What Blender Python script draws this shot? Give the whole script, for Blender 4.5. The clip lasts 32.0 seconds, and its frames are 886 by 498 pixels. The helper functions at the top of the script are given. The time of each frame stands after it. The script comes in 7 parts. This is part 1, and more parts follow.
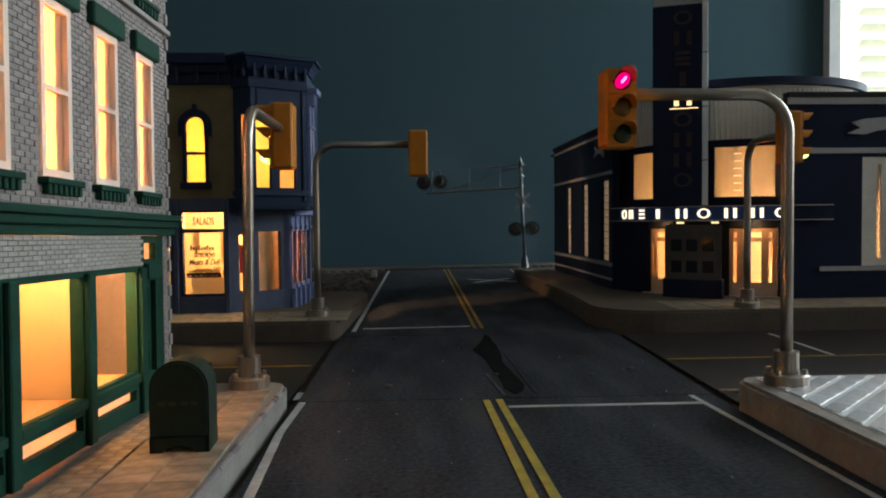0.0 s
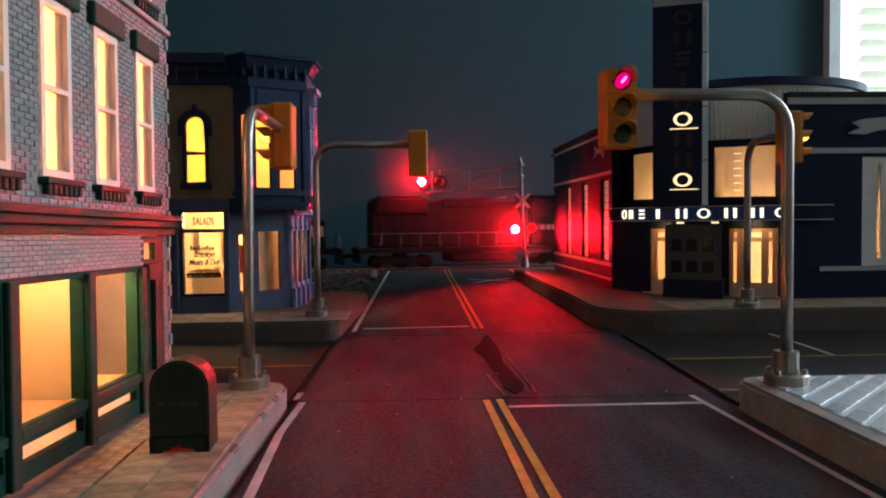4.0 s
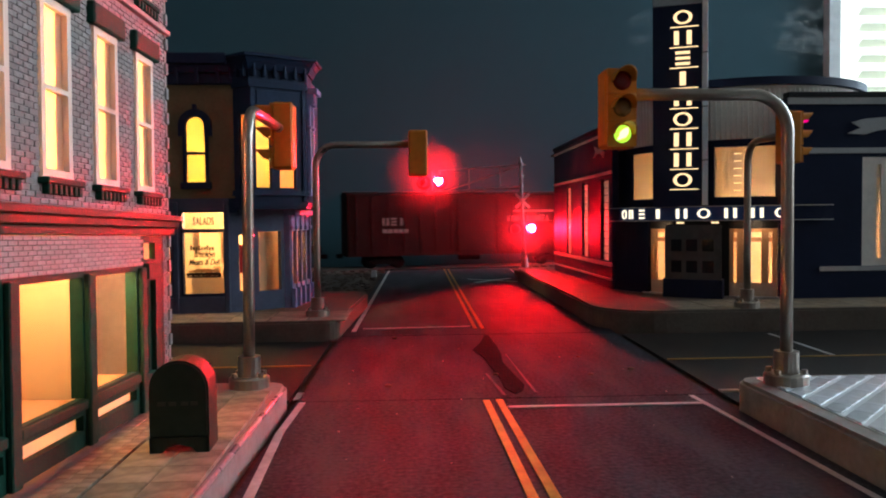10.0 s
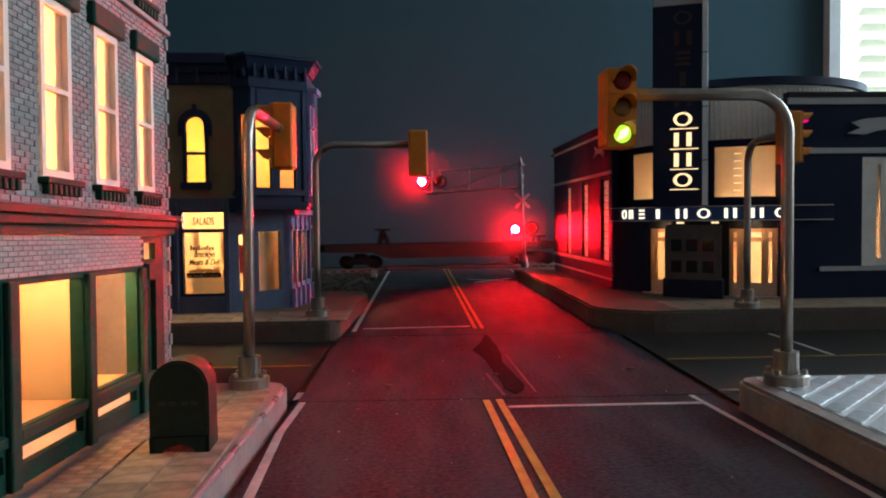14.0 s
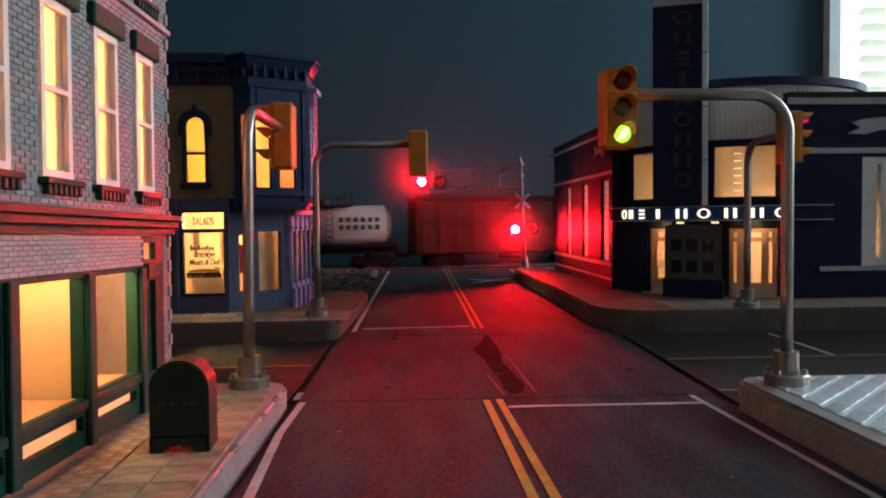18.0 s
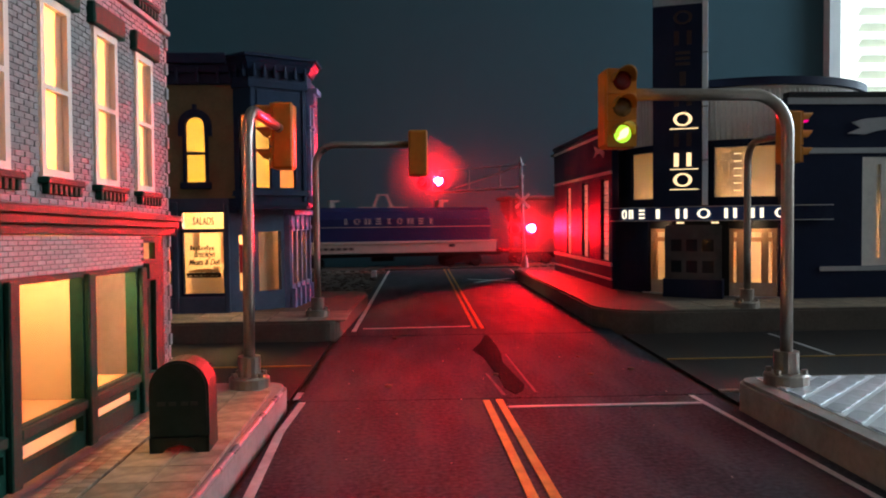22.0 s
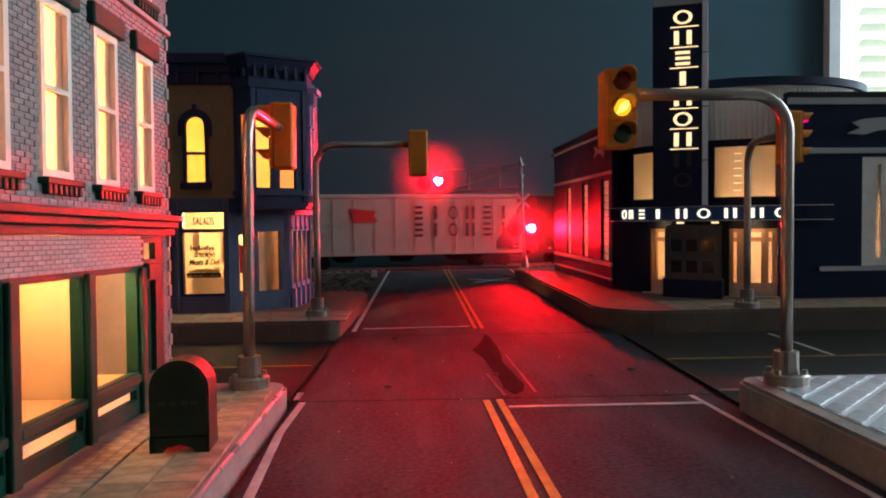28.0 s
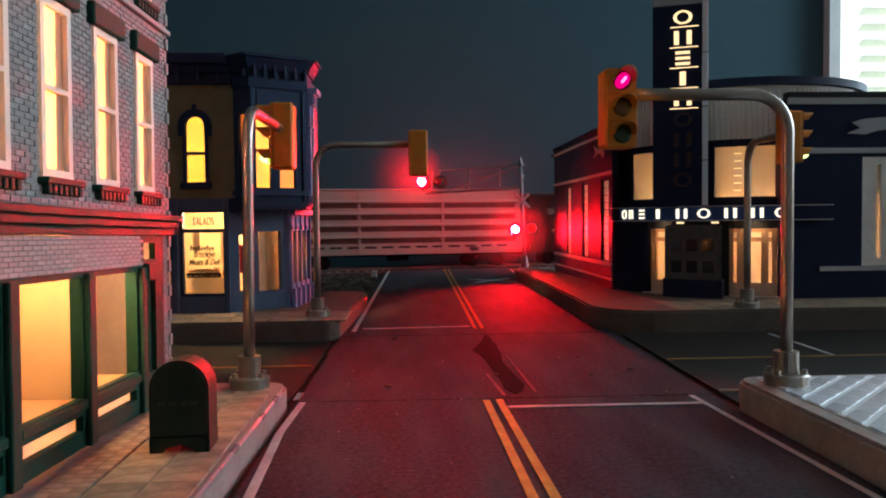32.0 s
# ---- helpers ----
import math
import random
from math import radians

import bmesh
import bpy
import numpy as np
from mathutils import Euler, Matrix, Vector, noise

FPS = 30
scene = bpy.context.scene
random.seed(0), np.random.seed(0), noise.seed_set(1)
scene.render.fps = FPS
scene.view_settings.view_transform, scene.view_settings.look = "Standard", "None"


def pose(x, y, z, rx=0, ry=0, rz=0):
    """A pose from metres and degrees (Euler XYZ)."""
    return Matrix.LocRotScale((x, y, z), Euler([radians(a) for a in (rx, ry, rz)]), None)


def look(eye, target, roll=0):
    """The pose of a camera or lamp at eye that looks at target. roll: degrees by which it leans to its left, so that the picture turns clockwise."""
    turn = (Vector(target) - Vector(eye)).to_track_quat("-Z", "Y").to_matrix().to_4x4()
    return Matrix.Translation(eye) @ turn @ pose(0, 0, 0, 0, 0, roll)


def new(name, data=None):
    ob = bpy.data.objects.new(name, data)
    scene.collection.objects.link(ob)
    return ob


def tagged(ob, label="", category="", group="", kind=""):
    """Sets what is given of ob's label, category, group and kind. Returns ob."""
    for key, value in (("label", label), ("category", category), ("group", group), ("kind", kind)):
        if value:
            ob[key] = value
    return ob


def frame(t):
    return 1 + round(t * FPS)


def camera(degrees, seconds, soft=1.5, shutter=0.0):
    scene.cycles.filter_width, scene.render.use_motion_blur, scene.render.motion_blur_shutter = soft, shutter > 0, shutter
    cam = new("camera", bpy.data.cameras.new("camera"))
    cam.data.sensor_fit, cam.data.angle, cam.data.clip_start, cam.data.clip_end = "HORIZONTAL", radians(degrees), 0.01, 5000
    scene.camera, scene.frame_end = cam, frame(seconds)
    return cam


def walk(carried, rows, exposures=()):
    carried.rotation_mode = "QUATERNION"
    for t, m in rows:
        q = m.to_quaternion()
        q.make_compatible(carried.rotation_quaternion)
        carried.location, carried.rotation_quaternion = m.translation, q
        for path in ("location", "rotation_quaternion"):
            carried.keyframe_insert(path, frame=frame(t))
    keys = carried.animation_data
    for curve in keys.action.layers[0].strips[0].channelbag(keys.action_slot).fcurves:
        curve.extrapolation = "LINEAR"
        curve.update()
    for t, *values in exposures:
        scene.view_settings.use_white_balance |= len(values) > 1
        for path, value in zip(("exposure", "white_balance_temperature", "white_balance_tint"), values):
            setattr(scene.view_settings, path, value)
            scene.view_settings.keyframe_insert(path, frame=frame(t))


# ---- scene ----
# A model-railway street corner in 1:48. Lengths below are in scale metres; U turns them into true metres.
U = 1 / 48


def sm(x, y, z, rx=0, ry=0, rz=0):
    """A pose from scale metres and degrees."""
    return pose(x * U, y * U, z * U, rx, ry, rz)


cam = camera(60, 32.0, soft=2.0, shutter=0.6)
EYE = Vector((0, 0, 3.3)) * U
YAW, PITCH, ROLL = radians(2.885), radians(2.139), -0.6
AIM = EYE + Vector((math.sin(YAW) * math.cos(PITCH), math.cos(YAW) * math.cos(PITCH), -math.sin(PITCH)))
walk(cam, [(0, look(EYE, AIM, ROLL)), (32, look(EYE, AIM, ROLL))], exposures=[(0, 0.12, 7500, 14), (0.8, 0.1, 7400, 14), (1.8, 0.04, 6800, 11), (2.6, 0.0, 6500, 10), (32, 0.0, 6500, 10)])

# ---- light ----
world = bpy.data.worlds.new("world")
scene.world = world
world.use_nodes = True
sky = world.node_tree.nodes.new("ShaderNodeTexSky")
sky.sky_type, sky.sun_disc = "NISHITA", False
sky.sun_elevation, sky.sun_rotation = radians(35), radians(100)
world.node_tree.links.new(sky.outputs["Color"], world.node_tree.nodes["Background"].inputs["Color"])
world.node_tree.nodes["Background"].inputs["Strength"].default_value = 0.06


def area_lamp(name, m, w, h, watts, colour):
    data = bpy.data.lights.new(name, "AREA")
    data.shape, data.size, data.size_y, data.energy, data.color = "RECTANGLE", w * U, h * U, watts, colour
    ob = new(name, data)
    ob.matrix_world = m
    return ob


def bulb_lamp(name, x, y, z, watts, colour, r=0.12):
    data = bpy.data.lights.new(name, "POINT")
    data.energy, data.color, data.shadow_soft_size = watts, colour, r * U
    ob = new(name, data)
    ob.location = (x * U, y * U, z * U)
    return ob


SHOP_WARM = (1.0, 0.54, 0.24)
WARM = (1.0, 0.62, 0.3)
ROOM_WARM = (1.0, 0.665, 0.44)
SOFT_WARM = (1.0, 0.66, 0.38)
# fill from an added, unseen east window, and daylight through the north wall's blinds
area_lamp("unseen_window_fill", look(Vector((150, 8, 42)) * U, Vector((0, 18, 0)) * U), 60, 46, 29.0, (0.66, 0.85, 1.0))
area_lamp("daylight_north", look(Vector((62, 57.5, 22)) * U, Vector((0, 10, 0)) * U), 44, 40, 27.0, (0.62, 0.84, 1.0))


# ---- materials ----
def mat(name, colour, rough=0.7, metal=0.0, var=0.25, grain=6.0, blotch=0.6, bump=0.15, emit=None, power=0.0, each=0.0, tint=None, spec=0.25, fine_part=0.5, stretch=None):
    """A surface with grain and blotches at two scales (waves per scale metre)."""
    m = bpy.data.materials.new(name)
    m.use_nodes = True
    nt = m.node_tree
    n, li = nt.nodes, nt.links
    b = n["Principled BSDF"]
    b.inputs["Roughness"].default_value, b.inputs["Metallic"].default_value = rough, metal
    b.inputs["Specular IOR Level"].default_value = spec
    b.inputs["Base Color"].default_value = (*colour, 1)
    if var or bump:
        tc = n.new("ShaderNodeTexCoord")
        fine, wide = n.new("ShaderNodeTexNoise"), n.new("ShaderNodeTexNoise")
        fine.inputs["Scale"].default_value, wide.inputs["Scale"].default_value = grain / U, blotch / U
        fine.inputs["Detail"].default_value = wide.inputs["Detail"].default_value = 4
        li.new(tc.outputs["Object"], fine.inputs["Vector"])
        if stretch:
            mp = n.new("ShaderNodeMapping")
            mp.inputs["Scale"].default_value = stretch
            li.new(tc.outputs["Object"], mp.inputs["Vector"])
            li.new(mp.outputs[0], wide.inputs["Vector"])
        else:
            li.new(tc.outputs["Object"], wide.inputs["Vector"])
        mul = n.new("ShaderNodeMath")
        mul.operation = "MULTIPLY_ADD"
        li.new(fine.outputs["Fac"], mul.inputs[0])
        mul.inputs[1].default_value = fine_part
        li.new(wide.outputs["Fac"], mul.inputs[2])
        top = mul.outputs[0]
        ramp = n.new("ShaderNodeMapRange")
        ramp.inputs["From Min"].default_value, ramp.inputs["From Max"].default_value = 0.2 + fine_part * 0.5, 0.8 + fine_part * 0.5
        ramp.inputs["To Min"].default_value, ramp.inputs["To Max"].default_value = 1 - var, 1 + var
        li.new(top, ramp.inputs["Value"])
        last = ramp.outputs[0]
        if each:
            info = n.new("ShaderNodeObjectInfo")
            er = n.new("ShaderNodeMapRange")
            er.inputs["To Min"].default_value, er.inputs["To Max"].default_value = 1 - each, 1 + each
            li.new(info.outputs["Random"], er.inputs["Value"])
            mm = n.new("ShaderNodeMath")
            mm.operation = "MULTIPLY"
            li.new(last, mm.inputs[0])
            li.new(er.outputs[0], mm.inputs[1])
            last = mm.outputs[0]
        mix = n.new("ShaderNodeVectorMath")
        mix.operation = "SCALE"
        mix.inputs[0].default_value = colour
        li.new(last, mix.inputs["Scale"])
        out = mix.outputs[0]
        if tint:
            tm = n.new("ShaderNodeMix")
            tm.data_type = "RGBA"
            tm.inputs["B"].default_value = (*tint, 1)
            st = n.new("ShaderNodeMapRange")
            st.inputs["From Min"].default_value, st.inputs["From Max"].default_value = 0.55, 0.72
            st.inputs["To Max"].default_value = 0.7
            li.new(wide.outputs["Fac"], st.inputs["Value"])
            li.new(st.outputs[0], tm.inputs["Factor"])
            li.new(out, tm.inputs["A"])
            out = tm.outputs["Result"]
        li.new(out, b.inputs["Base Color"])
        rr = n.new("ShaderNodeMapRange")
        rr.inputs["To Min"].default_value, rr.inputs["To Max"].default_value = max(0.02, rough - 0.12), min(1, rough + 0.12)
        li.new(wide.outputs["Fac"], rr.inputs["Value"])
        li.new(rr.outputs[0], b.inputs["Roughness"])
        if bump:
            bp = n.new("ShaderNodeBump")
            bp.inputs["Strength"].default_value, bp.inputs["Distance"].default_value = bump, 0.03 * U
            li.new(fine.outputs["Fac"], bp.inputs["Height"])
            li.new(bp.outputs[0], b.inputs["Normal"])
    if emit:
        b.inputs["Emission Color"].default_value = (*emit, 1)
        b.inputs["Emission Strength"].default_value = power
    return m


def film(name, colour, glow=0.6):
    """Frosted window film: mostly translucent."""
    m = bpy.data.materials.new(name)
    m.use_nodes = True
    n, li = m.node_tree.nodes, m.node_tree.links
    n.remove(n["Principled BSDF"])
    tr, df, mx = n.new("ShaderNodeBsdfTranslucent"), n.new("ShaderNodeBsdfDiffuse"), n.new("ShaderNodeMixShader")
    tr.inputs["Color"].default_value = df.inputs["Color"].default_value = (*colour, 1)
    mx.inputs["Fac"].default_value = 1 - glow
    li.new(tr.outputs[0], mx.inputs[1])
    li.new(df.outputs[0], mx.inputs[2])
    li.new(mx.outputs[0], n["Material Output"].inputs["Surface"])
    return m


def glass(name, gloss=0.07):
    m = bpy.data.materials.new(name)
    m.use_nodes = True
    n, li = m.node_tree.nodes, m.node_tree.links
    n.remove(n["Principled BSDF"])
    tr, gl, mx = n.new("ShaderNodeBsdfTransparent"), n.new("ShaderNodeBsdfGlossy"), n.new("ShaderNodeMixShader")
    gl.inputs["Roughness"].default_value = 0.08
    mx.inputs["Fac"].default_value = gloss
    li.new(tr.outputs[0], mx.inputs[1])
    li.new(gl.outputs[0], mx.inputs[2])
    li.new(mx.outputs[0], n["Material Output"].inputs["Surface"])
    return m


def vapour(name, colour, thick, size):
    """Thin smoke: mostly clear, denser towards the middle of its sheet and in curling streaks."""
    m = bpy.data.materials.new(name)
    m.use_nodes = True
    n, li = m.node_tree.nodes, m.node_tree.links
    n.remove(n["Principled BSDF"])
    tc, mp, gr, no = n.new("ShaderNodeTexCoord"), n.new("ShaderNodeMapping"), n.new("ShaderNodeTexGradient"), n.new("ShaderNodeTexNoise")
    gr.gradient_type = "SPHERICAL"
    mp.inputs["Scale"].default_value = (1 / (size * U),) * 3
    no.inputs["Scale"].default_value, no.inputs["Detail"].default_value, no.inputs["Distortion"].default_value = 1.1 / U / 1.6, 5, 2.2
    li.new(tc.outputs["Object"], mp.inputs["Vector"])
    li.new(mp.outputs[0], gr.inputs["Vector"])
    li.new(tc.outputs["Object"], no.inputs["Vector"])
    ra, mu = n.new("ShaderNodeMapRange"), n.new("ShaderNodeMath")
    ra.inputs["From Min"].default_value, ra.inputs["From Max"].default_value = 0.46, 0.72
    ra.inputs["To Max"].default_value = thick
    li.new(no.outputs["Fac"], ra.inputs["Value"])
    mu.operation = "MULTIPLY"
    li.new(ra.outputs[0], mu.inputs[0])
    li.new(gr.outputs["Fac"], mu.inputs[1])
    tr, df, mx = n.new("ShaderNodeBsdfTransparent"), n.new("ShaderNodeBsdfTranslucent"), n.new("ShaderNodeMixShader")
    df.inputs["Color"].default_value = (*colour, 1)
    li.new(mu.outputs[0], mx.inputs["Fac"])
    li.new(tr.outputs[0], mx.inputs[1])
    li.new(df.outputs[0], mx.inputs[2])
    li.new(mx.outputs[0], m.node_tree.nodes["Material Output"].inputs["Surface"])
    return m


def haze(name, thick, size):
    """A veil added for lamp halos: very nearly clear, thinning out evenly towards its rim."""
    m = bpy.data.materials.new(name)
    m.use_nodes = True
    n, li = m.node_tree.nodes, m.node_tree.links
    n.remove(n["Principled BSDF"])
    tc, mp, gr, mu = n.new("ShaderNodeTexCoord"), n.new("ShaderNodeMapping"), n.new("ShaderNodeTexGradient"), n.new("ShaderNodeMath")
    gr.gradient_type = "QUADRATIC_SPHERE"
    mp.inputs["Scale"].default_value = (1 / (size * U),) * 3
    mu.operation = "MULTIPLY"
    mu.inputs[1].default_value = thick
    li.new(tc.outputs["Object"], mp.inputs["Vector"])
    li.new(mp.outputs[0], gr.inputs["Vector"])
    li.new(gr.outputs["Fac"], mu.inputs[0])
    tr, df, mx = n.new("ShaderNodeBsdfTransparent"), n.new("ShaderNodeBsdfTranslucent"), n.new("ShaderNodeMixShader")
    df.inputs["Color"].default_value = (0.9, 0.9, 0.9, 1)
    li.new(mu.outputs[0], mx.inputs["Fac"])
    li.new(tr.outputs[0], mx.inputs[1])
    li.new(df.outputs[0], mx.inputs[2])
    li.new(mx.outputs[0], n["Material Output"].inputs["Surface"])
    return m


def glow(name, colour, power):
    m = bpy.data.materials.new(name)
    m.use_nodes = True
    n, li = m.node_tree.nodes, m.node_tree.links
    n.remove(n["Principled BSDF"])
    em = n.new("ShaderNodeEmission")
    em.inputs["Color"].default_value, em.inputs["Strength"].default_value = (*colour, 1), power
    li.new(em.outputs[0], n["Material Output"].inputs["Surface"])
    return m


SMOOTH_EDGE = mat("polished_asphalt_edge", (0.026, 0.027, 0.032), 0.5, spec=0.3, var=0.3, grain=10, blotch=2, bump=0.1)
ASPHALT = mat("asphalt", (0.035, 0.038, 0.046), 0.8, spec=0.09, var=0.75, grain=13, blotch=0.7, bump=0.25, tint=(0.062, 0.054, 0.05), fine_part=1.0, stretch=(1.6, 0.35, 1))
ASPHALT_B = mat("asphalt_side", (0.023, 0.019, 0.017), 0.75, spec=0.14, var=0.45, grain=14, blotch=0.5, bump=0.4)
TAR = mat("tar", (0.012, 0.0115, 0.012), 0.9, var=0.4, grain=8, bump=0.2, spec=0.02)
WHITE_LINE = mat("white_line", (0.45, 0.44, 0.43), 0.6, var=0.35, grain=9, blotch=2, bump=0.1)
FADED_YELLOW = mat("faded_yellow_line", (0.3, 0.17, 0.03), 0.7, var=0.4, grain=9, blotch=2, bump=0.1)
YELLOW_LINE = mat("yellow_line", (0.4, 0.3, 0.06), 0.6, var=0.35, grain=9, blotch=2, bump=0.1)
CONCRETE = mat("concrete", (0.28, 0.26, 0.24), 0.8, var=0.25, grain=9, blotch=0.9, bump=0.3, tint=(0.22, 0.18, 0.14))
KERB_EDGE = mat("polished_kerb_edge", (0.26, 0.23, 0.24), 0.3, spec=0.6, var=0.25, grain=9, blotch=0.9, bump=0.1)
KERB_PALE = mat("grey_brown_concrete", (0.33, 0.28, 0.25), 0.8, var=0.3, grain=9, blotch=0.9, bump=0.35, tint=(0.22, 0.18, 0.155))
KERB = mat("brown_concrete", (0.12, 0.092, 0.072), 0.8, var=0.3, grain=9, blotch=0.9, bump=0.35, tint=(0.08, 0.06, 0.045))
FLAGS = mat("flagstones", (0.27, 0.215, 0.16), 0.8, var=0.6, grain=7, blotch=1.3, bump=0.35, each=0.15, tint=(0.17, 0.12, 0.08))
TILE = mat("grey_tile", (0.732, 0.732, 0.781), 0.26, spec=0.6, var=0.2, grain=10, bump=0.2, each=0.2)
GROUT = mat("pale_grout", (0.88, 0.89, 0.92), 0.45, spec=0.6, var=0.2, grain=10, bump=0.2)
PLYWOOD = mat("dark_baseboard", (0.05, 0.035, 0.025), 0.8, var=0.4, grain=3)
BALLAST = mat("ballast", (0.12, 0.09, 0.07), 0.95, var=0.6, grain=7, blotch=2.5, bump=0.9)
EARTH = mat("earth", (0.045, 0.03, 0.022), 0.95, var=0.5, grain=5, blotch=1.5, bump=0.8)
WALLPAINT = mat("teal_wall_paint", (0.048, 0.102, 0.125), 0.85, var=0.06, grain=0.8, blotch=0.05, bump=0.05)
ROOM = mat("room_paint", (0.62, 0.62, 0.6), 0.9, var=0.06, grain=0.8, blotch=0.05, bump=0.05)
CARPET = mat("room_carpet", (0.14, 0.12, 0.1), 0.95, var=0.3, grain=1.5, bump=0.4)
WHITE_TRIM = mat("white_trim", (0.8, 0.8, 0.78), 0.5, var=0.06, grain=2, bump=0.05)
STEEL = mat("satin_steel", (0.37, 0.315, 0.27), 0.32, 0.9, var=0.18, grain=10, blotch=1.5, bump=0.08)
MAST = mat("silver_mast_paint", (0.22, 0.22, 0.23), 0.45, 0.6, var=0.2, grain=8)
SIGNAL = mat("signal_yellow", (0.58, 0.2, 0.02), 0.5, var=0.18, grain=8, blotch=1.5, bump=0.08, tint=(0.42, 0.14, 0.015))
LENS_R = mat("red_lens", (0.2, 0.014, 0.012), 0.15, var=0.1)
LENS_Y = mat("amber_lens", (0.2, 0.1, 0.03), 0.15, var=0.1)
LENS_G = mat("green_lens", (0.06, 0.08, 0.04), 0.15, var=0.1)
GLOW_R = glow("lit_red_lens", (1.0, 0.17, 0.68), 3.0)
RIM_R = glow("lit_red_lens_rim", (0.9, 0.0, 0.2), 1.0)
RIM_Y = glow("lit_amber_lens_rim", (1.0, 0.5, 0.02), 1.3)
RIM_G = glow("lit_green_lens_rim", (0.55, 1.0, 0.06), 1.2)
GLOW_Y = glow("lit_amber_lens", (1.0, 0.72, 0.12), 2.5)
GLOW_G = glow("lit_green_lens", (0.85, 1.0, 0.4), 2.0)
FLASH_ARM = glow("lit_arm_lamp", (1.0, 0.003, 0.012), 90000)
FLASH_ARM_2 = glow("lit_arm_lamp_bright", (1.0, 0.003, 0.012), 160000)
FLASH = glow("lit_mast_lamp", (1.0, 0.003, 0.012), 15500)
FLASH_2 = glow("lit_mast_lamp_bright", (1.0, 0.003, 0.012), 23000)
RING = glow("lit_lamp_rim", (1.0, 0.004, 0.05), 1.6)
FLASH_BACK = glow("lit_rear_crossing_lamp", (1.0, 0.002, 0.016), 1150)
SMOKE = vapour("thin_smoke", (0.9, 0.92, 0.95), 0.19, 2.4)
HEADLIGHT = glow("lit_headlight", (1.0, 0.92, 0.86), 6500)
BLACK = mat("matt_black", (0.012, 0.012, 0.013), 0.6, var=0.3, grain=8)
BRICK = mat("painted_grey_brick", (0.33, 0.29, 0.28), 0.75, var=0.22, grain=12, blotch=1.5, bump=0.3, each=0.12, tint=(0.24, 0.2, 0.19))
MORTAR = mat("pale_mortar", (0.39, 0.35, 0.34), 0.9, var=0.25, grain=12)
GREEN = mat("dark_green_paint", (0.008, 0.05, 0.034), 0.6, spec=0.12, var=0.3, grain=9, blotch=1.5, bump=0.15)
MAILGREEN = mat("mailbox_green", (0.018, 0.03, 0.021), 0.55, spec=0.14, var=0.25, grain=9, blotch=1.5, bump=0.1)
PALEBRICK = mat("pale_brick", (0.4, 0.38, 0.35), 0.75, var=0.18, grain=12, bump=0.2, each=0.1)
SASH = film("cream_sash_frame", (0.92, 0.8, 0.72), 0.16)
PLASTER = mat("cream_interior", (0.86, 0.73, 0.45), 0.85, var=0.12, grain=3, blotch=0.8, bump=0.1)
PLASTER_O = mat("ochre_interior", (0.72, 0.5, 0.28), 0.85, var=0.12, grain=3, blotch=0.8, bump=0.1)
WOODFLOOR = mat("interior_floor", (0.4, 0.26, 0.14), 0.6, var=0.25, grain=4)
SHEER = mat("sheer_curtain", (0.6, 0.34, 0.14), 0.9, var=0.2, grain=5, bump=0.2)
DISPLAY = mat("apricot_interior", (0.86, 0.5, 0.25), 0.85, var=0.12, grain=3, blotch=0.8, bump=0.1)
CURTAIN = mat("tan_curtain", (0.42, 0.19, 0.07), 0.9, var=0.25, grain=5, bump=0.2)
PANE = glass("window_pane")
OLIVE = mat("olive_brown_paint", (0.21, 0.155, 0.08), 0.8, var=0.22, grain=9, blotch=1, bump=0.25)
NAVYBAY = mat("dark_blue_bay_paint", (0.013, 0.03, 0.07), 0.55, var=0.25, grain=9, bump=0.15)
NAVY = mat("navy_trim_paint", (0.014, 0.02, 0.052), 0.6, var=0.25, grain=9, bump=0.15)
SLATEBLUE = mat("slate_blue_paint", (0.075, 0.095, 0.15), 0.6, var=0.22, grain=9, blotch=1, bump=0.15)
LAVENDER = mat("lavender_trim_paint", (0.2, 0.25, 0.44), 0.6, var=0.2, grain=9, bump=0.15)
YELLOWFILM = film("yellow_window_film", (0.95, 0.84, 0.42))
PEACHFILM = film("peach_window_film", (0.95, 0.62, 0.36))
SASHFILM = film("sash_window_film", (0.97, 0.75, 0.57), 0.72)
CREAMFILM = film("cream_window_film", (0.97, 0.87, 0.7))
INK = mat("sign_ink", (0.03, 0.018, 0.01), 0.7, var=0.1)
GH_BLUE = mat("midnight_blue_panel", (0.01, 0.015, 0.04), 0.5, spec=0.13, var=0.2, grain=5, blotch=0.7, bump=0.05)
GH_BAND = mat("royal_blue_fascia", (0.02, 0.06, 0.2), 0.4, var=0.15, grain=5, bump=0.05)
STONE = mat("silver_stripe", (0.42, 0.41, 0.41), 0.5, 0.2, var=0.15, grain=8)
FLUTE = mat("fluted_white_metal", (0.85, 0.78, 0.7), 0.5, var=0.15, grain=8, bump=0.1)
OAK = mat("oak_door_paint", (0.62, 0.36, 0.2), 0.5, var=0.2, grain=7, bump=0.1)
KICK = mat("pale_kick_panel", (0.55, 0.4, 0.31), 0.6, var=0.2, grain=7, bump=0.1)
DARKGLASS = mat("dark_show_window", (0.012, 0.014, 0.018), 0.12, var=0.3, grain=3, bump=0)
POSTER = mat("poster_paper", (0.09, 0.08, 0.075), 0.5, var=0.4, grain=4)
# warm window light is put into the blocks as emission; no lamp backs them
GLASSBLOCK = mat("glass_block", (0.62, 0.58, 0.52), 0.25, var=0.25, grain=7, bump=0.1, emit=(1.0, 0.7, 0.45), power=0.12)
BRONZE = mat("unlit_sign_bronze", (0.05, 0.03, 0.024), 0.5, var=0.2, grain=9)
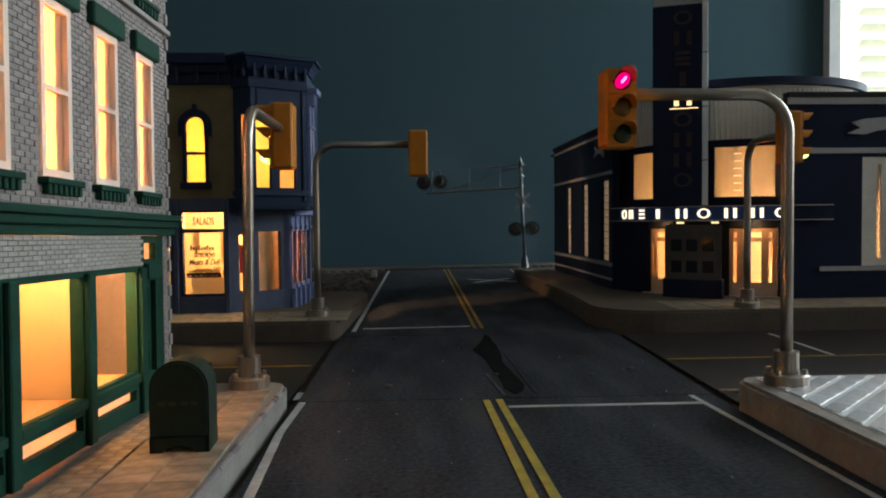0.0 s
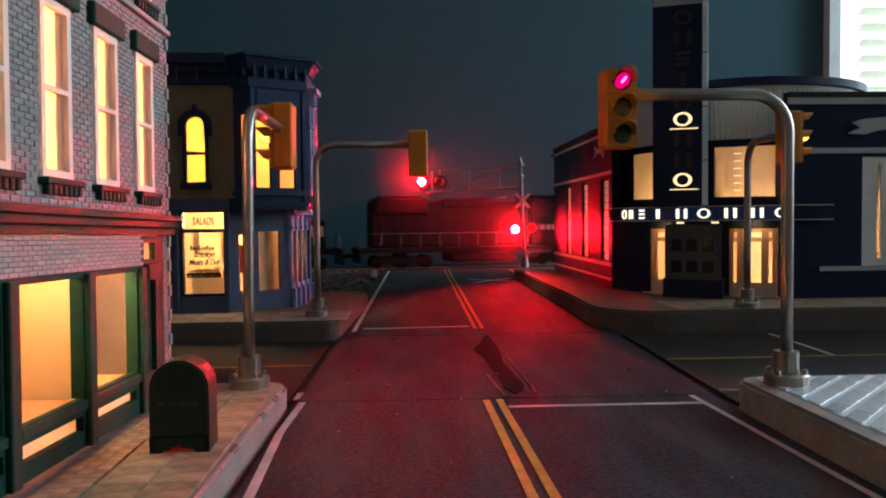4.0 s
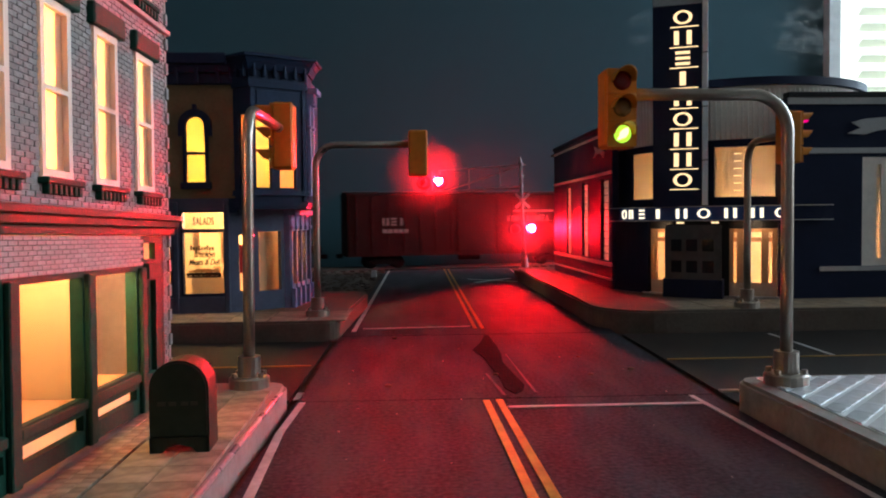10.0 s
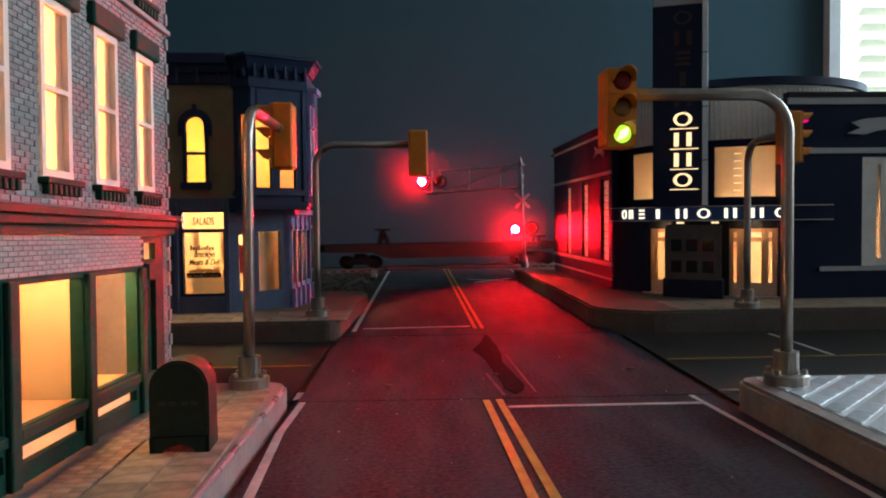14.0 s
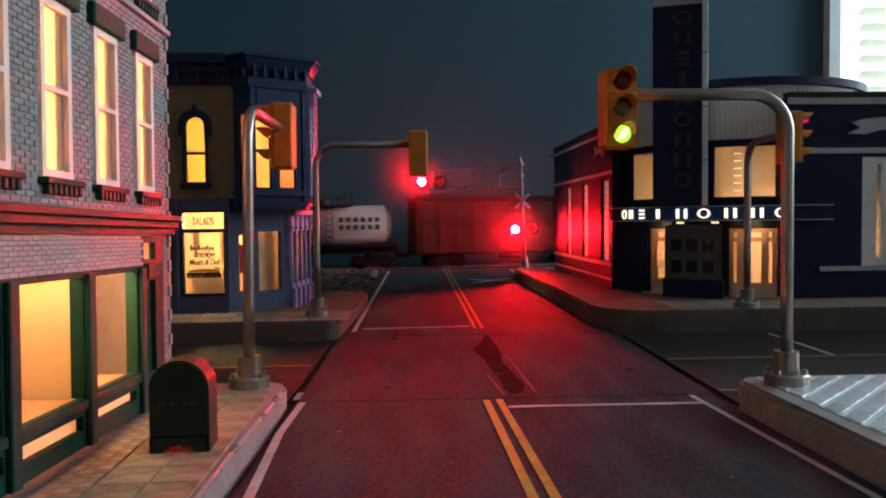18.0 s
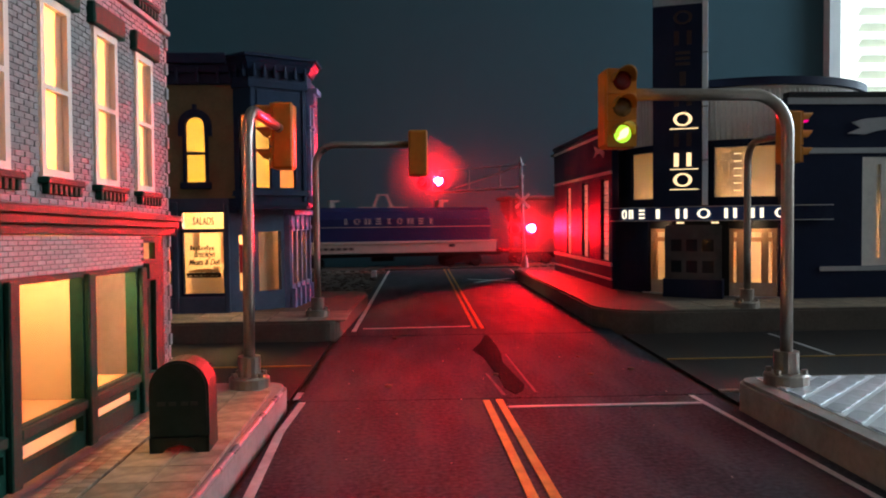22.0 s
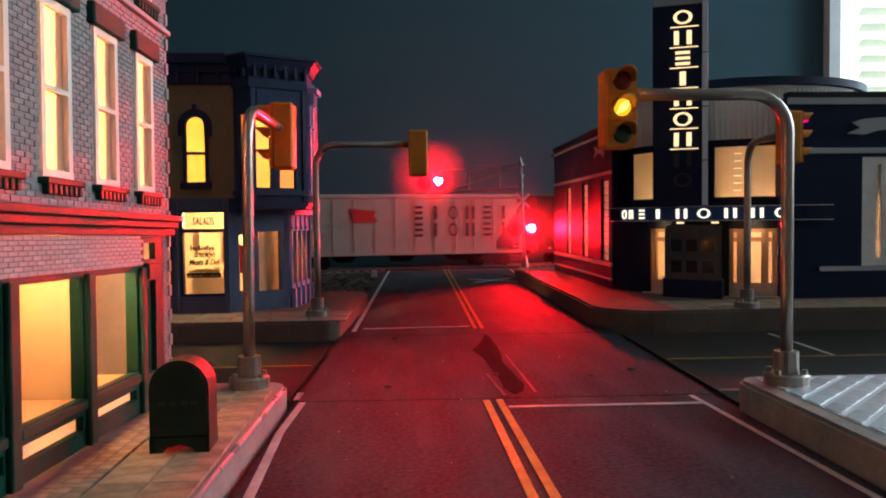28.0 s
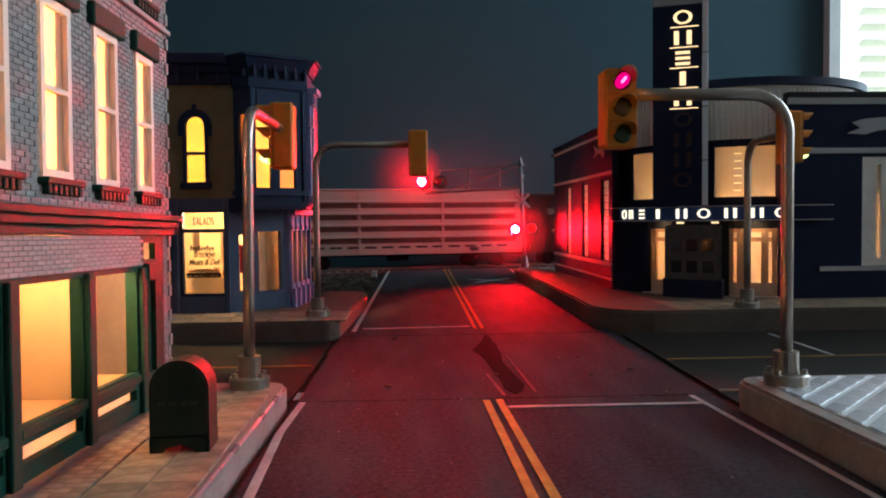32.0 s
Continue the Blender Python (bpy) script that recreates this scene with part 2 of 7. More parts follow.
SIGN_WHITE = glow("lit_sign_white", (1.0, 0.9, 0.68), 1.5)
SIGN_WARM = glow("lit_sign_warm", (1.0, 0.71, 0.38), 1.5)
BLIND = film("white_blind_slat", (0.93, 0.95, 0.86), 0.5)
DAYLIGHT = glow("daylight_outside", (0.92, 1.0, 0.98), 2.0)
RAIL = mat("rail_steel", (0.3, 0.26, 0.23), 0.35, 0.8, var=0.2, grain=8)
TIE = mat("rail_tie", (0.06, 0.04, 0.03), 0.9, var=0.3, grain=8)
TRUCK = mat("grimy_truck_frame", (0.012, 0.009, 0.009), 0.8, var=0.35, grain=9, spec=0.06)
LOCO_A = mat("loco_maroon_black", (0.011, 0.007, 0.007), 0.5, var=0.3, grain=7, spec=0.06)
LOCO_B = mat("loco_black", (0.005, 0.0045, 0.005), 0.45, var=0.3, grain=7, spec=0.06)
CAR_BROWN = mat("boxcar_brown", (0.03, 0.0095, 0.0085), 0.7, var=0.25, grain=8, blotch=0.8, bump=0.1, spec=0.06)
CAR_DBROWN = mat("boxcar_dark_brown", (0.035, 0.016, 0.013), 0.65, var=0.25, grain=8, blotch=0.8, spec=0.06)
CAR_GREEN = mat("boxcar_dark_green", (0.03, 0.034, 0.019), 0.65, var=0.25, grain=8, blotch=0.8, spec=0.06)
CAR_WHITE = mat("hopper_white", (0.28, 0.25, 0.21), 0.65, var=0.15, grain=8, blotch=0.6, tint=(0.25, 0.19, 0.13))
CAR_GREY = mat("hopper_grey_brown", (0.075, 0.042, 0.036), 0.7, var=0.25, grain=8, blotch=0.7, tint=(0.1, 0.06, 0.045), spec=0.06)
CAR_BLACK = mat("hopper_black", (0.013, 0.009, 0.009), 0.7, var=0.3, grain=8, spec=0.06)
CAR_RUST = mat("gondola_rust", (0.055, 0.024, 0.018), 0.8, var=0.3, grain=8, blotch=0.8, spec=0.06)
CAR_ORANGE = mat("car_orange", (0.6, 0.32, 0.16), 0.6, var=0.2, grain=8)
CAR_BLUE = mat("coil_cover_blue", (0.012, 0.015, 0.055), 0.45, var=0.2, grain=7, spec=0.06)
COAL = mat("coal_load", (0.02, 0.018, 0.018), 0.9, var=0.6, grain=6, bump=0.9, spec=0.06)
LETTER_PALE = mat("pale_lettering", (0.25, 0.22, 0.2), 0.7, var=0.2, grain=9)
LETTER_DARK = mat("dark_lettering", (0.03, 0.025, 0.025), 0.7, var=0.2, grain=9)
FLAG_RED = mat("red_flag_mark", (0.35, 0.02, 0.02), 0.7, var=0.2, grain=9)
ROOFGREY = mat("roof_felt", (0.06, 0.06, 0.065), 0.9, var=0.3, grain=5)
PYLON_EDGE = mat("bright_silver_edge", (0.72, 0.76, 0.8), 0.4, 0.2, var=0.1, grain=8, spec=0.5)
STEELGREY = mat("galvanised_grey", (0.13, 0.13, 0.14), 0.5, 0.5, var=0.2, grain=8)


# ---- mesh helpers ----
def box(bm, x0, x1, y0, y1, z0, z1, bev=0.0):
    x0, x1, y0, y1, z0, z1 = min(x0, x1), max(x0, x1), min(y0, y1), max(y0, y1), min(z0, z1), max(z0, z1)
    r = bmesh.ops.create_cube(bm, size=1, matrix=Matrix.LocRotScale(((x0 + x1) / 2, (y0 + y1) / 2, (z0 + z1) / 2), None, (x1 - x0, y1 - y0, z1 - z0)))
    if bev:
        es = {e for v in r["verts"] for e in v.link_edges}
        bmesh.ops.bevel(bm, geom=list(es), offset=bev, segments=1, affect="EDGES")
    return bm


def block(x0, x1, y0, y1, z0, z1, bev=0.0):
    return box(bmesh.new(), x0, x1, y0, y1, z0, z1, bev)


def rod(bm, p, q, r0, r1=None, n=12):
    p, q = Vector(p), Vector(q)
    d = q - p
    m = Matrix.Translation((p + q) / 2) @ d.to_track_quat("Z", "Y").to_matrix().to_4x4()
    bmesh.ops.create_cone(bm, cap_ends=True, segments=n, radius1=r0, radius2=r0 if r1 is None else r1, depth=d.length, matrix=m)
    return bm


def sweep(bm, pts, r, n=12):
    """A round tube along points."""
    rings = []
    pts = [Vector(p) for p in pts]
    for i, p in enumerate(pts):
        d = (pts[min(i + 1, len(pts) - 1)] - pts[max(i - 1, 0)]).normalized()
        side = d.orthogonal() if i == 0 else (ref - d * ref.dot(d))
        side.normalize()
        ref = side
        up = d.cross(side)
        rings.append([bm.verts.new(p + (side * math.cos(2 * math.pi * k / n) + up * math.sin(2 * math.pi * k / n)) * r) for k in range(n)])
    for a, b in zip(rings, rings[1:]):
        for k in range(n):
            bm.faces.new((a[k], a[(k + 1) % n], b[(k + 1) % n], b[k]))
    bm.faces.new(rings[0][::-1])
    bm.faces.new(rings[-1])
    return bm


def prism(bm, poly, y0, y1):
    """A polygon in x, z pushed from y0 to y1."""
    a = [bm.verts.new((x, y0, z)) for x, z in poly]
    b = [bm.verts.new((x, y1, z)) for x, z in poly]
    bm.faces.new(a)
    bm.faces.new(b[::-1])
    for i in range(len(poly)):
        j = (i + 1) % len(poly)
        bm.faces.new((a[j], a[i], b[i], b[j]))
    bmesh.ops.recalc_face_normals(bm, faces=bm.faces)
    return bm


def slab(bm, poly, z0, z1):
    """A polygon in x, y pushed from z0 to z1."""
    prism(bm, poly, z0, z1)
    for v in bm.verts:
        x, y, z = v.co
        v.co = (x, z, y)
    bmesh.ops.recalc_face_normals(bm, faces=bm.faces)
    return bm


def arc(bm, r0, r1, a0, a1, z0, z1, step=3.0):
    """A bent wall between two radii and two angles in degrees."""
    n = max(1, round((a1 - a0) / step))
    ring = []
    for i in range(n + 1):
        a = radians(a0 + (a1 - a0) * i / n)
        c, s = math.cos(a), math.sin(a)
        ring.append([bm.verts.new((r * c, r * s, z)) for r, z in ((r0, z0), (r1, z0), (r1, z1), (r0, z1))])
    for p, q in zip(ring, ring[1:]):
        for k in range(4):
            bm.faces.new((p[k], p[(k + 1) % 4], q[(k + 1) % 4], q[k]))
    bm.faces.new(ring[0][::-1])
    bm.faces.new(ring[-1])
    bmesh.ops.recalc_face_normals(bm, faces=bm.faces)
    return bm


def holed(bm, u0, u1, v0, v1, y0, y1, holes):
    """A wall in x, z with square openings that go through it, as one connected shell."""
    us = sorted({u0, u1, *[a for h in holes for a in h[:2] if u0 < a < u1]})
    vs = sorted({v0, v1, *[a for h in holes for a in h[2:] if v0 < a < v1]})
    nu, nv = len(us) - 1, len(vs) - 1
    full = {(i, j) for i in range(nu) for j in range(nv)
            if not any(h[0] <= us[i] and us[i + 1] <= h[1] and h[2] <= vs[j] and vs[j + 1] <= h[3] for h in holes)}
    made = {}

    def vert(i, j, k):
        if (i, j, k) not in made:
            made[i, j, k] = bm.verts.new((us[i], (y0, y1)[k], vs[j]))
        return made[i, j, k]

    for i, j in full:
        bm.faces.new([vert(i, j, 0), vert(i + 1, j, 0), vert(i + 1, j + 1, 0), vert(i, j + 1, 0)])
        bm.faces.new([vert(i, j + 1, 1), vert(i + 1, j + 1, 1), vert(i + 1, j, 1), vert(i, j, 1)])
        for di, dj, p, q in ((-1, 0, (0, 0), (0, 1)), (1, 0, (1, 1), (1, 0)), (0, -1, (1, 0), (0, 0)), (0, 1, (0, 1), (1, 1))):
            if (i + di, j + dj) not in full:
                bm.faces.new([vert(i + p[0], j + p[1], 0), vert(i + q[0], j + q[1], 0), vert(i + q[0], j + q[1], 1), vert(i + p[0], j + p[1], 1)])
    bmesh.ops.recalc_face_normals(bm, faces=bm.faces)
    return bm


def lens_disc(bm, x, y, z, r, depth=0.03, n=14):
    """A domed round lens whose face looks to -y."""
    rim = [bm.verts.new((x + r * math.cos(2 * math.pi * k / n), y, z + r * math.sin(2 * math.pi * k / n))) for k in range(n)]
    mid = [bm.verts.new((x + 0.6 * r * math.cos(2 * math.pi * k / n), y - depth * 0.7, z + 0.6 * r * math.sin(2 * math.pi * k / n))) for k in range(n)]
    tip = bm.verts.new((x, y - depth, z))
    for k in range(n):
        j = (k + 1) % n
        bm.faces.new((rim[k], rim[j], mid[j], mid[k]))
        bm.faces.new((mid[k], mid[j], tip))
    bm.faces.new(rim[::-1])
    bmesh.ops.recalc_face_normals(bm, faces=bm.faces)
    return bm


def turned(bm, m):
    bmesh.ops.transform(bm, matrix=m, verts=bm.verts)
    return bm


def smooth(bm):
    for f in bm.faces:
        f.smooth = True
    return bm


def mesh_of(name, bm, material):
    bmesh.ops.scale(bm, vec=(U, U, U), verts=bm.verts)
    me = bpy.data.meshes.new(name)
    bm.to_mesh(me)
    bm.free()
    me.materials.append(material)
    return me


def part(name, bm, material, parent, label="", at=(0, 0, 0), rz=0.0):
    """One mesh part under a thing or a part."""
    ob = new(name, mesh_of(name, bm, material))
    ob.parent = parent
    ob.matrix_basis = sm(*at, rz=rz)
    if label:
        ob["label"] = label
    return ob


def thing(name, m, label, category, group="", kind=""):
    ob = new(name)
    ob.empty_display_size = 0.01
    ob.matrix_basis = m
    return tagged(ob, label, category, group, kind)


def solid(name, bm, material, label, category, kind="", group="", m=None):
    """A thing that is a single mesh."""
    ob = new(name, mesh_of(name, bm, material))
    if m:
        ob.matrix_basis = m
    return tagged(ob, label, category, group, kind)


def pieces(name, me, places, parent):
    """Alike pieces that share one mesh."""
    made = []
    for x, y, z in places:
        ob = new(name, me)
        ob.parent = parent
        ob.location = (x * U, y * U, z * U)
        made.append(ob)
    return made


def unit_mesh(name, w, d, h, material, bev=0.0):
    return mesh_of(name, block(-w / 2, w / 2, -d / 2, d / 2, -h / 2, h / 2, bev), material)


def words(name, text, size, material, parent, at, rx=90, rz=0.0, shear=0.0, label="", wide=1.0):
    cu = bpy.data.curves.new(name, "FONT")
    cu.body, cu.size, cu.extrude, cu.align_x, cu.shear, cu.offset = text, size * U, 0.008 * U, "CENTER", shear, 0.022 * size * U
    tmp = bpy.data.objects.new(name, cu)
    me = bpy.data.meshes.new_from_object(tmp)
    bpy.data.objects.remove(tmp)
    me.transform(Matrix.Diagonal((wide, 1, 1, 1)))
    me.materials.append(material)
    ob = new(name, me)
    ob.parent = parent
    ob.matrix_basis = sm(*at, rx=rx, rz=rz)
    if label:
        ob["label"] = label
    return ob


MOVES = []  # (object, rows) collected for motions()


def shifted(ob, offset, spans, end=32.0, ramp=0.05):
    """Rows for a lit lens or sign block: it stands forward by offset in the given spans of time, and withdrawn into its box otherwise."""
    base = ob.matrix_basis.copy()
    out = Matrix.Translation(Vector(offset) * U) @ base
    rows, lit = [], bool(spans and spans[0][0] <= 0)
    rows.append((0, out if lit else base))
    for a, b in spans:
        if a > 0:
            rows += [(a - ramp, base), (a + ramp, out)]
        if b < end:
            rows += [(b - ramp, out), (b + ramp, base)]
    rows.append((end, rows[-1][1]))
    MOVES.append((ob, rows))


# ---- the setting: room, table, roads ----
bm = holed(bmesh.new(), -150, 150, -42, 75, 60, 63, [(34.45, 92, -2, 60)])
solid("wall_north", bm, WALLPAINT, "plain teal painted room wall behind the layout", "wall", "structure")
solid("wall_south", block(-150, 150, -113, -110, -42, 75), ROOM, "plain painted room wall", "wall", "structure")
solid("wall_west", block(-153, -150, -113, 63, -42, 75), ROOM, "plain painted room wall", "wall", "structure")
bm = bmesh.new()
holed(bm, -113, 63, -42, 75, -153, -150, [(-45, 55, 2, 66)])
turned(bm, Matrix.Rotation(radians(90), 4, "Z"))
solid("wall_east", bm, ROOM, "plain painted room wall with an added, unseen window opening", "wall", "structure")
solid("ceiling", block(-153, 153, -113, 63, 75, 78), ROOM, "plain room ceiling", "ceiling", "structure")
solid("floor", block(-153, 153, -113, 63, -45, -42), CARPET, "brown carpeted room floor", "floor", "structure")

win = thing("window_1", sm(63, 60, 0), "white framed window with drawn blinds, bright with daylight", "window", kind="structure")
part("window_frame", holed(bmesh.new(), -29.5, 29.5, -3, 61, -0.9, 0.2, [(-28.6, 28.5, -1.5, 59.5)]), WHITE_TRIM, win, "white window frame")
part("daylight_sheet", block(-29, 29.5, 3.2, 3.4, -3, 61), DAYLIGHT, win, "bright daylight outside")
part("window_sill", block(-30, 30, -1.6, -0.4, -3.8, -3), WHITE_TRIM, win)
sl = mesh_of("blind_slat", turned(block(-27, 27, -0.42, 0.42, -0.03, 0.03), Matrix.Rotation(radians(-38), 4, "X")), BLIND)
pieces("blind_slat", sl, [(1.0, 0.9, z * 1.27 - 0.5) for z in range(0, 48)], win)

table = thing("layout_table", sm(0, 0, 0), "dark wooden baseboard table under the model layout", "table", kind="structure")
part("table_top", block(-62, 80, -46, 59.2, -2.2, -0.2), PLYWOOD, table)
for x in (-58, 10, 76):
    for y in (-42, 52):
        part("leg", block(x - 1, x + 1, y - 1, y + 1, -42, -2.2), PLYWOOD, table)


def sheet(name, poly, z0, z1, material, label, category):
    return solid(name, slab(bmesh.new(), poly, z0, z1), material, label, category, "structure")


sheet("ground", [(-62, -46), (80, -46), (80, 57.6), (30, 58.9), (8, 58.4), (-6, 55.5), (-30, 50.5), (-62, 50)], -0.2, -0.13, EARTH, "dark earth coloured scenery ground", "ground")
sheet("road_near", [(-2.2, 1.0), (5.8, 1.0), (5.68, 13.95), (-2.02, 14.05)], -0.12, 0.0, ASPHALT, "dark grey asphalt street sheet", "road")
sheet("road_crossing", [(-1.98, 14.08), (5.72, 13.98), (6.05, 21.9), (-1.86, 22.0)], -0.12, 0.0, ASPHALT, "dark asphalt sheet of the intersection", "road")
sheet("road_far", [(-1.84, 22.03), (6.1, 21.95), (7.2, 54.6), (-1.2, 53.6)], -0.12, 0.0, ASPHALT, "dark asphalt street running to the railway crossing", "road")
sheet("side_road_west", [(-40, 14.4), (-2.2, 14.4), (-2.05, 21.5), (-40, 21.5)], -0.12, -0.05, ASPHALT_B, "worn brown-grey asphalt side street", "road")
sheet("side_road_east", [(6.0, 13.5), (60, 13.5), (60, 21.85), (6.28, 21.85)], -0.12, -0.05, ASPHALT_B, "worn dark asphalt side street", "road")


def stripe(poly, material, label, z=0.0):
    solid("road_marking", slab(bmesh.new(), poly, z + 0.002, z + 0.012), material, label, "road marking", "structure")


def line(p, q, w, material, label, z=0.0):
    (x0, y0), (x1, y1) = p, q
    d = Vector((x1 - x0, y1 - y0)).normalized() * w / 2
    nx, ny = -d.y, d.x
    stripe([(x0 + nx, y0 + ny), (x0 - nx, y0 - ny), (x1 - nx, y1 - ny), (x1 + nx, y1 + ny)], material, label, z)


line((-1.78, 3), (-1.9, 9.2), 0.13, WHITE_LINE, "white edge line, a little worn")
line((-1.9, 9.2), (-1.98, 12.0), 0.13, WHITE_LINE, "white edge line, a little worn")
line((-1.98, 11.98), (-1.89, 13.98), 0.12, WHITE_LINE, "white edge line, a little worn")
line((5.72, 3), (5.28, 13.9), 0.1, WHITE_LINE, "thin white edge line")
line((1.52, 3), (1.46, 13.85), 0.13, YELLOW_LINE, "yellow centre line")
line((1.82, 3), (1.7, 13.9), 0.13, YELLOW_LINE, "yellow centre line")
line((1.8, 13.33), (5.3, 13.3), 0.13, WHITE_LINE, "white stop line")
line((-1.54, 22.9), (-0.99, 52.5), 0.13, WHITE_LINE, "white edge line, a little worn")
line((2.12, 23.1), (2.68, 52.6), 0.11, FADED_YELLOW, "yellow centre line")
line((2.34, 23.1), (2.95, 52.6), 0.11, FADED_YELLOW, "yellow centre line")
line((6.02, 22.9), (6.16, 35), 0.09, WHITE_LINE, "thin white edge line")
line((6.16, 35), (7.0, 50.5), 0.09, WHITE_LINE, "thin white edge line")
line((-1.3, 23.45), (2.0, 23.65), 0.14, WHITE_LINE, "white stop line")
line((3.55, 42.6), (5.95, 40.4), 0.22, WHITE_LINE, "worn white railway crossing mark")
line((3.7, 40.3), (5.9, 42.8), 0.22, WHITE_LINE, "worn white railway crossing mark")
line((-20, 17.85), (-2.2, 17.85), 0.12, FADED_YELLOW, "faded yellow centre line", -0.05)
line((6.2, 17.8), (30, 17.88), 0.11, FADED_YELLOW, "faded yellow centre line", -0.05)
line((10.42, 21.4), (10.3, 17.9), 0.1, WHITE_LINE, "thin white stop line", -0.05)
line((-2.12, 14.72), (-1.96, 14.72), 0.6, WHITE_LINE, "worn white stop line", -0.05)
stripe([(2.24, 21.74), (2.05, 20.6), (1.7, 19.3), (1.86, 18.2), (1.9, 16.8), (1.95, 15.6), (1.92, 14.9), (2.06, 14.3), (2.26, 14.6), (2.36, 15.1), (2.3, 16.2), (2.24, 17.6), (2.34, 18.6), (2.38, 19.9), (2.36, 21.72)], TAR, "black tar patch on the asphalt")
for p, q, w in (((1.72, 16.3), (1.78, 15.2), 0.05), ((1.78, 15.25), (1.84, 14.2), 0.07), ((2.44, 18.6), (2.45, 16.6), 0.035), ((2.45, 16.6), (2.47, 14.4), 0.05)):
    line(p, q, w, SMOOTH_EDGE, "shiny scuff beside the tar patch")
grit = bmesh.new()
rng = random.Random(11)
for k in range(45):
    x, y, r = rng.uniform(-1.7, 5.6), rng.uniform(6.5, 23.0), rng.uniform(0.006, 0.018)
    bmesh.ops.create_icosphere(grit, subdivisions=1, radius=r, matrix=Matrix.Translation((x, y, r * 0.45)) @ Matrix.Rotation(rng.uniform(0, 3), 4, "Z") @ Matrix.Diagonal((1.5, 1, 0.7, 1)))
solid("grit", grit, CONCRETE, "fine pale grit scattered on the asphalt", "grit", "stuff")
for p in ((-0.35, 15.15, 0.065), (-0.3, 21.4, 0.06), (3.9, 15.9, 0.05), (4.9, 16.4, 0.06), (4.1, 18.0, 0.04), (1.9, 16.1, 0.05)):
    s = bmesh.new()
    bmesh.ops.create_icosphere(s, subdivisions=1, radius=p[2], matrix=Matrix.Translation((p[0], p[1], p[2] * 0.5)) @ Matrix.Diagonal((1.4, 1, 0.7, 1)))
    solid("stone", s, KERB, "small loose stone on the asphalt", "stone")


def kerbed(name, outline, h, material, label, base=-0.13):
    """A raised pavement with a rounded kerb edge; its top is covered apart."""
    bm = slab(bmesh.new(), outline, base, h)
    es = [e for e in bm.edges if all(abs(v.co.z - h) < 1e-4 for v in e.verts)]
    bmesh.ops.bevel(bm, geom=es, offset=0.06, segments=2, affect="EDGES")
    ob = solid(name, bm, material, label, "pavement", "structure")
    return ob


def corner(cx, cy, r, a0, a1, n=8):
    return [(cx + r * math.cos(radians(a0 + (a1 - a0) * i / n)), cy + r * math.sin(radians(a0 + (a1 - a0) * i / n))) for i in range(n + 1)]


walk_sw = kerbed("pavement_southwest", [(-30, 1), (-2.42, 1), *corner(-2.55, 13.85, 0.4, 0, 90, 5), (-30, 14.25)], 0.35, CONCRETE, "grey concrete pavement with a thick kerb")
part("kerb_edge", sweep(bmesh.new(), [(-2.425, 2.0, 0.322), (-2.299, 8.0, 0.322), (-2.185, 13.4, 0.322)], 0.04, 12), KERB_EDGE, walk_sw, "polished rounded kerb edge")
walk_se = kerbed("pavement_southeast", [(60, 13.15), *corner(6.15, 12.72, 0.43, 90, 180, 5), (5.82, 1), (60, 1)], 0.5, KERB_PALE, "thick brown-grey concrete pavement")
walk_nw = kerbed("pavement_northwest", [(-40, 21.65), *corner(-2.25, 22.05, 0.4, 270, 360, 5), (-1.45, 29.6), *corner(-2.4, 30.0, 0.95, 0, 90, 4), (-40, 31)], 0.5, KERB, "brown-grey concrete pavement with a thick kerb")
walk_ne = kerbed("pavement_northeast", [(60, 21.9), (60, 43.2), (6.3, 42.8), (6.1, 41.5), (5.83, 26.0), *corner(7.6, 23.75, 1.85, 180, 270, 8)], 0.6, KERB, "brown-grey concrete pavement with a rounded corner")

solid("metal_strip", block(6.02, 6.4, 14.3, 14.42, -0.05, -0.01, 0.008), STEEL, "short bare metal strip lying between the road sheets", "metal strip")

solid("marker_block", block(-2.02, -1.72, 46.8, 47.0, -0.13, 0.28, 0.03), STONE, "small pale marker block beside the track", "marker")

# paving pieces
fl = unit_mesh("flagstone", 0.57, 0.57, 0.05, FLAGS, 0.006)
pvb = unit_mesh("paving_brick", 0.16, 0.3, 0.05, FLAGS, 0.006)
pieces("paving_brick", pvb, [(-3.95 + 0.17 * i, 4.0 + 0.315 * j + 0.15 * (i % 2), 0.366) for i in range(3) for j in range(28)], walk_sw)
pieces("flagstone", fl, [(-3.2 + 0.58 * i, 2.6 + 0.58 * j, 0.362) for i in range(2) for j in range(19)], walk_sw)
tl = unit_mesh("paver", 0.562, 0.28, 0.05, TILE, 0.008)
part("grout_bed", block(6.08, 10.6, 2.0, 12.95, 0.48, 0.51), GROUT, walk_se, "pale grout between pavers")
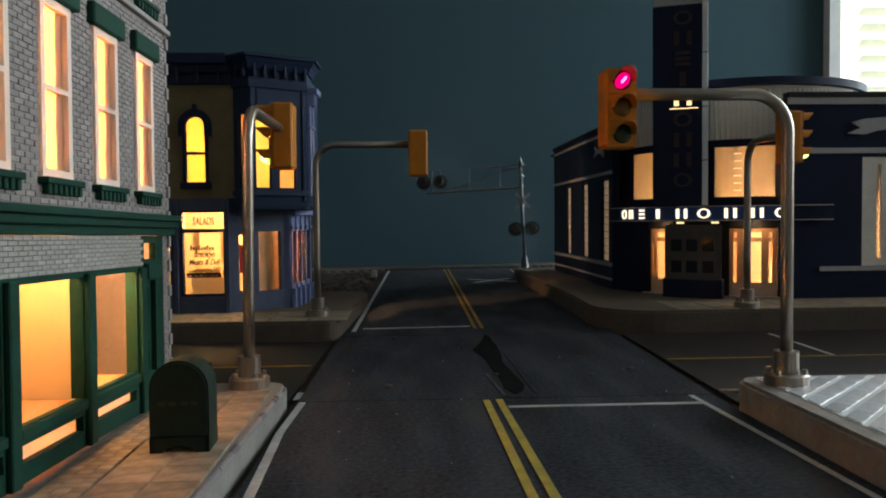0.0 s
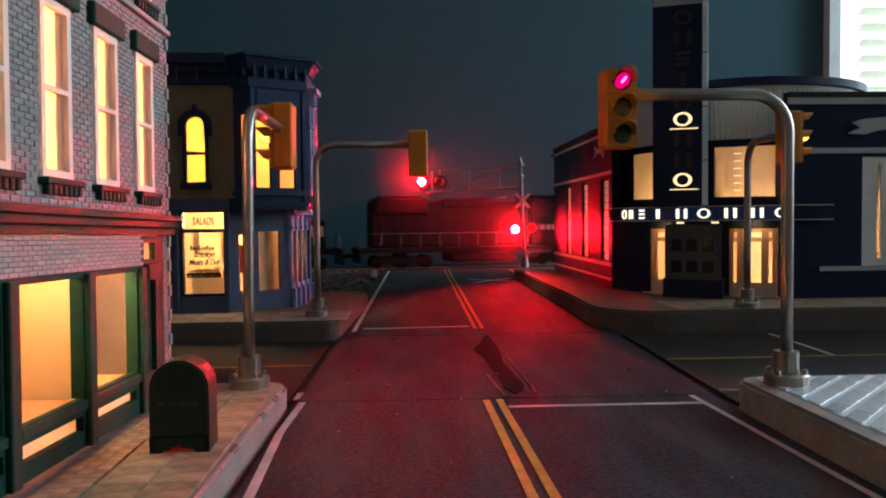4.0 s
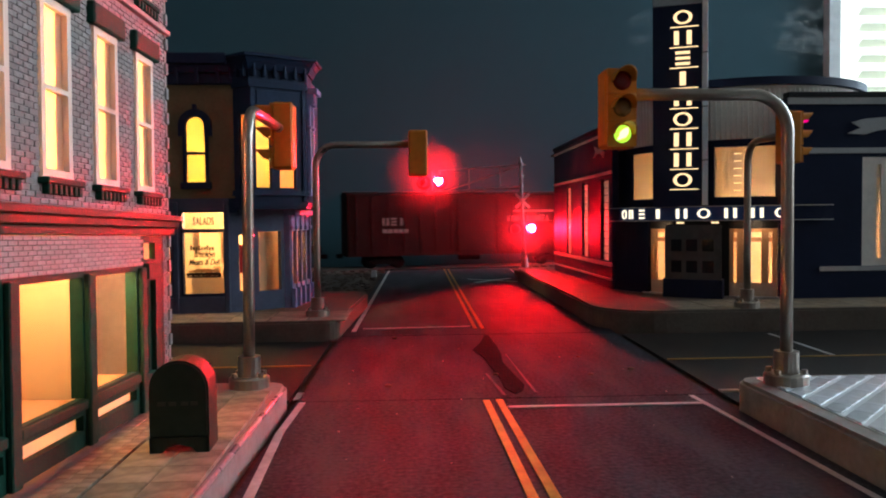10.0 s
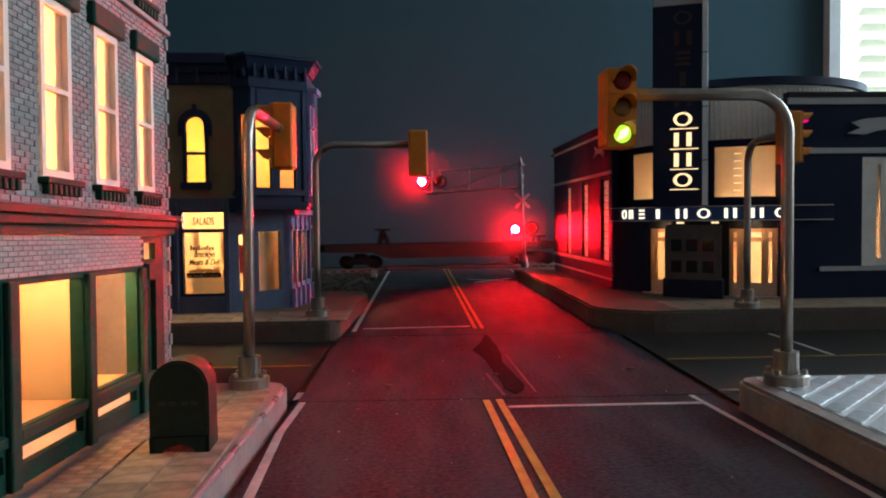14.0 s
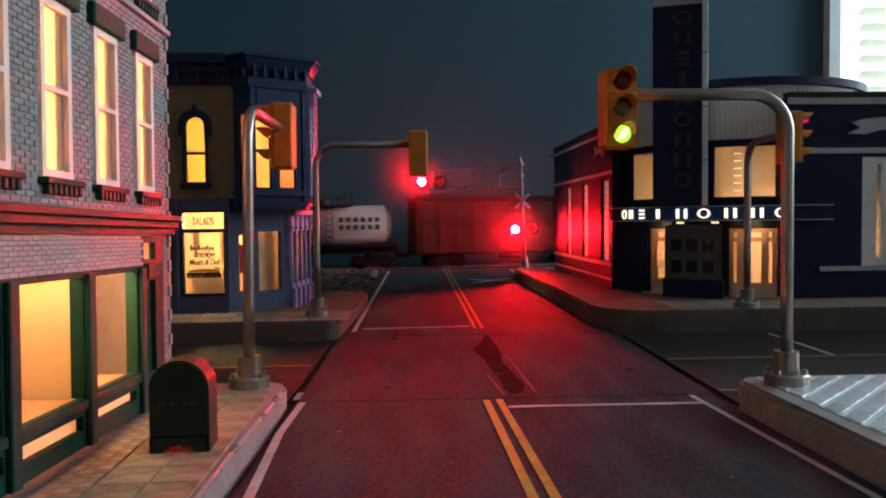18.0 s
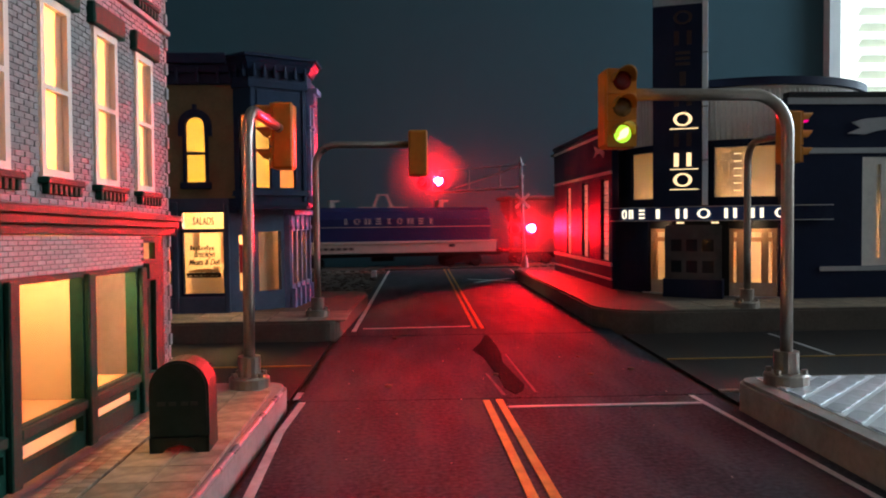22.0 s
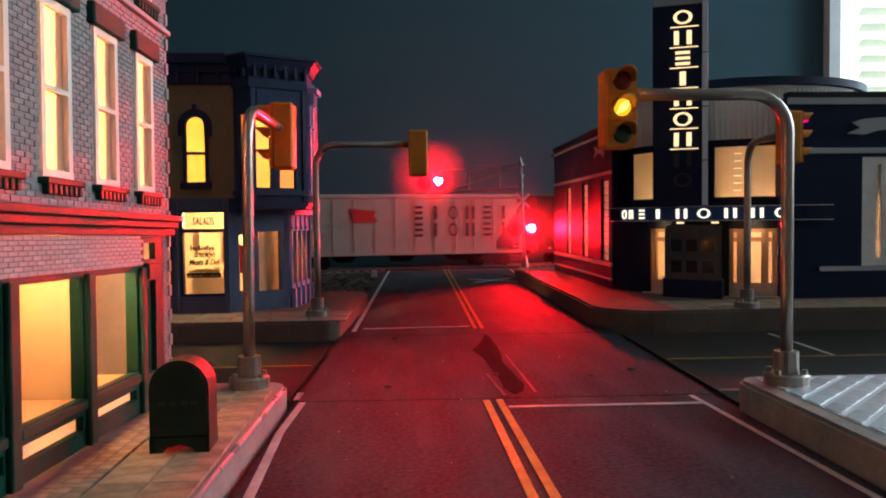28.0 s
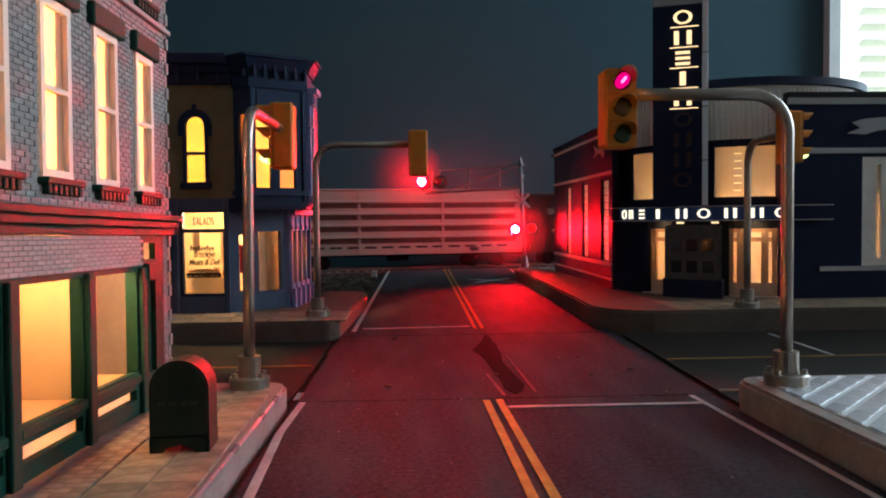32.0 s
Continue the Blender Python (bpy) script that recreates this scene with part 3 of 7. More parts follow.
for i in range(-16, 30):
    for j in range(-16, 46):
        p, q = 0.575 * (i + 0.5 * (j % 2)), 0.365 * j
        x, y = 8.2 + (p - q) * 0.7071, 6.0 + (p + q) * 0.7071
        if 5.9 < x < 9.8 and 6.0 < y < 13.2:
            m = sm(x, y, 0.499, rz=45)
            if x > 6.42 and y < 12.6:
                ob = new("paver", tl)
            else:
                cut = block(-0.281, 0.281, -0.14, 0.14, -0.025, 0.025, 0.008)
                turned(cut, Matrix.Translation((x, y, 0)) @ Matrix.Rotation(radians(45), 4, "Z"))
                for co, no in (((6.1, 0, 0), (-1, 0, 0)), ((0, 12.93, 0), (0, 1, 0))):
                    bmesh.ops.bisect_plane(cut, geom=cut.verts[:] + cut.edges[:] + cut.faces[:], plane_co=co, plane_no=no, clear_outer=True)
                    bmesh.ops.holes_fill(cut, edges=cut.edges[:])
                if len(cut.verts) < 6:
                    cut.free()
                    continue
                turned(cut, Matrix.Rotation(radians(-45), 4, "Z") @ Matrix.Translation((-x, -y, 0)))
                ob = new("paver", mesh_of("cut_paver", cut, TILE))
            ob.parent = walk_se
            ob.matrix_basis = m
fl2 = unit_mesh("paving_slab", 1.1, 1.1, 0.04, FLAGS, 0.015)
pieces("paving_slab", fl2, [(-9.0 + 1.13 * i, 22.35 + 1.13 * j, 0.492) for i in range(7) for j in range(2)], walk_nw)
pieces("paving_slab", fl2, [(8.6 + 1.13 * i, 22.7 + 1.13 * j, 0.592) for i in range(8) for j in range(2)], walk_ne)

# ---- brick corner shop at the near kerb ----
# local: x out of the wall to the street, y towards the eye, z up; origin at the far foot
bank = thing("brick_building", sm(-4.05, 13.364, 0.35, -1.2, 0, -2.1), "grey-painted brick corner shop with green storefront and tall lit sash windows", "building")
WINS = [(0.7, 1.42), (2.1, 2.87), (3.53, 4.29), (4.96, 5.74), (6.4, 7.15)]
holes = [(a, b, 3.42, 5.56) for a, b in WINS] + [(a, b, 6.45, 8.6) for a, b in WINS]
STORE = (0.37, 8.6, 0.0, 2.74)


def wall_y(bm, u0, u1, v0, v1, x0, x1, hs):
    """A holed wall whose run is y (towards the eye) and whose thickness is x."""
    holed(bm, u0, u1, v0, v1, x0, x1, hs)
    for v in bm.verts:
        x, y, z = v.co
        v.co = (y, -x, z)
    bmesh.ops.recalc_face_normals(bm, faces=bm.faces)
    return bm


part("wall", wall_y(bmesh.new(), 0, 8.6, 0, 9.5, -0.08, -0.02, [*holes, STORE]), MORTAR, bank, "mortar of the side wall")
part("north_wall", block(-6, -0.03, -0.0, -0.2, 0, 9.5), MORTAR, bank)
part("back_wall", block(-6.2, -6.0, -8.6, 0, 0, 9.5), MORTAR, bank)
part("south_wall", block(-6, -0.03, -8.8, -8.6, 0, 9.5), MORTAR, bank)
part("roof", block(-6.2, 0.3, -8.9, 0.1, 9.5, 9.7), ROOFGREY, bank)
part("upper_floor", block(-6, -0.24, -8.6, -0.2, 2.78, 2.98), WOODFLOOR, bank)
part("attic_floor", block(-6, -0.24, -8.6, -0.2, 6.05, 6.2), PLASTER, bank)
part("ground_floor", block(-6, -0.24, -8.6, -0.2, 0.02, 0.12), WOODFLOOR, bank)
part("shop_backdrop", block(-2.6, -2.5, -8.6, -0.2, 0.12, 2.78), PLASTER, bank, "cream shop interior wall")
part("room_backdrop", block(-3.0, -2.9, -8.6, -0.2, 2.98, 6.05), PLASTER, bank, "cream room wall")
part("shop_partition", block(-2.5, -0.9, -1.75, -1.65, 0.12, 2.78), PLASTER_O, bank, "ochre shop partition")
part("display_floor", block(-0.9, -0.09, -7.0, -3.25, 0.5, 0.6), DISPLAY, bank, "cream display floor behind the pane")
part("display_back", block(-0.98, -0.9, -7.0, -3.2, 0.5, 2.6), DISPLAY, bank, "apricot display back wall")
part("display_floor", block(-1.3, -0.09, -3.1, -1.4, 0.5, 0.6), DISPLAY, bank, "ochre display floor behind the pane")
part("display_back", block(-1.38, -1.3, -3.1, -1.4, 0.5, 2.6), DISPLAY, bank, "ochre display back wall")
part("display_side", block(-1.38, -0.09, -3.2, -3.12, 0.12, 2.7), PLASTER, bank)
part("display_card", block(-0.7, -0.66, -1.95, -1.5, 0.6, 1.35), PLASTER, bank, "pale card in the window")
part("shop_counter", block(-2.1, -1.5, -4.6, -2.2, 0.12, 1.0, 0.03), PLASTER_O, bank, "pale shop counter")
part("interior_wall", block(-2.9, -0.3, -3.16, -3.08, 2.98, 6.05), PLASTER, bank)
DENTIL = unit_mesh("dentil", 0.09, 0.08, 0.12, GREEN, 0.008)
for a, b in WINS:
    for v0, v1 in ((3.42, 5.56), (6.45, 8.6)):
        w = part("window", wall_y(bmesh.new(), a, b, v0, v1, -0.07, 0.03, [(a + 0.1, b - 0.1, v0 + 0.1, (v0 + v1) / 2 - 0.03), (a + 0.1, b - 0.1, (v0 + v1) / 2 + 0.03, v1 - 0.1)]), SASH, bank, "cream double-hung sash window")
        pn = part("pane", block(-0.05, -0.045, -b + 0.1, -a - 0.1, v0 + 0.1, v1 - 0.1), SASHFILM, w, "glowing frosted pane")
        cb = bmesh.new()
        for k in range(5):
            rod(cb, (-0.085, -a - 0.05 - 0.052 * k, v0 + 0.1), (-0.085, -a - 0.05 - 0.046 * k, v1 - 0.1), 0.03, n=6)
        part("curtain", cb, SHEER, w, "sheer cream curtain at the window side")
        part("lintel", block(-0.02, 0.1, -b - 0.12, -a + 0.14, v1, v1 + 0.3, 0.02), GREEN, bank, "dark green lintel")
        sill = part("sill", block(-0.02, 0.12, -b - 0.04, -a + 0.14, v0 - 0.08, v0, 0.012), GREEN, bank, "dark green sill with dentils")
        pieces("dentil", DENTIL, [(0.045, -b + 0.06 + k * 0.13, v0 - 0.14) for k in range(7)], sill)
part("string_course", block(-0.02, 0.07, -8.6, 0.06, 6.16, 6.24, 0.01), MORTAR, bank, "projecting brick course")
for z0, z1, d in ((2.74, 2.86, 0.1), (2.862, 2.97, 0.17), (2.972, 3.07, 0.23)):
    part("cornice_moulding", block(-0.02, d, -8.6, 0.05, z0, z1, 0.012), GREEN, bank, "dark green storefront cornice")
part("sign_panel", block(-0.2, 0.02, -8.4, -1.25, 2.27, 2.735), PALEBRICK, bank, "pale brick panel above the shop windows")
pb = unit_mesh("panel_brick", 0.03, 0.19, 0.05, PALEBRICK, 0.005)
pieces("panel_brick", pb, [(0.03, -1.38 - 0.2 * i - 0.1 * (j % 2), 2.3 + 0.058 * j) for i in range(30) for j in range(8)], bank)
# storefront frame, posts and rails
part("storefront_frame", wall_y(bmesh.new(), 0.37, 8.6, 0.0, 2.73, -0.08, 0.02, [(1.52, 3.06, 0.66, 2.19), (3.32, 4.92, 0.63, 2.19), (5.2, 6.8, 0.63, 2.19), (1.58, 3.04, 0.24, 0.4), (3.36, 4.9, 0.22, 0.42), (5.2, 6.8, 0.22, 0.42), (0.71, 1.2, 0.55, 2.02), (0.71, 1.2, 2.36, 2.62)]), GREEN, bank, "dark green painted storefront frame")
for u in (1.52, 3.32, 5.2):
    part("window_reveal", block(-0.15, -0.081, -u, -u + 0.1, 0.63, 2.19), GREEN, bank, "dark green window reveal")
for u in (1.37, 3.19, 5.06):
    part("post", block(0.02, 0.1, -u - 0.1, -u + 0.1, 0.0, 2.24, 0.015), GREEN, bank)
for a, b in ((1.52, 3.06), (3.32, 4.92), (5.2, 6.8)):
    part("rail", block(0.02, 0.08, -b, -a, 0.5, 0.62, 0.012), GREEN, bank)
    pn = part("pane", block(-0.06, -0.055, -b, -a, 0.63, 2.19), PANE, bank, "large shop window pane")
    pn.visible_shadow = False
for a, b, c, d in ((1.58, 3.04, 0.24, 0.4), (3.36, 4.9, 0.22, 0.42), (5.2, 6.8, 0.22, 0.42)):
    part("kick_pane", block(-0.1, -0.09, -b, -a, c, d), CREAMFILM, bank, "frosted pane under the shop window")
door = part("door", wall_y(bmesh.new(), 0.71, 1.2, 0.05, 2.02, -0.14, -0.06, [(0.82, 1.1, 0.6, 1.9)]), GREEN, bank, "dark green glazed shop door")
part("door_knob", smooth(rod(bmesh.new(), (-0.06, -1.14, 1.15), (0.02, -1.14, 1.15), 0.035)), STEEL, door)
part("door_blind", block(-0.13, -0.12, -1.1, -0.82, 0.6, 1.9), PEACHFILM, door, "tan blind behind the door glass")
part("cornice_block", block(-0.02, 0.12, -0.75, -1.25, 2.06, 2.3, 0.01), GREEN, bank)
# corner quoins and bricks
BW, BH = 0.21, 0.072
br = unit_mesh("brick", 0.04, BW - 0.02, BH - 0.011, BRICK, 0.007)
near, rest = [], []
for j in range(131):
    z = 0.04 + BH * j
    if 6.12 < z < 6.3:
        continue
    blocked = [(0.3, 8.6)] if z < 3.12 else []
    for a, b, c, d in holes:
        if c - 0.14 < z < d + 0.34:
            wide = 0.13 if (z > d - 0.02 or z < c + 0.02) else 0.0
            blocked.append((a - wide, b + wide))
    free, u = [], 0.0
    for a, b in sorted(blocked):
        if a > u:
            free.append((u, a))
        u = max(u, b)
    if u < 8.55:
        free.append((u, 8.55))
    for a, b in free:
        k0 = math.floor(a / BW) - 1
        for k in range(k0, k0 + 46):
            lo = max(a, BW * k + (BW / 2 if j % 2 else 0))
            hi = min(b, BW * (k + 1) + (BW / 2 if j % 2 else 0))
            if hi - lo > BW - 0.01 and 3.0 < z < 6.1 and lo < 5.0:
                near.append((-0.018, -(lo + hi) / 2, z, BW))
            elif hi - lo > 0.05:
                rest.append((-0.018, -(lo + hi) / 2, z, hi - lo))
random.Random(3).shuffle(near)
nearest = near[:300]
rest += near[300:]
pieces("brick", br, [p[:3] for p in nearest], bank)
vs, fs = [], []
for x, y, z, w in rest:
    k = len(vs)
    a, b, c = 0.02 * U, (w - 0.02) / 2 * U, (BH - 0.011) / 2 * U
    for sx in (-1, 1):
        for sy in (-1, 1):
            for sz in (-1, 1):
                vs.append((x * U + sx * a, y * U + sy * b, z * U + sz * c))
    fs += [tuple(k + i for i in f) for f in ((0, 1, 3, 2), (4, 6, 7, 5), (0, 4, 5, 1), (2, 3, 7, 6), (0, 2, 6, 4), (1, 5, 7, 3))]
me = bpy.data.meshes.new("brickwork")
me.from_pydata(vs, [], fs)
me.materials.append(BRICK)
bw = new("brickwork", me)
bw.parent = bank
tagged(bw, "courses of grey painted brick", kind="stuff")
qb = unit_mesh("quoin", 0.32, 0.1, 0.2, BRICK, 0.012)
pieces("quoin", qb, [(-0.12 - 0.03 * (k % 2), -0.035, 0.12 + 0.21 * k) for k in range(44)], bank)

# ---- corner deli ----
deli = thing("corner_deli", sm(-5.4, 24.0, 0.5), "two-storey corner delicatessen, dark blue and olive, with lit windows", "building")
low = [(-1.42, -0.17, 0.6, 2.5), (-1.42, -0.15, 2.61, 3.12), (-3.2, -1.8, 0.6, 2.5), (-3.2, -1.8, 2.61, 3.12)]
part("south_wall", holed(bmesh.new(), -6, 0.2, 3.55, 7.9, 0, 0.25, [(-1.24, -0.67, 4.05, 6.05)]), OLIVE, deli, "olive-brown upper wall")
part("shopfront_wall", holed(bmesh.new(), -6, 0, 0, 3.55, 0, 0.25, low), SLATEBLUE, deli, "slate blue shopfront")
# the arched window
ar = bmesh.new()
ang = [180 - 15 * k for k in range(13)]
pts_o = [(-0.955 + 0.5 * math.cos(radians(a)), 5.78 + 0.5 * math.sin(radians(a))) for a in ang]
pts_i = [(-0.955 + 0.285 * math.cos(radians(a)), 5.765 + 0.285 * math.sin(radians(a))) for a in ang]
for k in range(12):
    prism(ar, [pts_o[k], pts_o[k + 1], pts_i[k + 1], pts_i[k]], -0.1, 0.1)
box(ar, -1.46, -1.24, -0.1, 0.1, 5.45, 5.8)
box(ar, -0.67, -0.45, -0.1, 0.1, 5.45, 5.8)
box(ar, -1.01, -0.9, -0.14, 0.1, 6.26, 6.42)
hood = part("window_hood", ar, NAVY, deli, "dark blue arched window hood")
fr = bmesh.new()
box(fr, -1.34, -1.24, -0.06, 0.1, 4.0, 5.5)
box(fr, -0.67, -0.57, -0.06, 0.1, 4.0, 5.5)
box(fr, -1.24, -0.67, -0.03, 0.1, 4.9, 4.97)
box(fr, -1.42, -0.49, -0.12, 0.1, 3.84, 4.05, 0.02)
arched = part("arched_window", fr, NAVY, deli, "arched sash window with bright yellow film")
part("pane", prism(bmesh.new(), [(-1.24, 4.05), (-0.67, 4.05), *[(x, z) for x, z in pts_i[::-1]]], 0.06, 0.08), YELLOWFILM, arched, "bright yellow frosted pane")
# cornice of the south wall
cc = bmesh.new()
box(cc, -6, 0.2, -0.12, 0.25, 7.02, 7.35, 0.02)
box(cc, -6, 0.16, -0.25, 0.25, 7.35, 7.6, 0.02)
box(cc, -6, 0.1, -0.42, 0.25, 7.6, 7.92, 0.03)
part("cornice", cc, NAVY, deli, "dark blue bracketed cornice")
for k in range(9):
    part("bracket", block(-0.25 - 0.62 * k, -0.15 - 0.62 * k, -0.3, -0.1, 7.05, 7.5, 0.02), NAVY, deli)
part("parapet", block(-6, 0.0, 0.05, 0.25, 7.9, 8.0), NAVY, deli)
# shop windows with their frames and lettering
for a, b, c, d in low:
    pn = part("pane", block(a, b, 0.11, 0.116, c, d), PANE, deli, "shop window pane")
    pn.visible_shadow = False
    part("window_frame", holed(bmesh.new(), a - 0.05, b + 0.05, c - 0.05, d + 0.05, -0.03, 0.1, [(a, b, c, d)]), NAVY, deli)
part("stall_riser", block(-6, 0.0, -0.08, 0.0, 0.0, 0.5, 0.02), SLATEBLUE, deli, "slate blue panel under the shop window")
for x in (-1.62, -0.06):
    part("pilaster", block(x - 0.08, x + 0.08, -0.1, 0.0, 0.0, 3.45, 0.02), SLATEBLUE, deli)
words("lettering", "SALADS", 0.34, INK, deli, (-0.8, 0.1, 2.74), wide=0.55, label="dark painted window lettering")
bb = bmesh.new()
for k in range(9):
    box(bb, -1.22 + 0.083 * k, -1.165 + 0.083 * k, 0.096, 0.104, 1.95, 2.05 + 0.06 * ((k * 5) % 3 == 0))
part("lettering", bb, INK, deli, "line of brown script painted on the pane")
words("lettering", "Brooklyn", 0.28, INK, deli, (-0.8, 0.1, 1.74), shear=0.3, wide=0.62, label="brown script painted on the pane")
words("lettering", "Meats & Deli", 0.25, INK, deli, (-0.8, 0.1, 1.5), shear=0.3, wide=0.72, label="brown script painted on the pane")
sw = bmesh.new()
prism(sw, [(-1.3 + 0.1 * k, 1.28 + 0.1 * math.sin(math.pi * (k + 0.6) / 11.2)) for k in range(11)] + [(-0.32, 1.27), (-1.3, 1.27)], 0.094, 0.104)
part("sandwich_bun", sw, SHEER, deli, "painted sandwich picture on the pane")
sw2 = bmesh.new()
for k in range(13):
    rod(sw2, (-1.3 + 0.08 * k, 0.094, 1.2 + 0.015 * (k % 2)), (-1.3 + 0.08 * k, 0.104, 1.2 + 0.015 * (k % 2)), 0.055, n=8)
box(sw2, -1.34, -0.28, 0.094, 0.104, 1.1, 1.15)
part("sandwich_filling", sw2, INK, deli, "painted dark sandwich filling on the pane")
part("deli_shelf", block(-1.4, -0.2, 0.9, 1.3, 0.1, 1.05), PLASTER, deli, "pale deli counter inside")
for i, (x, z, w, h, m) in enumerate(((-1.3, 1.05, 0.22, 0.3, PLASTER), (-1.0, 1.05, 0.16, 0.22, CURTAIN), (-0.75, 1.05, 0.2, 0.36, PLASTER_O), (-0.45, 1.05, 0.14, 0.26, CURTAIN))):
    part("shop_jar", block(x, x + w, 1.0, 1.18, z, z + h, 0.03), m, deli, "jar on the deli counter")
part("menu_board", block(-1.38, -1.16, 1.0, 1.06, 1.9, 2.5), PLASTER_O, deli, "tan board inside the window")
part("hanging_shelf", block(-0.5, -0.2, 1.0, 1.2, 1.5, 2.48), PLASTER_O, deli)
# corner face: local frame turned to run from the south wall to the east wall
TURN = math.degrees(math.atan2(1.7, 2.15))
# an oriel bay in plan: splay, broad face and side, starting from the south wall
BAY = [(0.2, 0.0), (0.79, -0.45), (2.34, 0.5), (2.37, 1.5)]


def bay_ring(out, z0, z1, taper=0.0):
    """The bay's outline pushed out by a moulding's depth, as a slab."""
    bm = bmesh.new()
    rings = []
    for o, z in ((out, z0), (out + taper, z1)):
        ns = []
        for (x0, y0), (x1, y1) in zip(BAY, BAY[1:]):
            w = math.hypot(x1 - x0, y1 - y0)
            ns.append(((y1 - y0) / w, -(x1 - x0) / w))
        ps = []
        for k, (x, y) in enumerate(BAY):
            n1, n2 = ns[max(0, k - 1)], ns[min(k, 2)]
            q = 1 + n1[0] * n2[0] + n1[1] * n2[1]
            ps.append((x + o * (n1[0] + n2[0]) / q, y + o * (n1[1] + n2[1]) / q))
        ps += [(2.1, 2.2), (0.3, 1.2)]
        rings.append([bm.verts.new((x, y, z)) for x, y in ps])
    lo, hi = rings
    bm.faces.new(lo[::-1])
    bm.faces.new(hi)
    for k in range(len(lo)):
        j = (k + 1) % len(lo)
        bm.faces.new((lo[k], lo[j], hi[j], hi[k]))
    return bm


SPLAY = dict(at=(0.2, 0.0, 0), rz=-37.3)
BROAD = dict(at=(0.79, -0.45, 0), rz=31.5)
face = part("corner_face", holed(bmesh.new(), 0, 1.82, 3.28, 7.4, 0, 0.14, [(0.16, 0.66, 3.82, 6.08), (0.92, 1.46, 3.82, 6.2)]), NAVYBAY, deli, "dark blue corner bay", **BROAD)
splay = part("splayed_face", holed(bmesh.new(), 0.0, 0.74, 3.28, 7.4, 0.0, 0.14, [(0.24, 0.5, 3.82, 6.1)]), NAVYBAY, deli, "dark blue splayed side of the bay", **SPLAY)
part("pane", block(0.24, 0.5, 0.08, 0.09, 3.82, 6.1), PEACHFILM, splay, "lit frosted pane")
part("glazing_bar", block(0.24, 0.5, 0.04, 0.07, 4.93, 4.99), NAVYBAY, splay)
part("corner_filler", block(-0.02, 0.26, 0.01, 0.3, 3.1, 3.62), NAVYBAY, deli)
part("bay_floor", bay_ring(-0.02, 3.2, 3.3), NAVYBAY, deli)
part("bay_apron", bay_ring(0.05, 3.3, 3.42), NAVYBAY, deli)
part("bay_sill", bay_ring(0.1, 3.62, 3.78, -0.03), NAVYBAY, deli)
part("bay_frieze", bay_ring(0.06, 6.9, 7.08, 0.02), NAVYBAY, deli)
part("bay_panel", block(0.2, 1.62, -0.03, 0.0, 6.35, 6.82, 0.015), NAVYBAY, face)
for u in (0.0, 1.68):
    part("corner_strip", block(u, u + 0.14, -0.05, 0.0, 3.42, 6.9, 0.015), NAVYBAY, face)
cn = part("corner_cornice", bay_ring(0.06, 7.08, 7.42), NAVYBAY, deli, "dark blue corner cornice")
part("cornice_cove", bay_ring(0.12, 7.42, 7.62, 0.1), NAVYBAY, cn)
part("cornice_cap", bay_ring(0.24, 7.62, 7.76, 0.08), NAVYBAY, cn)
part("cornice_lip", bay_ring(0.38, 7.764, 7.84, 0.02), NAVYBAY, cn)
part("cornice_roof", bay_ring(0.2, 7.86, 8.0, -0.4), NAVY, cn)
for k in range(6):
    part("bracket", block(0.06 + 0.33 * k, 0.14 + 0.33 * k, -0.2, 0.0, 7.2, 7.56, 0.015), NAVYBAY, face)
for k in range(3):
    part("bracket", block(0.04 + 0.3 * k, 0.1 + 0.3 * k, -0.2, 0.0, 7.2, 7.56, 0.015), NAVYBAY, splay)
part("corner_shopfront", holed(bmesh.new(), 0.05, 2.1, 0, 3.2, 0.05, 0.25, [(0.3, 0.82, 0.6, 2.5), (1.02, 1.82, 0.6, 2.5)]), SLATEBLUE, deli, "slate blue corner shopfront", rz=TURN)
for a, b, c, d, f in ((0.16, 0.66, 3.82, 6.08, YELLOWFILM), (0.92, 1.46, 3.82, 6.2, PEACHFILM)):
    w = part("bay_window", holed(bmesh.new(), a, b, c, d, 0.04, 0.1, [(a + 0.03, b - 0.03, c + 0.04, 4.95), (a + 0.03, b - 0.03, 5.0, d - 0.04)]), NAVYBAY, face)
    part("pane", block(a, b, 0.105, 0.115, c, d), f, w, "lit frosted pane")
dr = part("deli_door", holed(bmesh.new(), 0.28, 0.85, 0.03, 2.5, 0.12, 0.2, [(0.38, 0.75, 0.65, 2.4)]), SLATEBLUE, deli, "slate blue glazed deli door", rz=TURN)
part("open_sign", prism(bmesh.new(), [(0.44, 1.2), (0.6, 1.2), (0.6, 2.1), (0.44, 2.1)], 0.2, 0.22), FLAG_RED, dr, "red sign behind the door glass")
part("inner_panel", block(1.25, 1.95, 0.45, 0.5, 0.3, 2.7), PLASTER_O, deli, "brown panel inside the corner window", rz=TURN)
part("wall_picture", block(1.35, 1.42, 0.9, 0.95, 1.6, 2.5), INK, deli, "dark picture frame inside", rz=TURN)
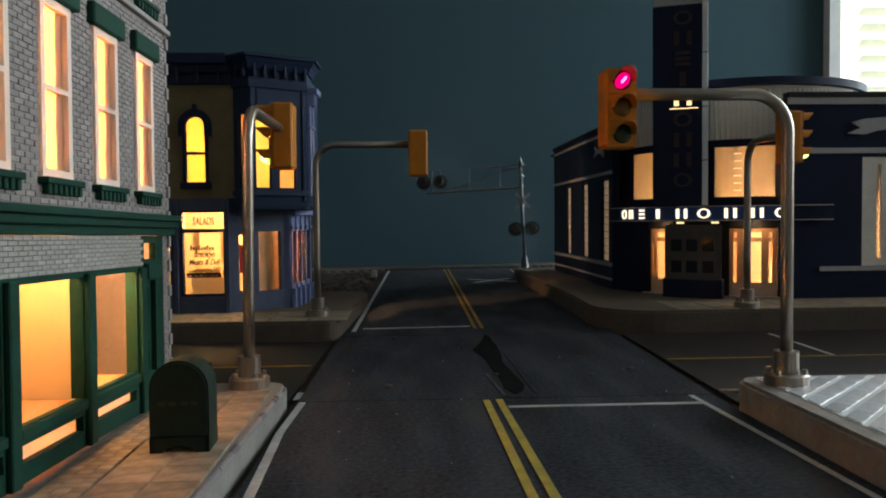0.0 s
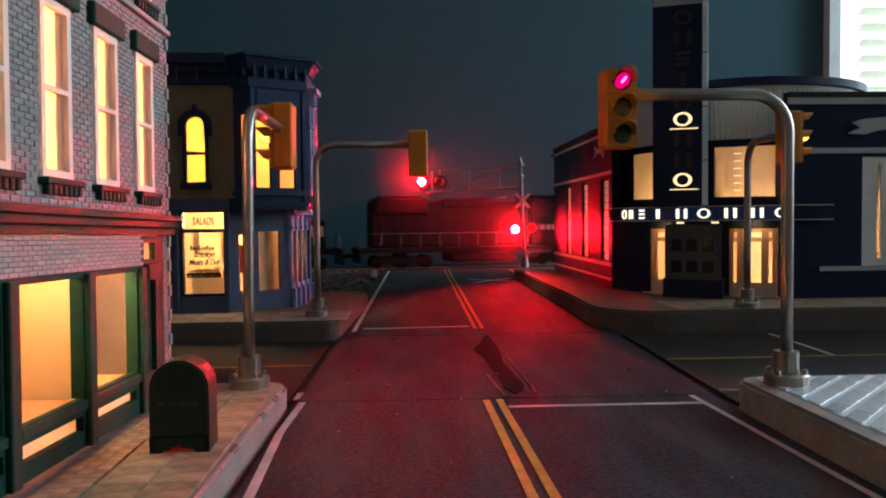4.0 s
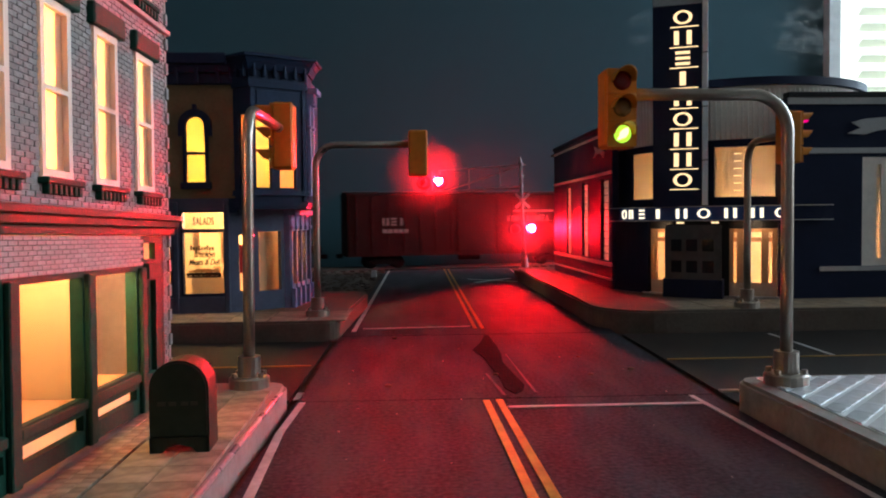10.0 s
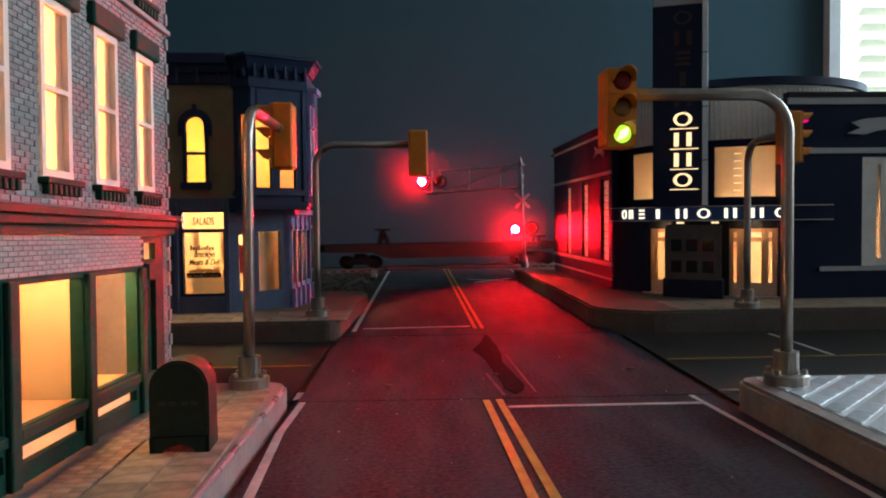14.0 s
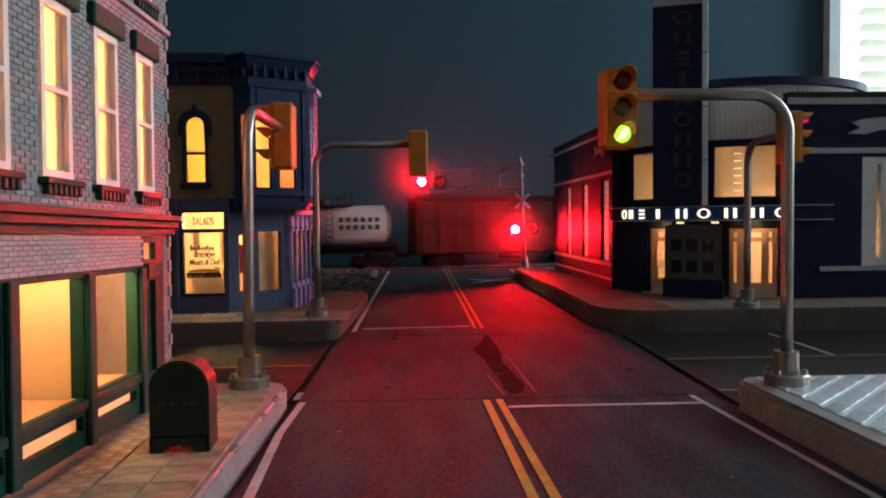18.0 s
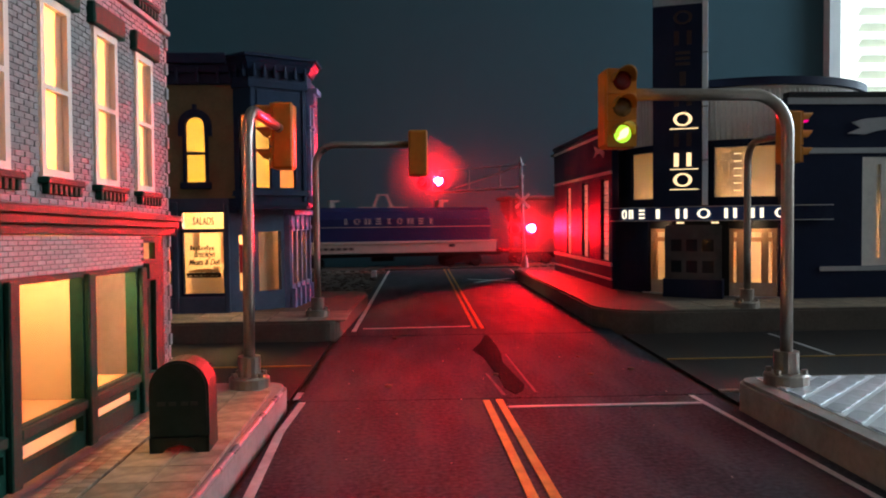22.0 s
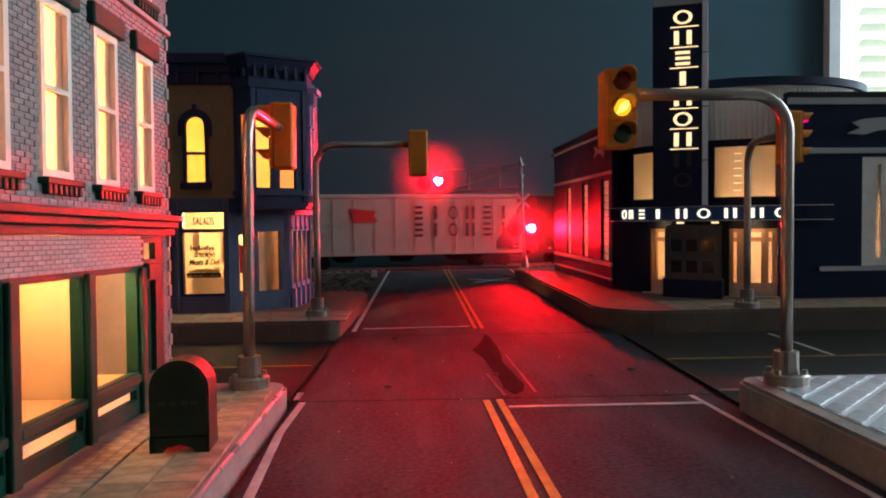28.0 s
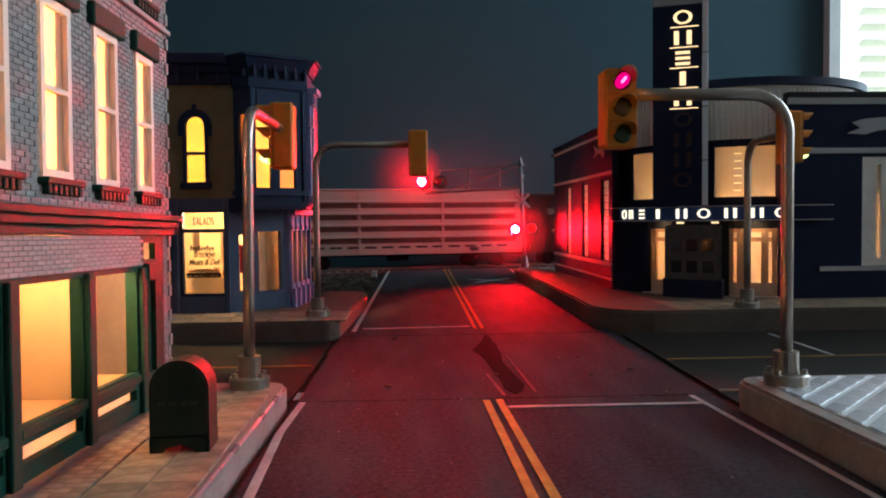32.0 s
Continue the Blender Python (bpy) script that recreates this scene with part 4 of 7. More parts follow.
# east side: lavender shop windows and a bracketed upper cornice
east = [(0.25 + 0.62 * k, 0.72 + 0.62 * k, 0.75, 2.5) for k in range(4)]
EASTM = 83.0
ES = dict(at=(1.68, 1.22, 0), rz=EASTM)
part("east_shopfront", holed(bmesh.new(), 0, 2.75, 0.0, 3.2, 0, 0.2, east), LAVENDER, deli, "lavender painted side shopfront", **ES)
for k in range(5):
    pl = part("side_pilaster", block(0.05 + 0.62 * k, 0.15 + 0.62 * k, -0.05, 0.0, 0.0, 3.05, 0.015), LAVENDER, deli, **ES)
    part("plinth", prism(bmesh.new(), [(-0.03 + 0.62 * k, 0.0), (0.22 + 0.62 * k, 0.0), (0.18 + 0.62 * k, 0.62), (0.01 + 0.62 * k, 0.62)], -0.16, -0.04), LAVENDER, pl)
    part("capital", block(0.0 + 0.62 * k, 0.2 + 0.62 * k, -0.09, 0.0, 2.55, 2.68, 0.02), LAVENDER, pl)
for a, b, c, d in east:
    part("side_pane", block(a, b, 0.1, 0.11, c, d), PEACHFILM, deli, "lit shop side pane", **ES)
part("side_cornice", block(-0.05, 2.8, -0.2, 0.1, 3.02, 3.2, 0.02), LAVENDER, deli, **ES)
EU = dict(at=(2.34, 0.5, 0), rz=88)
part("east_wall", holed(bmesh.new(), 0, 2.6, 3.28, 7.4, 0, 0.14, [(0.3, 0.7, 3.9, 6.3)]), NAVYBAY, deli, "dark blue side wall", **EU)
part("side_pane", block(0.3, 0.7, 0.08, 0.09, 3.9, 6.3), CREAMFILM, deli, "pale lit side pane", **EU)
h = part("side_window_hood", prism(bmesh.new(), [(0.12, 6.85), (0.95, 6.85), (1.0, 7.02), (0.08, 7.02)], -0.36, 0.0), LAVENDER, deli, "lavender window hood on brackets", **EU)
for k in range(6):
    part("hood_bracket", prism(bmesh.new(), [(0.14 + 0.14 * k, 6.5), (0.2 + 0.14 * k, 6.5), (0.2 + 0.14 * k, 6.85), (0.14 + 0.14 * k, 6.85)], -0.26 + 0.02 * (k % 2), 0.0), LAVENDER, h)
for u in (0.2, 0.82):
    part("hood_column", block(u - 0.06, u + 0.06, -0.14, 0.0, 3.6, 6.5, 0.02), LAVENDER, deli, **EU)
    part("column_base", block(u - 0.1, u + 0.1, -0.2, 0.0, 3.4, 3.62, 0.02), LAVENDER, deli, **EU)
    part("column_neck", block(u - 0.09, u + 0.09, -0.18, 0.0, 5.75, 5.85, 0.02), LAVENDER, deli, **EU)
part("roof", slab(bmesh.new(), [(-6, 0.2), (0.3, 0.2), (2.1, 1.5), (1.95, 4.1), (-6, 4.1)], 7.35, 7.45), ROOFGREY, deli)
part("west_wall", block(-6.2, -6, 0, 4.1, 0, 7.9), OLIVE, deli)
part("north_wall", block(-6, 2.0, 3.9, 4.1, 0, 7.45), OLIVE, deli)
part("upper_floor", slab(bmesh.new(), [(-6, 0.26), (0.3, 0.26), (2.0, 1.5), (1.85, 3.9), (-6, 3.9)], 3.3, 3.4), WOODFLOOR, deli)
part("shop_floor", slab(bmesh.new(), [(-6, 0.26), (0, 0.26), (1.55, 1.5), (1.7, 3.9), (-6, 3.9)], 0.02, 0.1), WOODFLOOR, deli)
part("shop_backdrop", block(-6, 1.7, 3.3, 3.4, 0.1, 3.25), PLASTER, deli, "cream interior wall")
part("flat_backdrop", block(-6, 1.8, 3.3, 3.4, 3.4, 7.3), PLASTER, deli, "cream upper room wall")
part("shop_partition", block(0.05, 0.12, 0.3, 3.3, 0.1, 3.25), PLASTER_O, deli)

# ---- bus station with a rounded corner ----
CX, CY, CZ = 13.3, 30.0, 0.6
gh = thing("bus_station", sm(CX, CY, CZ), "midnight blue streamlined bus station with rounded corner and lit windows", "building")
# west wall: x = -5.35, from y = 0 to y = 10.1
wins = [(29.5, 30.7), (32.9, 33.95), (36.28, 37.17)]
bm = holed(bmesh.new(), -1.0, 10.1, 0, 6.25, -0.25, 0.0, [(a - CY, b - CY, 1.05, 4.28) for a, b in wins])
bm = turned(bm, Matrix.Translation((-5.35, 0, 0)) @ Matrix(((0, -1, 0, 0), (1, 0, 0, 0), (0, 0, 1, 0), (0, 0, 0, 1))))
bmesh.ops.recalc_face_normals(bm, faces=bm.faces)
part("west_wall", bm, GH_BLUE, gh, "midnight blue enamel panel wall")
for a, b in wins:
    w = part("west_window", block(-5.2, -5.12, a - CY, b - CY, 1.05, 4.28), BLACK, gh, "tall glass-block window")
    gb = unit_mesh("glass_block", 0.14, (b - a) * 0.46, 0.26, GLASSBLOCK, 0.02)
    pieces("glass_block", gb, [(-5.3, a - CY + (b - a) * 0.26, 1.2 + 0.285 * k) for k in range(11)], w)
for z0, z1, d in ((4.42, 4.54, 0.05), (0.86, 1.0, 0.07), (5.97, 6.08, 0.05), (0.32, 0.4, 0.04)):
    part("stripe", block(-5.35 - d, -5.34, -1.0, 10.1, z0, z1), STONE, gh, "silver stripe")
part("coping", block(-5.45, -5.1, -1.0, 10.15, 6.25, 6.4, 0.02), GH_BLUE, gh)
for k in range(6):
    part("panel_joint", block(-5.356, -5.34, -1.0, 10.1, 1.25 + 0.55 * k, 1.262 + 0.55 * k), BLACK, gh)
part("dog_emblem", turned(prism(bmesh.new(), [(0, 0), (0.5, 0.25), (1.4, 0.3), (2.0, 0.5), (2.1, 0.42), (1.7, 0.15), (2.2, -0.1), (1.5, 0.05), (0.7, 0.02), (0.2, -0.25)], 0, 0.05), Matrix.Translation((-5.4, -0.1, 5.3)) @ Matrix.Rotation(radians(90), 4, "Z") @ Matrix.Scale(0.75, 4)), STONE, gh, "silver emblem plaque")
# ground floor ring with the entrance
A = arc
part("base_wall", A(bmesh.new(), 4.95, 5.3, 176, 211.5, 0.0, 2.6), GH_BLUE, gh, "midnight blue curved wall")
part("base_wall", A(bmesh.new(), 4.95, 5.25, 260.0, 283, 0.0, 2.6), GH_BLUE, gh, "midnight blue curved wall")
part("door_post", A(bmesh.new(), 4.9, 5.3, 221.2, 222.4, 0.0, 2.6), BLACK, gh)
part("door_post", A(bmesh.new(), 4.9, 5.3, 241.4, 243.2, 0.0, 2.6), BLACK, gh)
part("show_back", A(bmesh.new(), 4.9, 4.95, 222.4, 241.4, 0.0, 2.6), BLACK, gh)
part("door_header", A(bmesh.new(), 4.95, 5.2, 211.5, 260, 2.32, 2.6), BLACK, gh)
part("threshold", A(bmesh.new(), 4.7, 5.35, 209, 262, 0.0, 0.05), STONE, gh)


def glazed_door(name, a0, a1, lights, label):
    """A curved door set: outer frame ring with lit panes between its posts."""
    d = part(name, A(bmesh.new(), 5.02, 5.16, a0, a1, 2.2, 2.33), OAK, gh, label)
    part("bottom_rail", A(bmesh.new(), 5.02, 5.162, a0, a1, 0.05, 0.5), KICK, d, "pale kick panel")
    part("lock_rail", A(bmesh.new(), 5.02, 5.16, a0, a1, 1.88, 2.02), OAK, d)
    edges = [a0, *[x for p in lights for x in p], a1]
    for lo, hi in zip(edges[::2], edges[1::2]):
        part("stile", A(bmesh.new(), 5.02, 5.17, lo, hi, 0.5, 2.33), OAK, d)
    for lo, hi in lights:
        part("pane", A(bmesh.new(), 5.06, 5.08, lo, hi, 0.5, 1.88), CREAMFILM, d, "lit frosted door pane")
        part("transom_pane", A(bmesh.new(), 5.06, 5.08, lo, hi, 2.02, 2.2), CREAMFILM, d, "lit transom pane")
    return d


glazed_door("entrance_door", 211.6, 221.2, [(212.3, 213.1), (214.3, 218.2), (219.5, 220.4)], "pale oak entrance door with lit glass")
glazed_door("entrance_doors", 243.2, 259.8, [(244.6, 245.8), (250.0, 254.4), (256.8, 258.2)], "pale oak double entrance doors with lit glass")
# show window box between the doors
sb = part("show_window", A(bmesh.new(), 5.0, 5.95, 222.2, 241.6, 0.0, 0.62), GH_BLUE, gh, "dark show window with posters")
part("show_glass", A(bmesh.new(), 5.8, 5.86, 222.6, 241.2, 0.62, 2.45), POSTER, sb, "grey poster board behind glass")
for k in range(6):
    i, j = k % 3, k // 3
    part("poster", A(bmesh.new(), 5.865, 5.875, 224.8 + 5.2 * i, 228.4 + 5.2 * i, 0.85 + 0.72 * j, 1.25 + 0.72 * j), DARKGLASS, sb, "dark picture")
part("soffit_lamp", A(bmesh.new(), 5.2, 5.3, 224, 226.5, 2.5, 2.56), SIGN_WARM, gh, "small lit soffit lamp")
part("soffit_lamp", A(bmesh.new(), 5.2, 5.3, 237, 239.5, 2.5, 2.56), SIGN_WARM, gh, "small lit soffit lamp")
# awning with lit sign letters as plain blocks
aw = part("awning", A(bmesh.new(), 4.5, 5.78, 196, 276, 2.58, 3.12), GH_BLUE, gh, "curved blue sign awning")
part("fascia", A(bmesh.new(), 5.78, 5.82, 202, 261, 2.62, 3.06), GH_BAND, aw, "royal blue sign fascia")
part("edge_line", A(bmesh.new(), 5.78, 5.83, 196, 276, 3.06, 3.09), STONE, aw)
part("edge_line", A(bmesh.new(), 5.78, 5.83, 196, 276, 2.59, 2.62), STONE, aw)


def ring_shape(bm, w, h, x=0.0, z=0.0, y0=-0.02, y1=0.02, n=18, thick=0.3):
    """An upright oval ring with heavier sides."""
    pts = [(math.cos(2 * math.pi * k / n), math.sin(2 * math.pi * k / n)) for k in range(n)]
    rows = [[bm.verts.new((x + c * (w / 2 - i * thick * w / 2 * 1.25), y, z + s_ * (h / 2 - i * thick * h / 2 * 0.8))) for c, s_ in pts] for i, y in ((0, y0), (1, y0), (1, y1), (0, y1))]
    for p, q in zip(rows, rows[1:] + rows[:1]):
        for k in range(n):
            bm.faces.new((p[k], p[(k + 1) % n], q[(k + 1) % n], q[k]))
    bmesh.ops.recalc_face_normals(bm, faces=bm.faces)
    return bm


def sign_shape(kind, w, h):
    """A plain lit shape the size of one sign letter: an oval ring, two posts, a stack of bars or one stave; faces -y."""
    bm = bmesh.new()
    if kind == "ring":
        return ring_shape(bm, w, h)
    if kind == "posts":
        for s_ in (-1, 1):
            box(bm, s_ * w * 0.46, s_ * w * 0.2, -0.02, 0.02, -h / 2, h / 2)
    elif kind == "stack":
        for z in (-0.4, 0, 0.4):
            box(bm, -w * 0.38, w * 0.38, -0.02, 0.02, (z - 0.1) * h, (z + 0.1) * h)
    else:
        box(bm, -w * 0.16, w * 0.16, -0.02, 0.02, -h / 2, h / 2)
    return bm


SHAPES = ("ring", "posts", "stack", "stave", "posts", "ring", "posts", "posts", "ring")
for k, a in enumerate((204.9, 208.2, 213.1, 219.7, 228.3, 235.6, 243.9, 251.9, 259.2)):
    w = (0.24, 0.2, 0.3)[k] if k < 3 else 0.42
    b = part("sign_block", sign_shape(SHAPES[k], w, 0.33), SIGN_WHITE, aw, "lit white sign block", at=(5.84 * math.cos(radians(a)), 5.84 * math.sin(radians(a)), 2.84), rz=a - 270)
# upper drum
part("drum", A(bmesh.new(), 4.5, 4.7, 168, 192, 3.12, 5.25), GH_BLUE, gh, "midnight blue drum wall")
for a0, a1 in ((209, 236.6), (262.6, 325)):
    part("drum_wall", A(bmesh.new(), 4.5, 4.7, a0, a1, 3.12, 5.25), GH_BLUE, gh)
part("drum_band", A(bmesh.new(), 4.45, 4.74, 150, 345, 5.2, 5.36), GH_BLUE, gh)
part("drum_sill", A(bmesh.new(), 4.45, 4.76, 168, 325, 3.12, 3.4), GH_BLUE, gh)
part("drum_panel", A(bmesh.new(), 4.3, 4.46, 150, 345, 5.36, 7.16), FLUTE, gh, "pale fluted metal drum", at=(-0.22, -0.1, 0))
fluteb = bmesh.new()
rod(fluteb, (0, 0, -0.84), (0, 0, 0.84), 0.035, n=8)
fme = mesh_of("flute", smooth(fluteb), FLUTE)
pieces("flute", fme, [(-0.22 + 4.465 * math.cos(radians(a)), -0.1 + 4.465 * math.sin(radians(a)), 6.2) for a in np.arange(186, 330, 2.2)], gh)
part("drum_rim", A(bmesh.new(), 4.1, 4.62, 150, 345, 7.15, 7.42), NAVY, gh, "dark blue drum rim", at=(-0.22, -0.1, 0))
part("drum_roof", A(bmesh.new(), 0.05, 4.4, 0, 360, 7.15, 7.25, 10), ROOFGREY, gh)
part("drum_back", A(bmesh.new(), 4.4, 4.6, 0, 150, 3.12, 7.2), GH_BLUE, gh)
part("drum_back", A(bmesh.new(), 4.4, 4.6, 325, 360, 3.12, 7.2), GH_BLUE, gh)
for a0, a1 in ((192, 209), (236.6, 262.6)):
    w = part("drum_window", A(bmesh.new(), 4.5, 4.72, a0, a1, 5.12, 5.22), GH_BLUE, gh)
    part("pane", A(bmesh.new(), 4.58, 4.6, a0, a1, 3.4, 5.15), CREAMFILM, w, "large lit frosted pane")
gd = bmesh.new()
for k in range(6):
    box(gd, -0.12, 0.12, -0.01, 0.01, 3.55 + 0.25 * k, 3.58 + 0.25 * k)
part("pane_marks", gd, SIGN_WARM, gh, "bright small lamp marks on the pane", at=(4.74 * math.cos(radians(246)), 4.74 * math.sin(radians(246)), 0.05), rz=246 - 270)
part("drum_floor", A(bmesh.new(), 0.05, 4.5, 0, 360, 2.9, 3.1, 10), WOODFLOOR, gh)
part("lobby_core", A(bmesh.new(), 2.2, 2.3, 150, 330, 0.05, 2.9, 10), PLASTER, gh, "cream lobby wall")
part("upper_core", A(bmesh.new(), 2.2, 2.3, 150, 330, 3.1, 7.0, 10), PLASTER, gh, "cream upper room wall")
# south wing: y = -5.35 onwards to the right
bm = holed(bmesh.new(), -0.7, 20, 0, 6.6, -5.3, -5.05, [(1.85, 4.2, 1.05, 4.65), (6.2, 8.5, 1.05, 4.65)])
part("south_wall", bm, GH_BLUE, gh, "midnight blue enamel wing wall")
part("south_coping", block(-0.72, 20, -5.4, -5.0, 6.6, 6.78, 0.02), BLACK, gh)
for z0, z1, u in ((6.38, 6.6, -0.7), (4.77, 4.95, -0.2), (0.89, 1.04, 0.42)):
    part("stripe", block(u, 20, -5.36, -5.3, z0, z1), STONE, gh, "silver stripe")
part("wing_end", block(-0.72, -0.6, -5.3, -1.0, 2.6, 6.6), GH_BLUE, gh)
for u in (1.85, 6.2):
    w = part("wing_window", holed(bmesh.new(), u, u + 2.35, 1.05, 4.65, -5.28, -5.2, [(u + 0.5, u + 0.66, 1.3, 4.4), (u + 1.0, u + 2.2, 1.3, 4.4)]), FLUTE, gh, "tall window with pale curtain")
    part("pane", block(u + 0.28, u + 2.2, -5.18, -5.17, 1.3, 4.4), CREAMFILM, w, "dim lit curtain")
    gb = unit_mesh("window_bar", 0.2, 0.03, 0.04, FLUTE)
    pieces("window_bar", gb, [(u + 0.58, -5.285, 1.5 + 0.42 * k) for k in range(7)], w)
part("dog_emblem", prism(bmesh.new(), [(1.3, 5.42), (1.75, 5.6), (1.45, 5.78), (1.9, 5.9), (2.6, 5.95), (3.6, 5.85), (4.6, 6.1), (5.3, 6.0), (4.6, 5.85), (4.9, 5.45), (4.0, 5.62), (3.0, 5.6), (2.3, 5.5), (1.9, 5.38)], -5.37, -5.3), STONE, gh, "silver emblem plaque")
part("roof", block(-5.2, 20, -1.0, 12, 6.1, 6.2), ROOFGREY, gh)
part("wing_roof", block(-0.6, 20, -5.05, -1.0, 6.3, 6.4), ROOFGREY, gh)
part("north_wall", block(-5.35, 20, 10.1, 10.3, 0, 6.3), GH_BLUE, gh)
part("east_wall", block(20, 20.2, -5.3, 10.3, 0, 6.6), GH_BLUE, gh)
# tall pylon sign
py = thing("pylon_sign", sm(9.3, 25.75, 3.72, rz=-21), "tall midnight blue pylon sign with changing lit blocks", "sign")
part("pylon_body", block(-0.8, 0.8, 0.0, 0.55, -0.05, 6.75, 0.01), GH_BLUE, py, "midnight blue pylon")
part("pylon_cap", block(-0.8, 0.8, 0.0, 0.55, 6.755, 9.6, 0.01), STONE, py, "pale grey pylon top")
part("edge_trim", block(0.81, 0.99, -0.03, 0.5, -0.05, 9.6, 0.01), PYLON_EDGE, py, "bright silver edge trim")
for k in range(4):
    part("trim_clip", block(0.8, 1.0, -0.035, 0.5, 1.5 + 1.8 * k, 1.53 + 1.8 * k), BLACK, py)
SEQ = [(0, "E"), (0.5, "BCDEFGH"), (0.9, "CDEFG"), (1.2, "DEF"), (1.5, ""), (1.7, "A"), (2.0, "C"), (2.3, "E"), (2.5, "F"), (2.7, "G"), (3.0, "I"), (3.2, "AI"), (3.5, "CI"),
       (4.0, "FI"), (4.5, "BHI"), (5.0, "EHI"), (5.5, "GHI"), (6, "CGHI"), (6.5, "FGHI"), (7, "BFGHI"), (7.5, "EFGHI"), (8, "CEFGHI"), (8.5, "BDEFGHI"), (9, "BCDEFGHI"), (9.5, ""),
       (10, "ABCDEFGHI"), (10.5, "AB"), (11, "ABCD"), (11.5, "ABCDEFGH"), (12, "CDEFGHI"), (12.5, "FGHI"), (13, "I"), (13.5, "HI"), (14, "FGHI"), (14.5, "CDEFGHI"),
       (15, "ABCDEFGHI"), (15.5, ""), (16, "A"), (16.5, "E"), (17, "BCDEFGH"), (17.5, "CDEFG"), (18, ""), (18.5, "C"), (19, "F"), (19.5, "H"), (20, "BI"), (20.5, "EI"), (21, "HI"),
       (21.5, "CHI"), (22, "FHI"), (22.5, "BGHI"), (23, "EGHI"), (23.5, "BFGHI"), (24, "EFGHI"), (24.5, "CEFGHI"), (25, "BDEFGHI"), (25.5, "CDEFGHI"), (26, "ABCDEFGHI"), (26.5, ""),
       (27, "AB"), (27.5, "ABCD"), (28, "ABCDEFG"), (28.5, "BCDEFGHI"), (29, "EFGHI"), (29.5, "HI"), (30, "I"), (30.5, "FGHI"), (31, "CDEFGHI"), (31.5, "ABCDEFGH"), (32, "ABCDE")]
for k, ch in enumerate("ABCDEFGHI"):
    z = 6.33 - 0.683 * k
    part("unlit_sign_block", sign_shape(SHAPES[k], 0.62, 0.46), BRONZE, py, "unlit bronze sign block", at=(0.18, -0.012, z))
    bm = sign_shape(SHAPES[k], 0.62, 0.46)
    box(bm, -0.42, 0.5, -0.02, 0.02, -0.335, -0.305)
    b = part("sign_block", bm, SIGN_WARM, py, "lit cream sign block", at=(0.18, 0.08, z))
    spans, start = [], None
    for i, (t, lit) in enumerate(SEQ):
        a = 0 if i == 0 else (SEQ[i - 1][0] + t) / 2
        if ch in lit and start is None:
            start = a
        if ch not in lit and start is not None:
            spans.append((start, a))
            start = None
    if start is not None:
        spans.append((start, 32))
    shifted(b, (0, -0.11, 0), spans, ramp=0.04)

# lamps inside the buildings
bulb_lamp("shop_lamp", -4.5, 11.15, 2.8, 0.095, SHOP_WARM)
bulb_lamp("shop_lamp", -4.45, 9.3, 2.8, 0.047, SHOP_WARM)
bulb_lamp("plinth_lamp", -4.75, 11.2, 0.62, 0.012, SHOP_WARM)
bulb_lamp("plinth_lamp", -4.8, 9.3, 0.62, 0.014, SHOP_WARM)
bulb_lamp("room_lamp", -6.2, 12.2, 5.4, 5.2, ROOM_WARM)
bulb_lamp("room_lamp", -6.2, 9.2, 5.4, 5.2, ROOM_WARM)
bulb_lamp("attic_lamp", -6.2, 11.0, 8.7, 3.2, ROOM_WARM)
bulb_lamp("deli_lamp", -6.3, 25.2, 3.4, 0.19, WARM)
bulb_lamp("deli_lamp", -4.5, 26.4, 3.4, 0.3, WARM)
bulb_lamp("flat_lamp", -6.3, 25.3, 5.6, 0.7, SOFT_WARM)
bulb_lamp("flat_lamp", -4.4, 26.4, 5.6, 0.7, SOFT_WARM)
bulb_lamp("lobby_lamp", 10.0, 27.2, 2.9, 1.3, ROOM_WARM)
bulb_lamp("lobby_lamp", 12.2, 26.4, 2.9, 1.3, ROOM_WARM)
bulb_lamp("soffit_light", 9.0, 26.6, 3.05, 0.005, SOFT_WARM, 0.05)
bulb_lamp("soffit_light", 11.6, 24.75, 3.05, 0.007, SOFT_WARM, 0.05)
bulb_lamp("upper_lamp", 9.7, 28.2, 4.3, 0.17, SOFT_WARM)
bulb_lamp("upper_lamp", 12.3, 26.6, 4.4, 0.2, SOFT_WARM)
bulb_lamp("sill_lamp", 9.32, 28.05, 4.12, 0.06, SOFT_WARM, 0.05)
for a in (242, 250, 258):
    bulb_lamp("sill_lamp", 13.3 + 4.42 * math.cos(radians(a)), 30.0 + 4.42 * math.sin(radians(a)), 4.06, 0.02, SOFT_WARM, 0.05)
bulb_lamp("wing_lamp", 17.0, 27.0, 4.0, 0.013, SOFT_WARM)

# ---- street things ----
mb = thing("mailbox", sm(-2.89, 10.06, 0.36, rz=2), "dark green round-topped street mailbox on the pavement", "mailbox")
W2 = 0.37
prof = [(-W2, 0.22), (-W2, 0.83), *[(W2 * math.cos(radians(a)), 0.83 + W2 * math.sin(radians(a))) for a in range(165, 0, -15)], (W2, 0.83), (W2, 0.22)]
body = prism(bmesh.new(), prof, -0.27, 0.27)
bmesh.ops.bevel(body, geom=[e for e in body.edges if abs(e.verts[0].co.y - e.verts[1].co.y) < 1e-5], offset=0.025, segments=2, affect="EDGES")
part("body", body, MAILGREEN, mb, "dark green mailbox body")
sk = bmesh.new()
prism(sk, [(-W2, 0.0), (-0.24, 0.0), (-0.15, 0.09), (0, 0.13), (0.15, 0.09), (0.24, 0.0), (W2, 0.0), (W2, 0.225), (-W2, 0.225)], -0.265, -0.2)
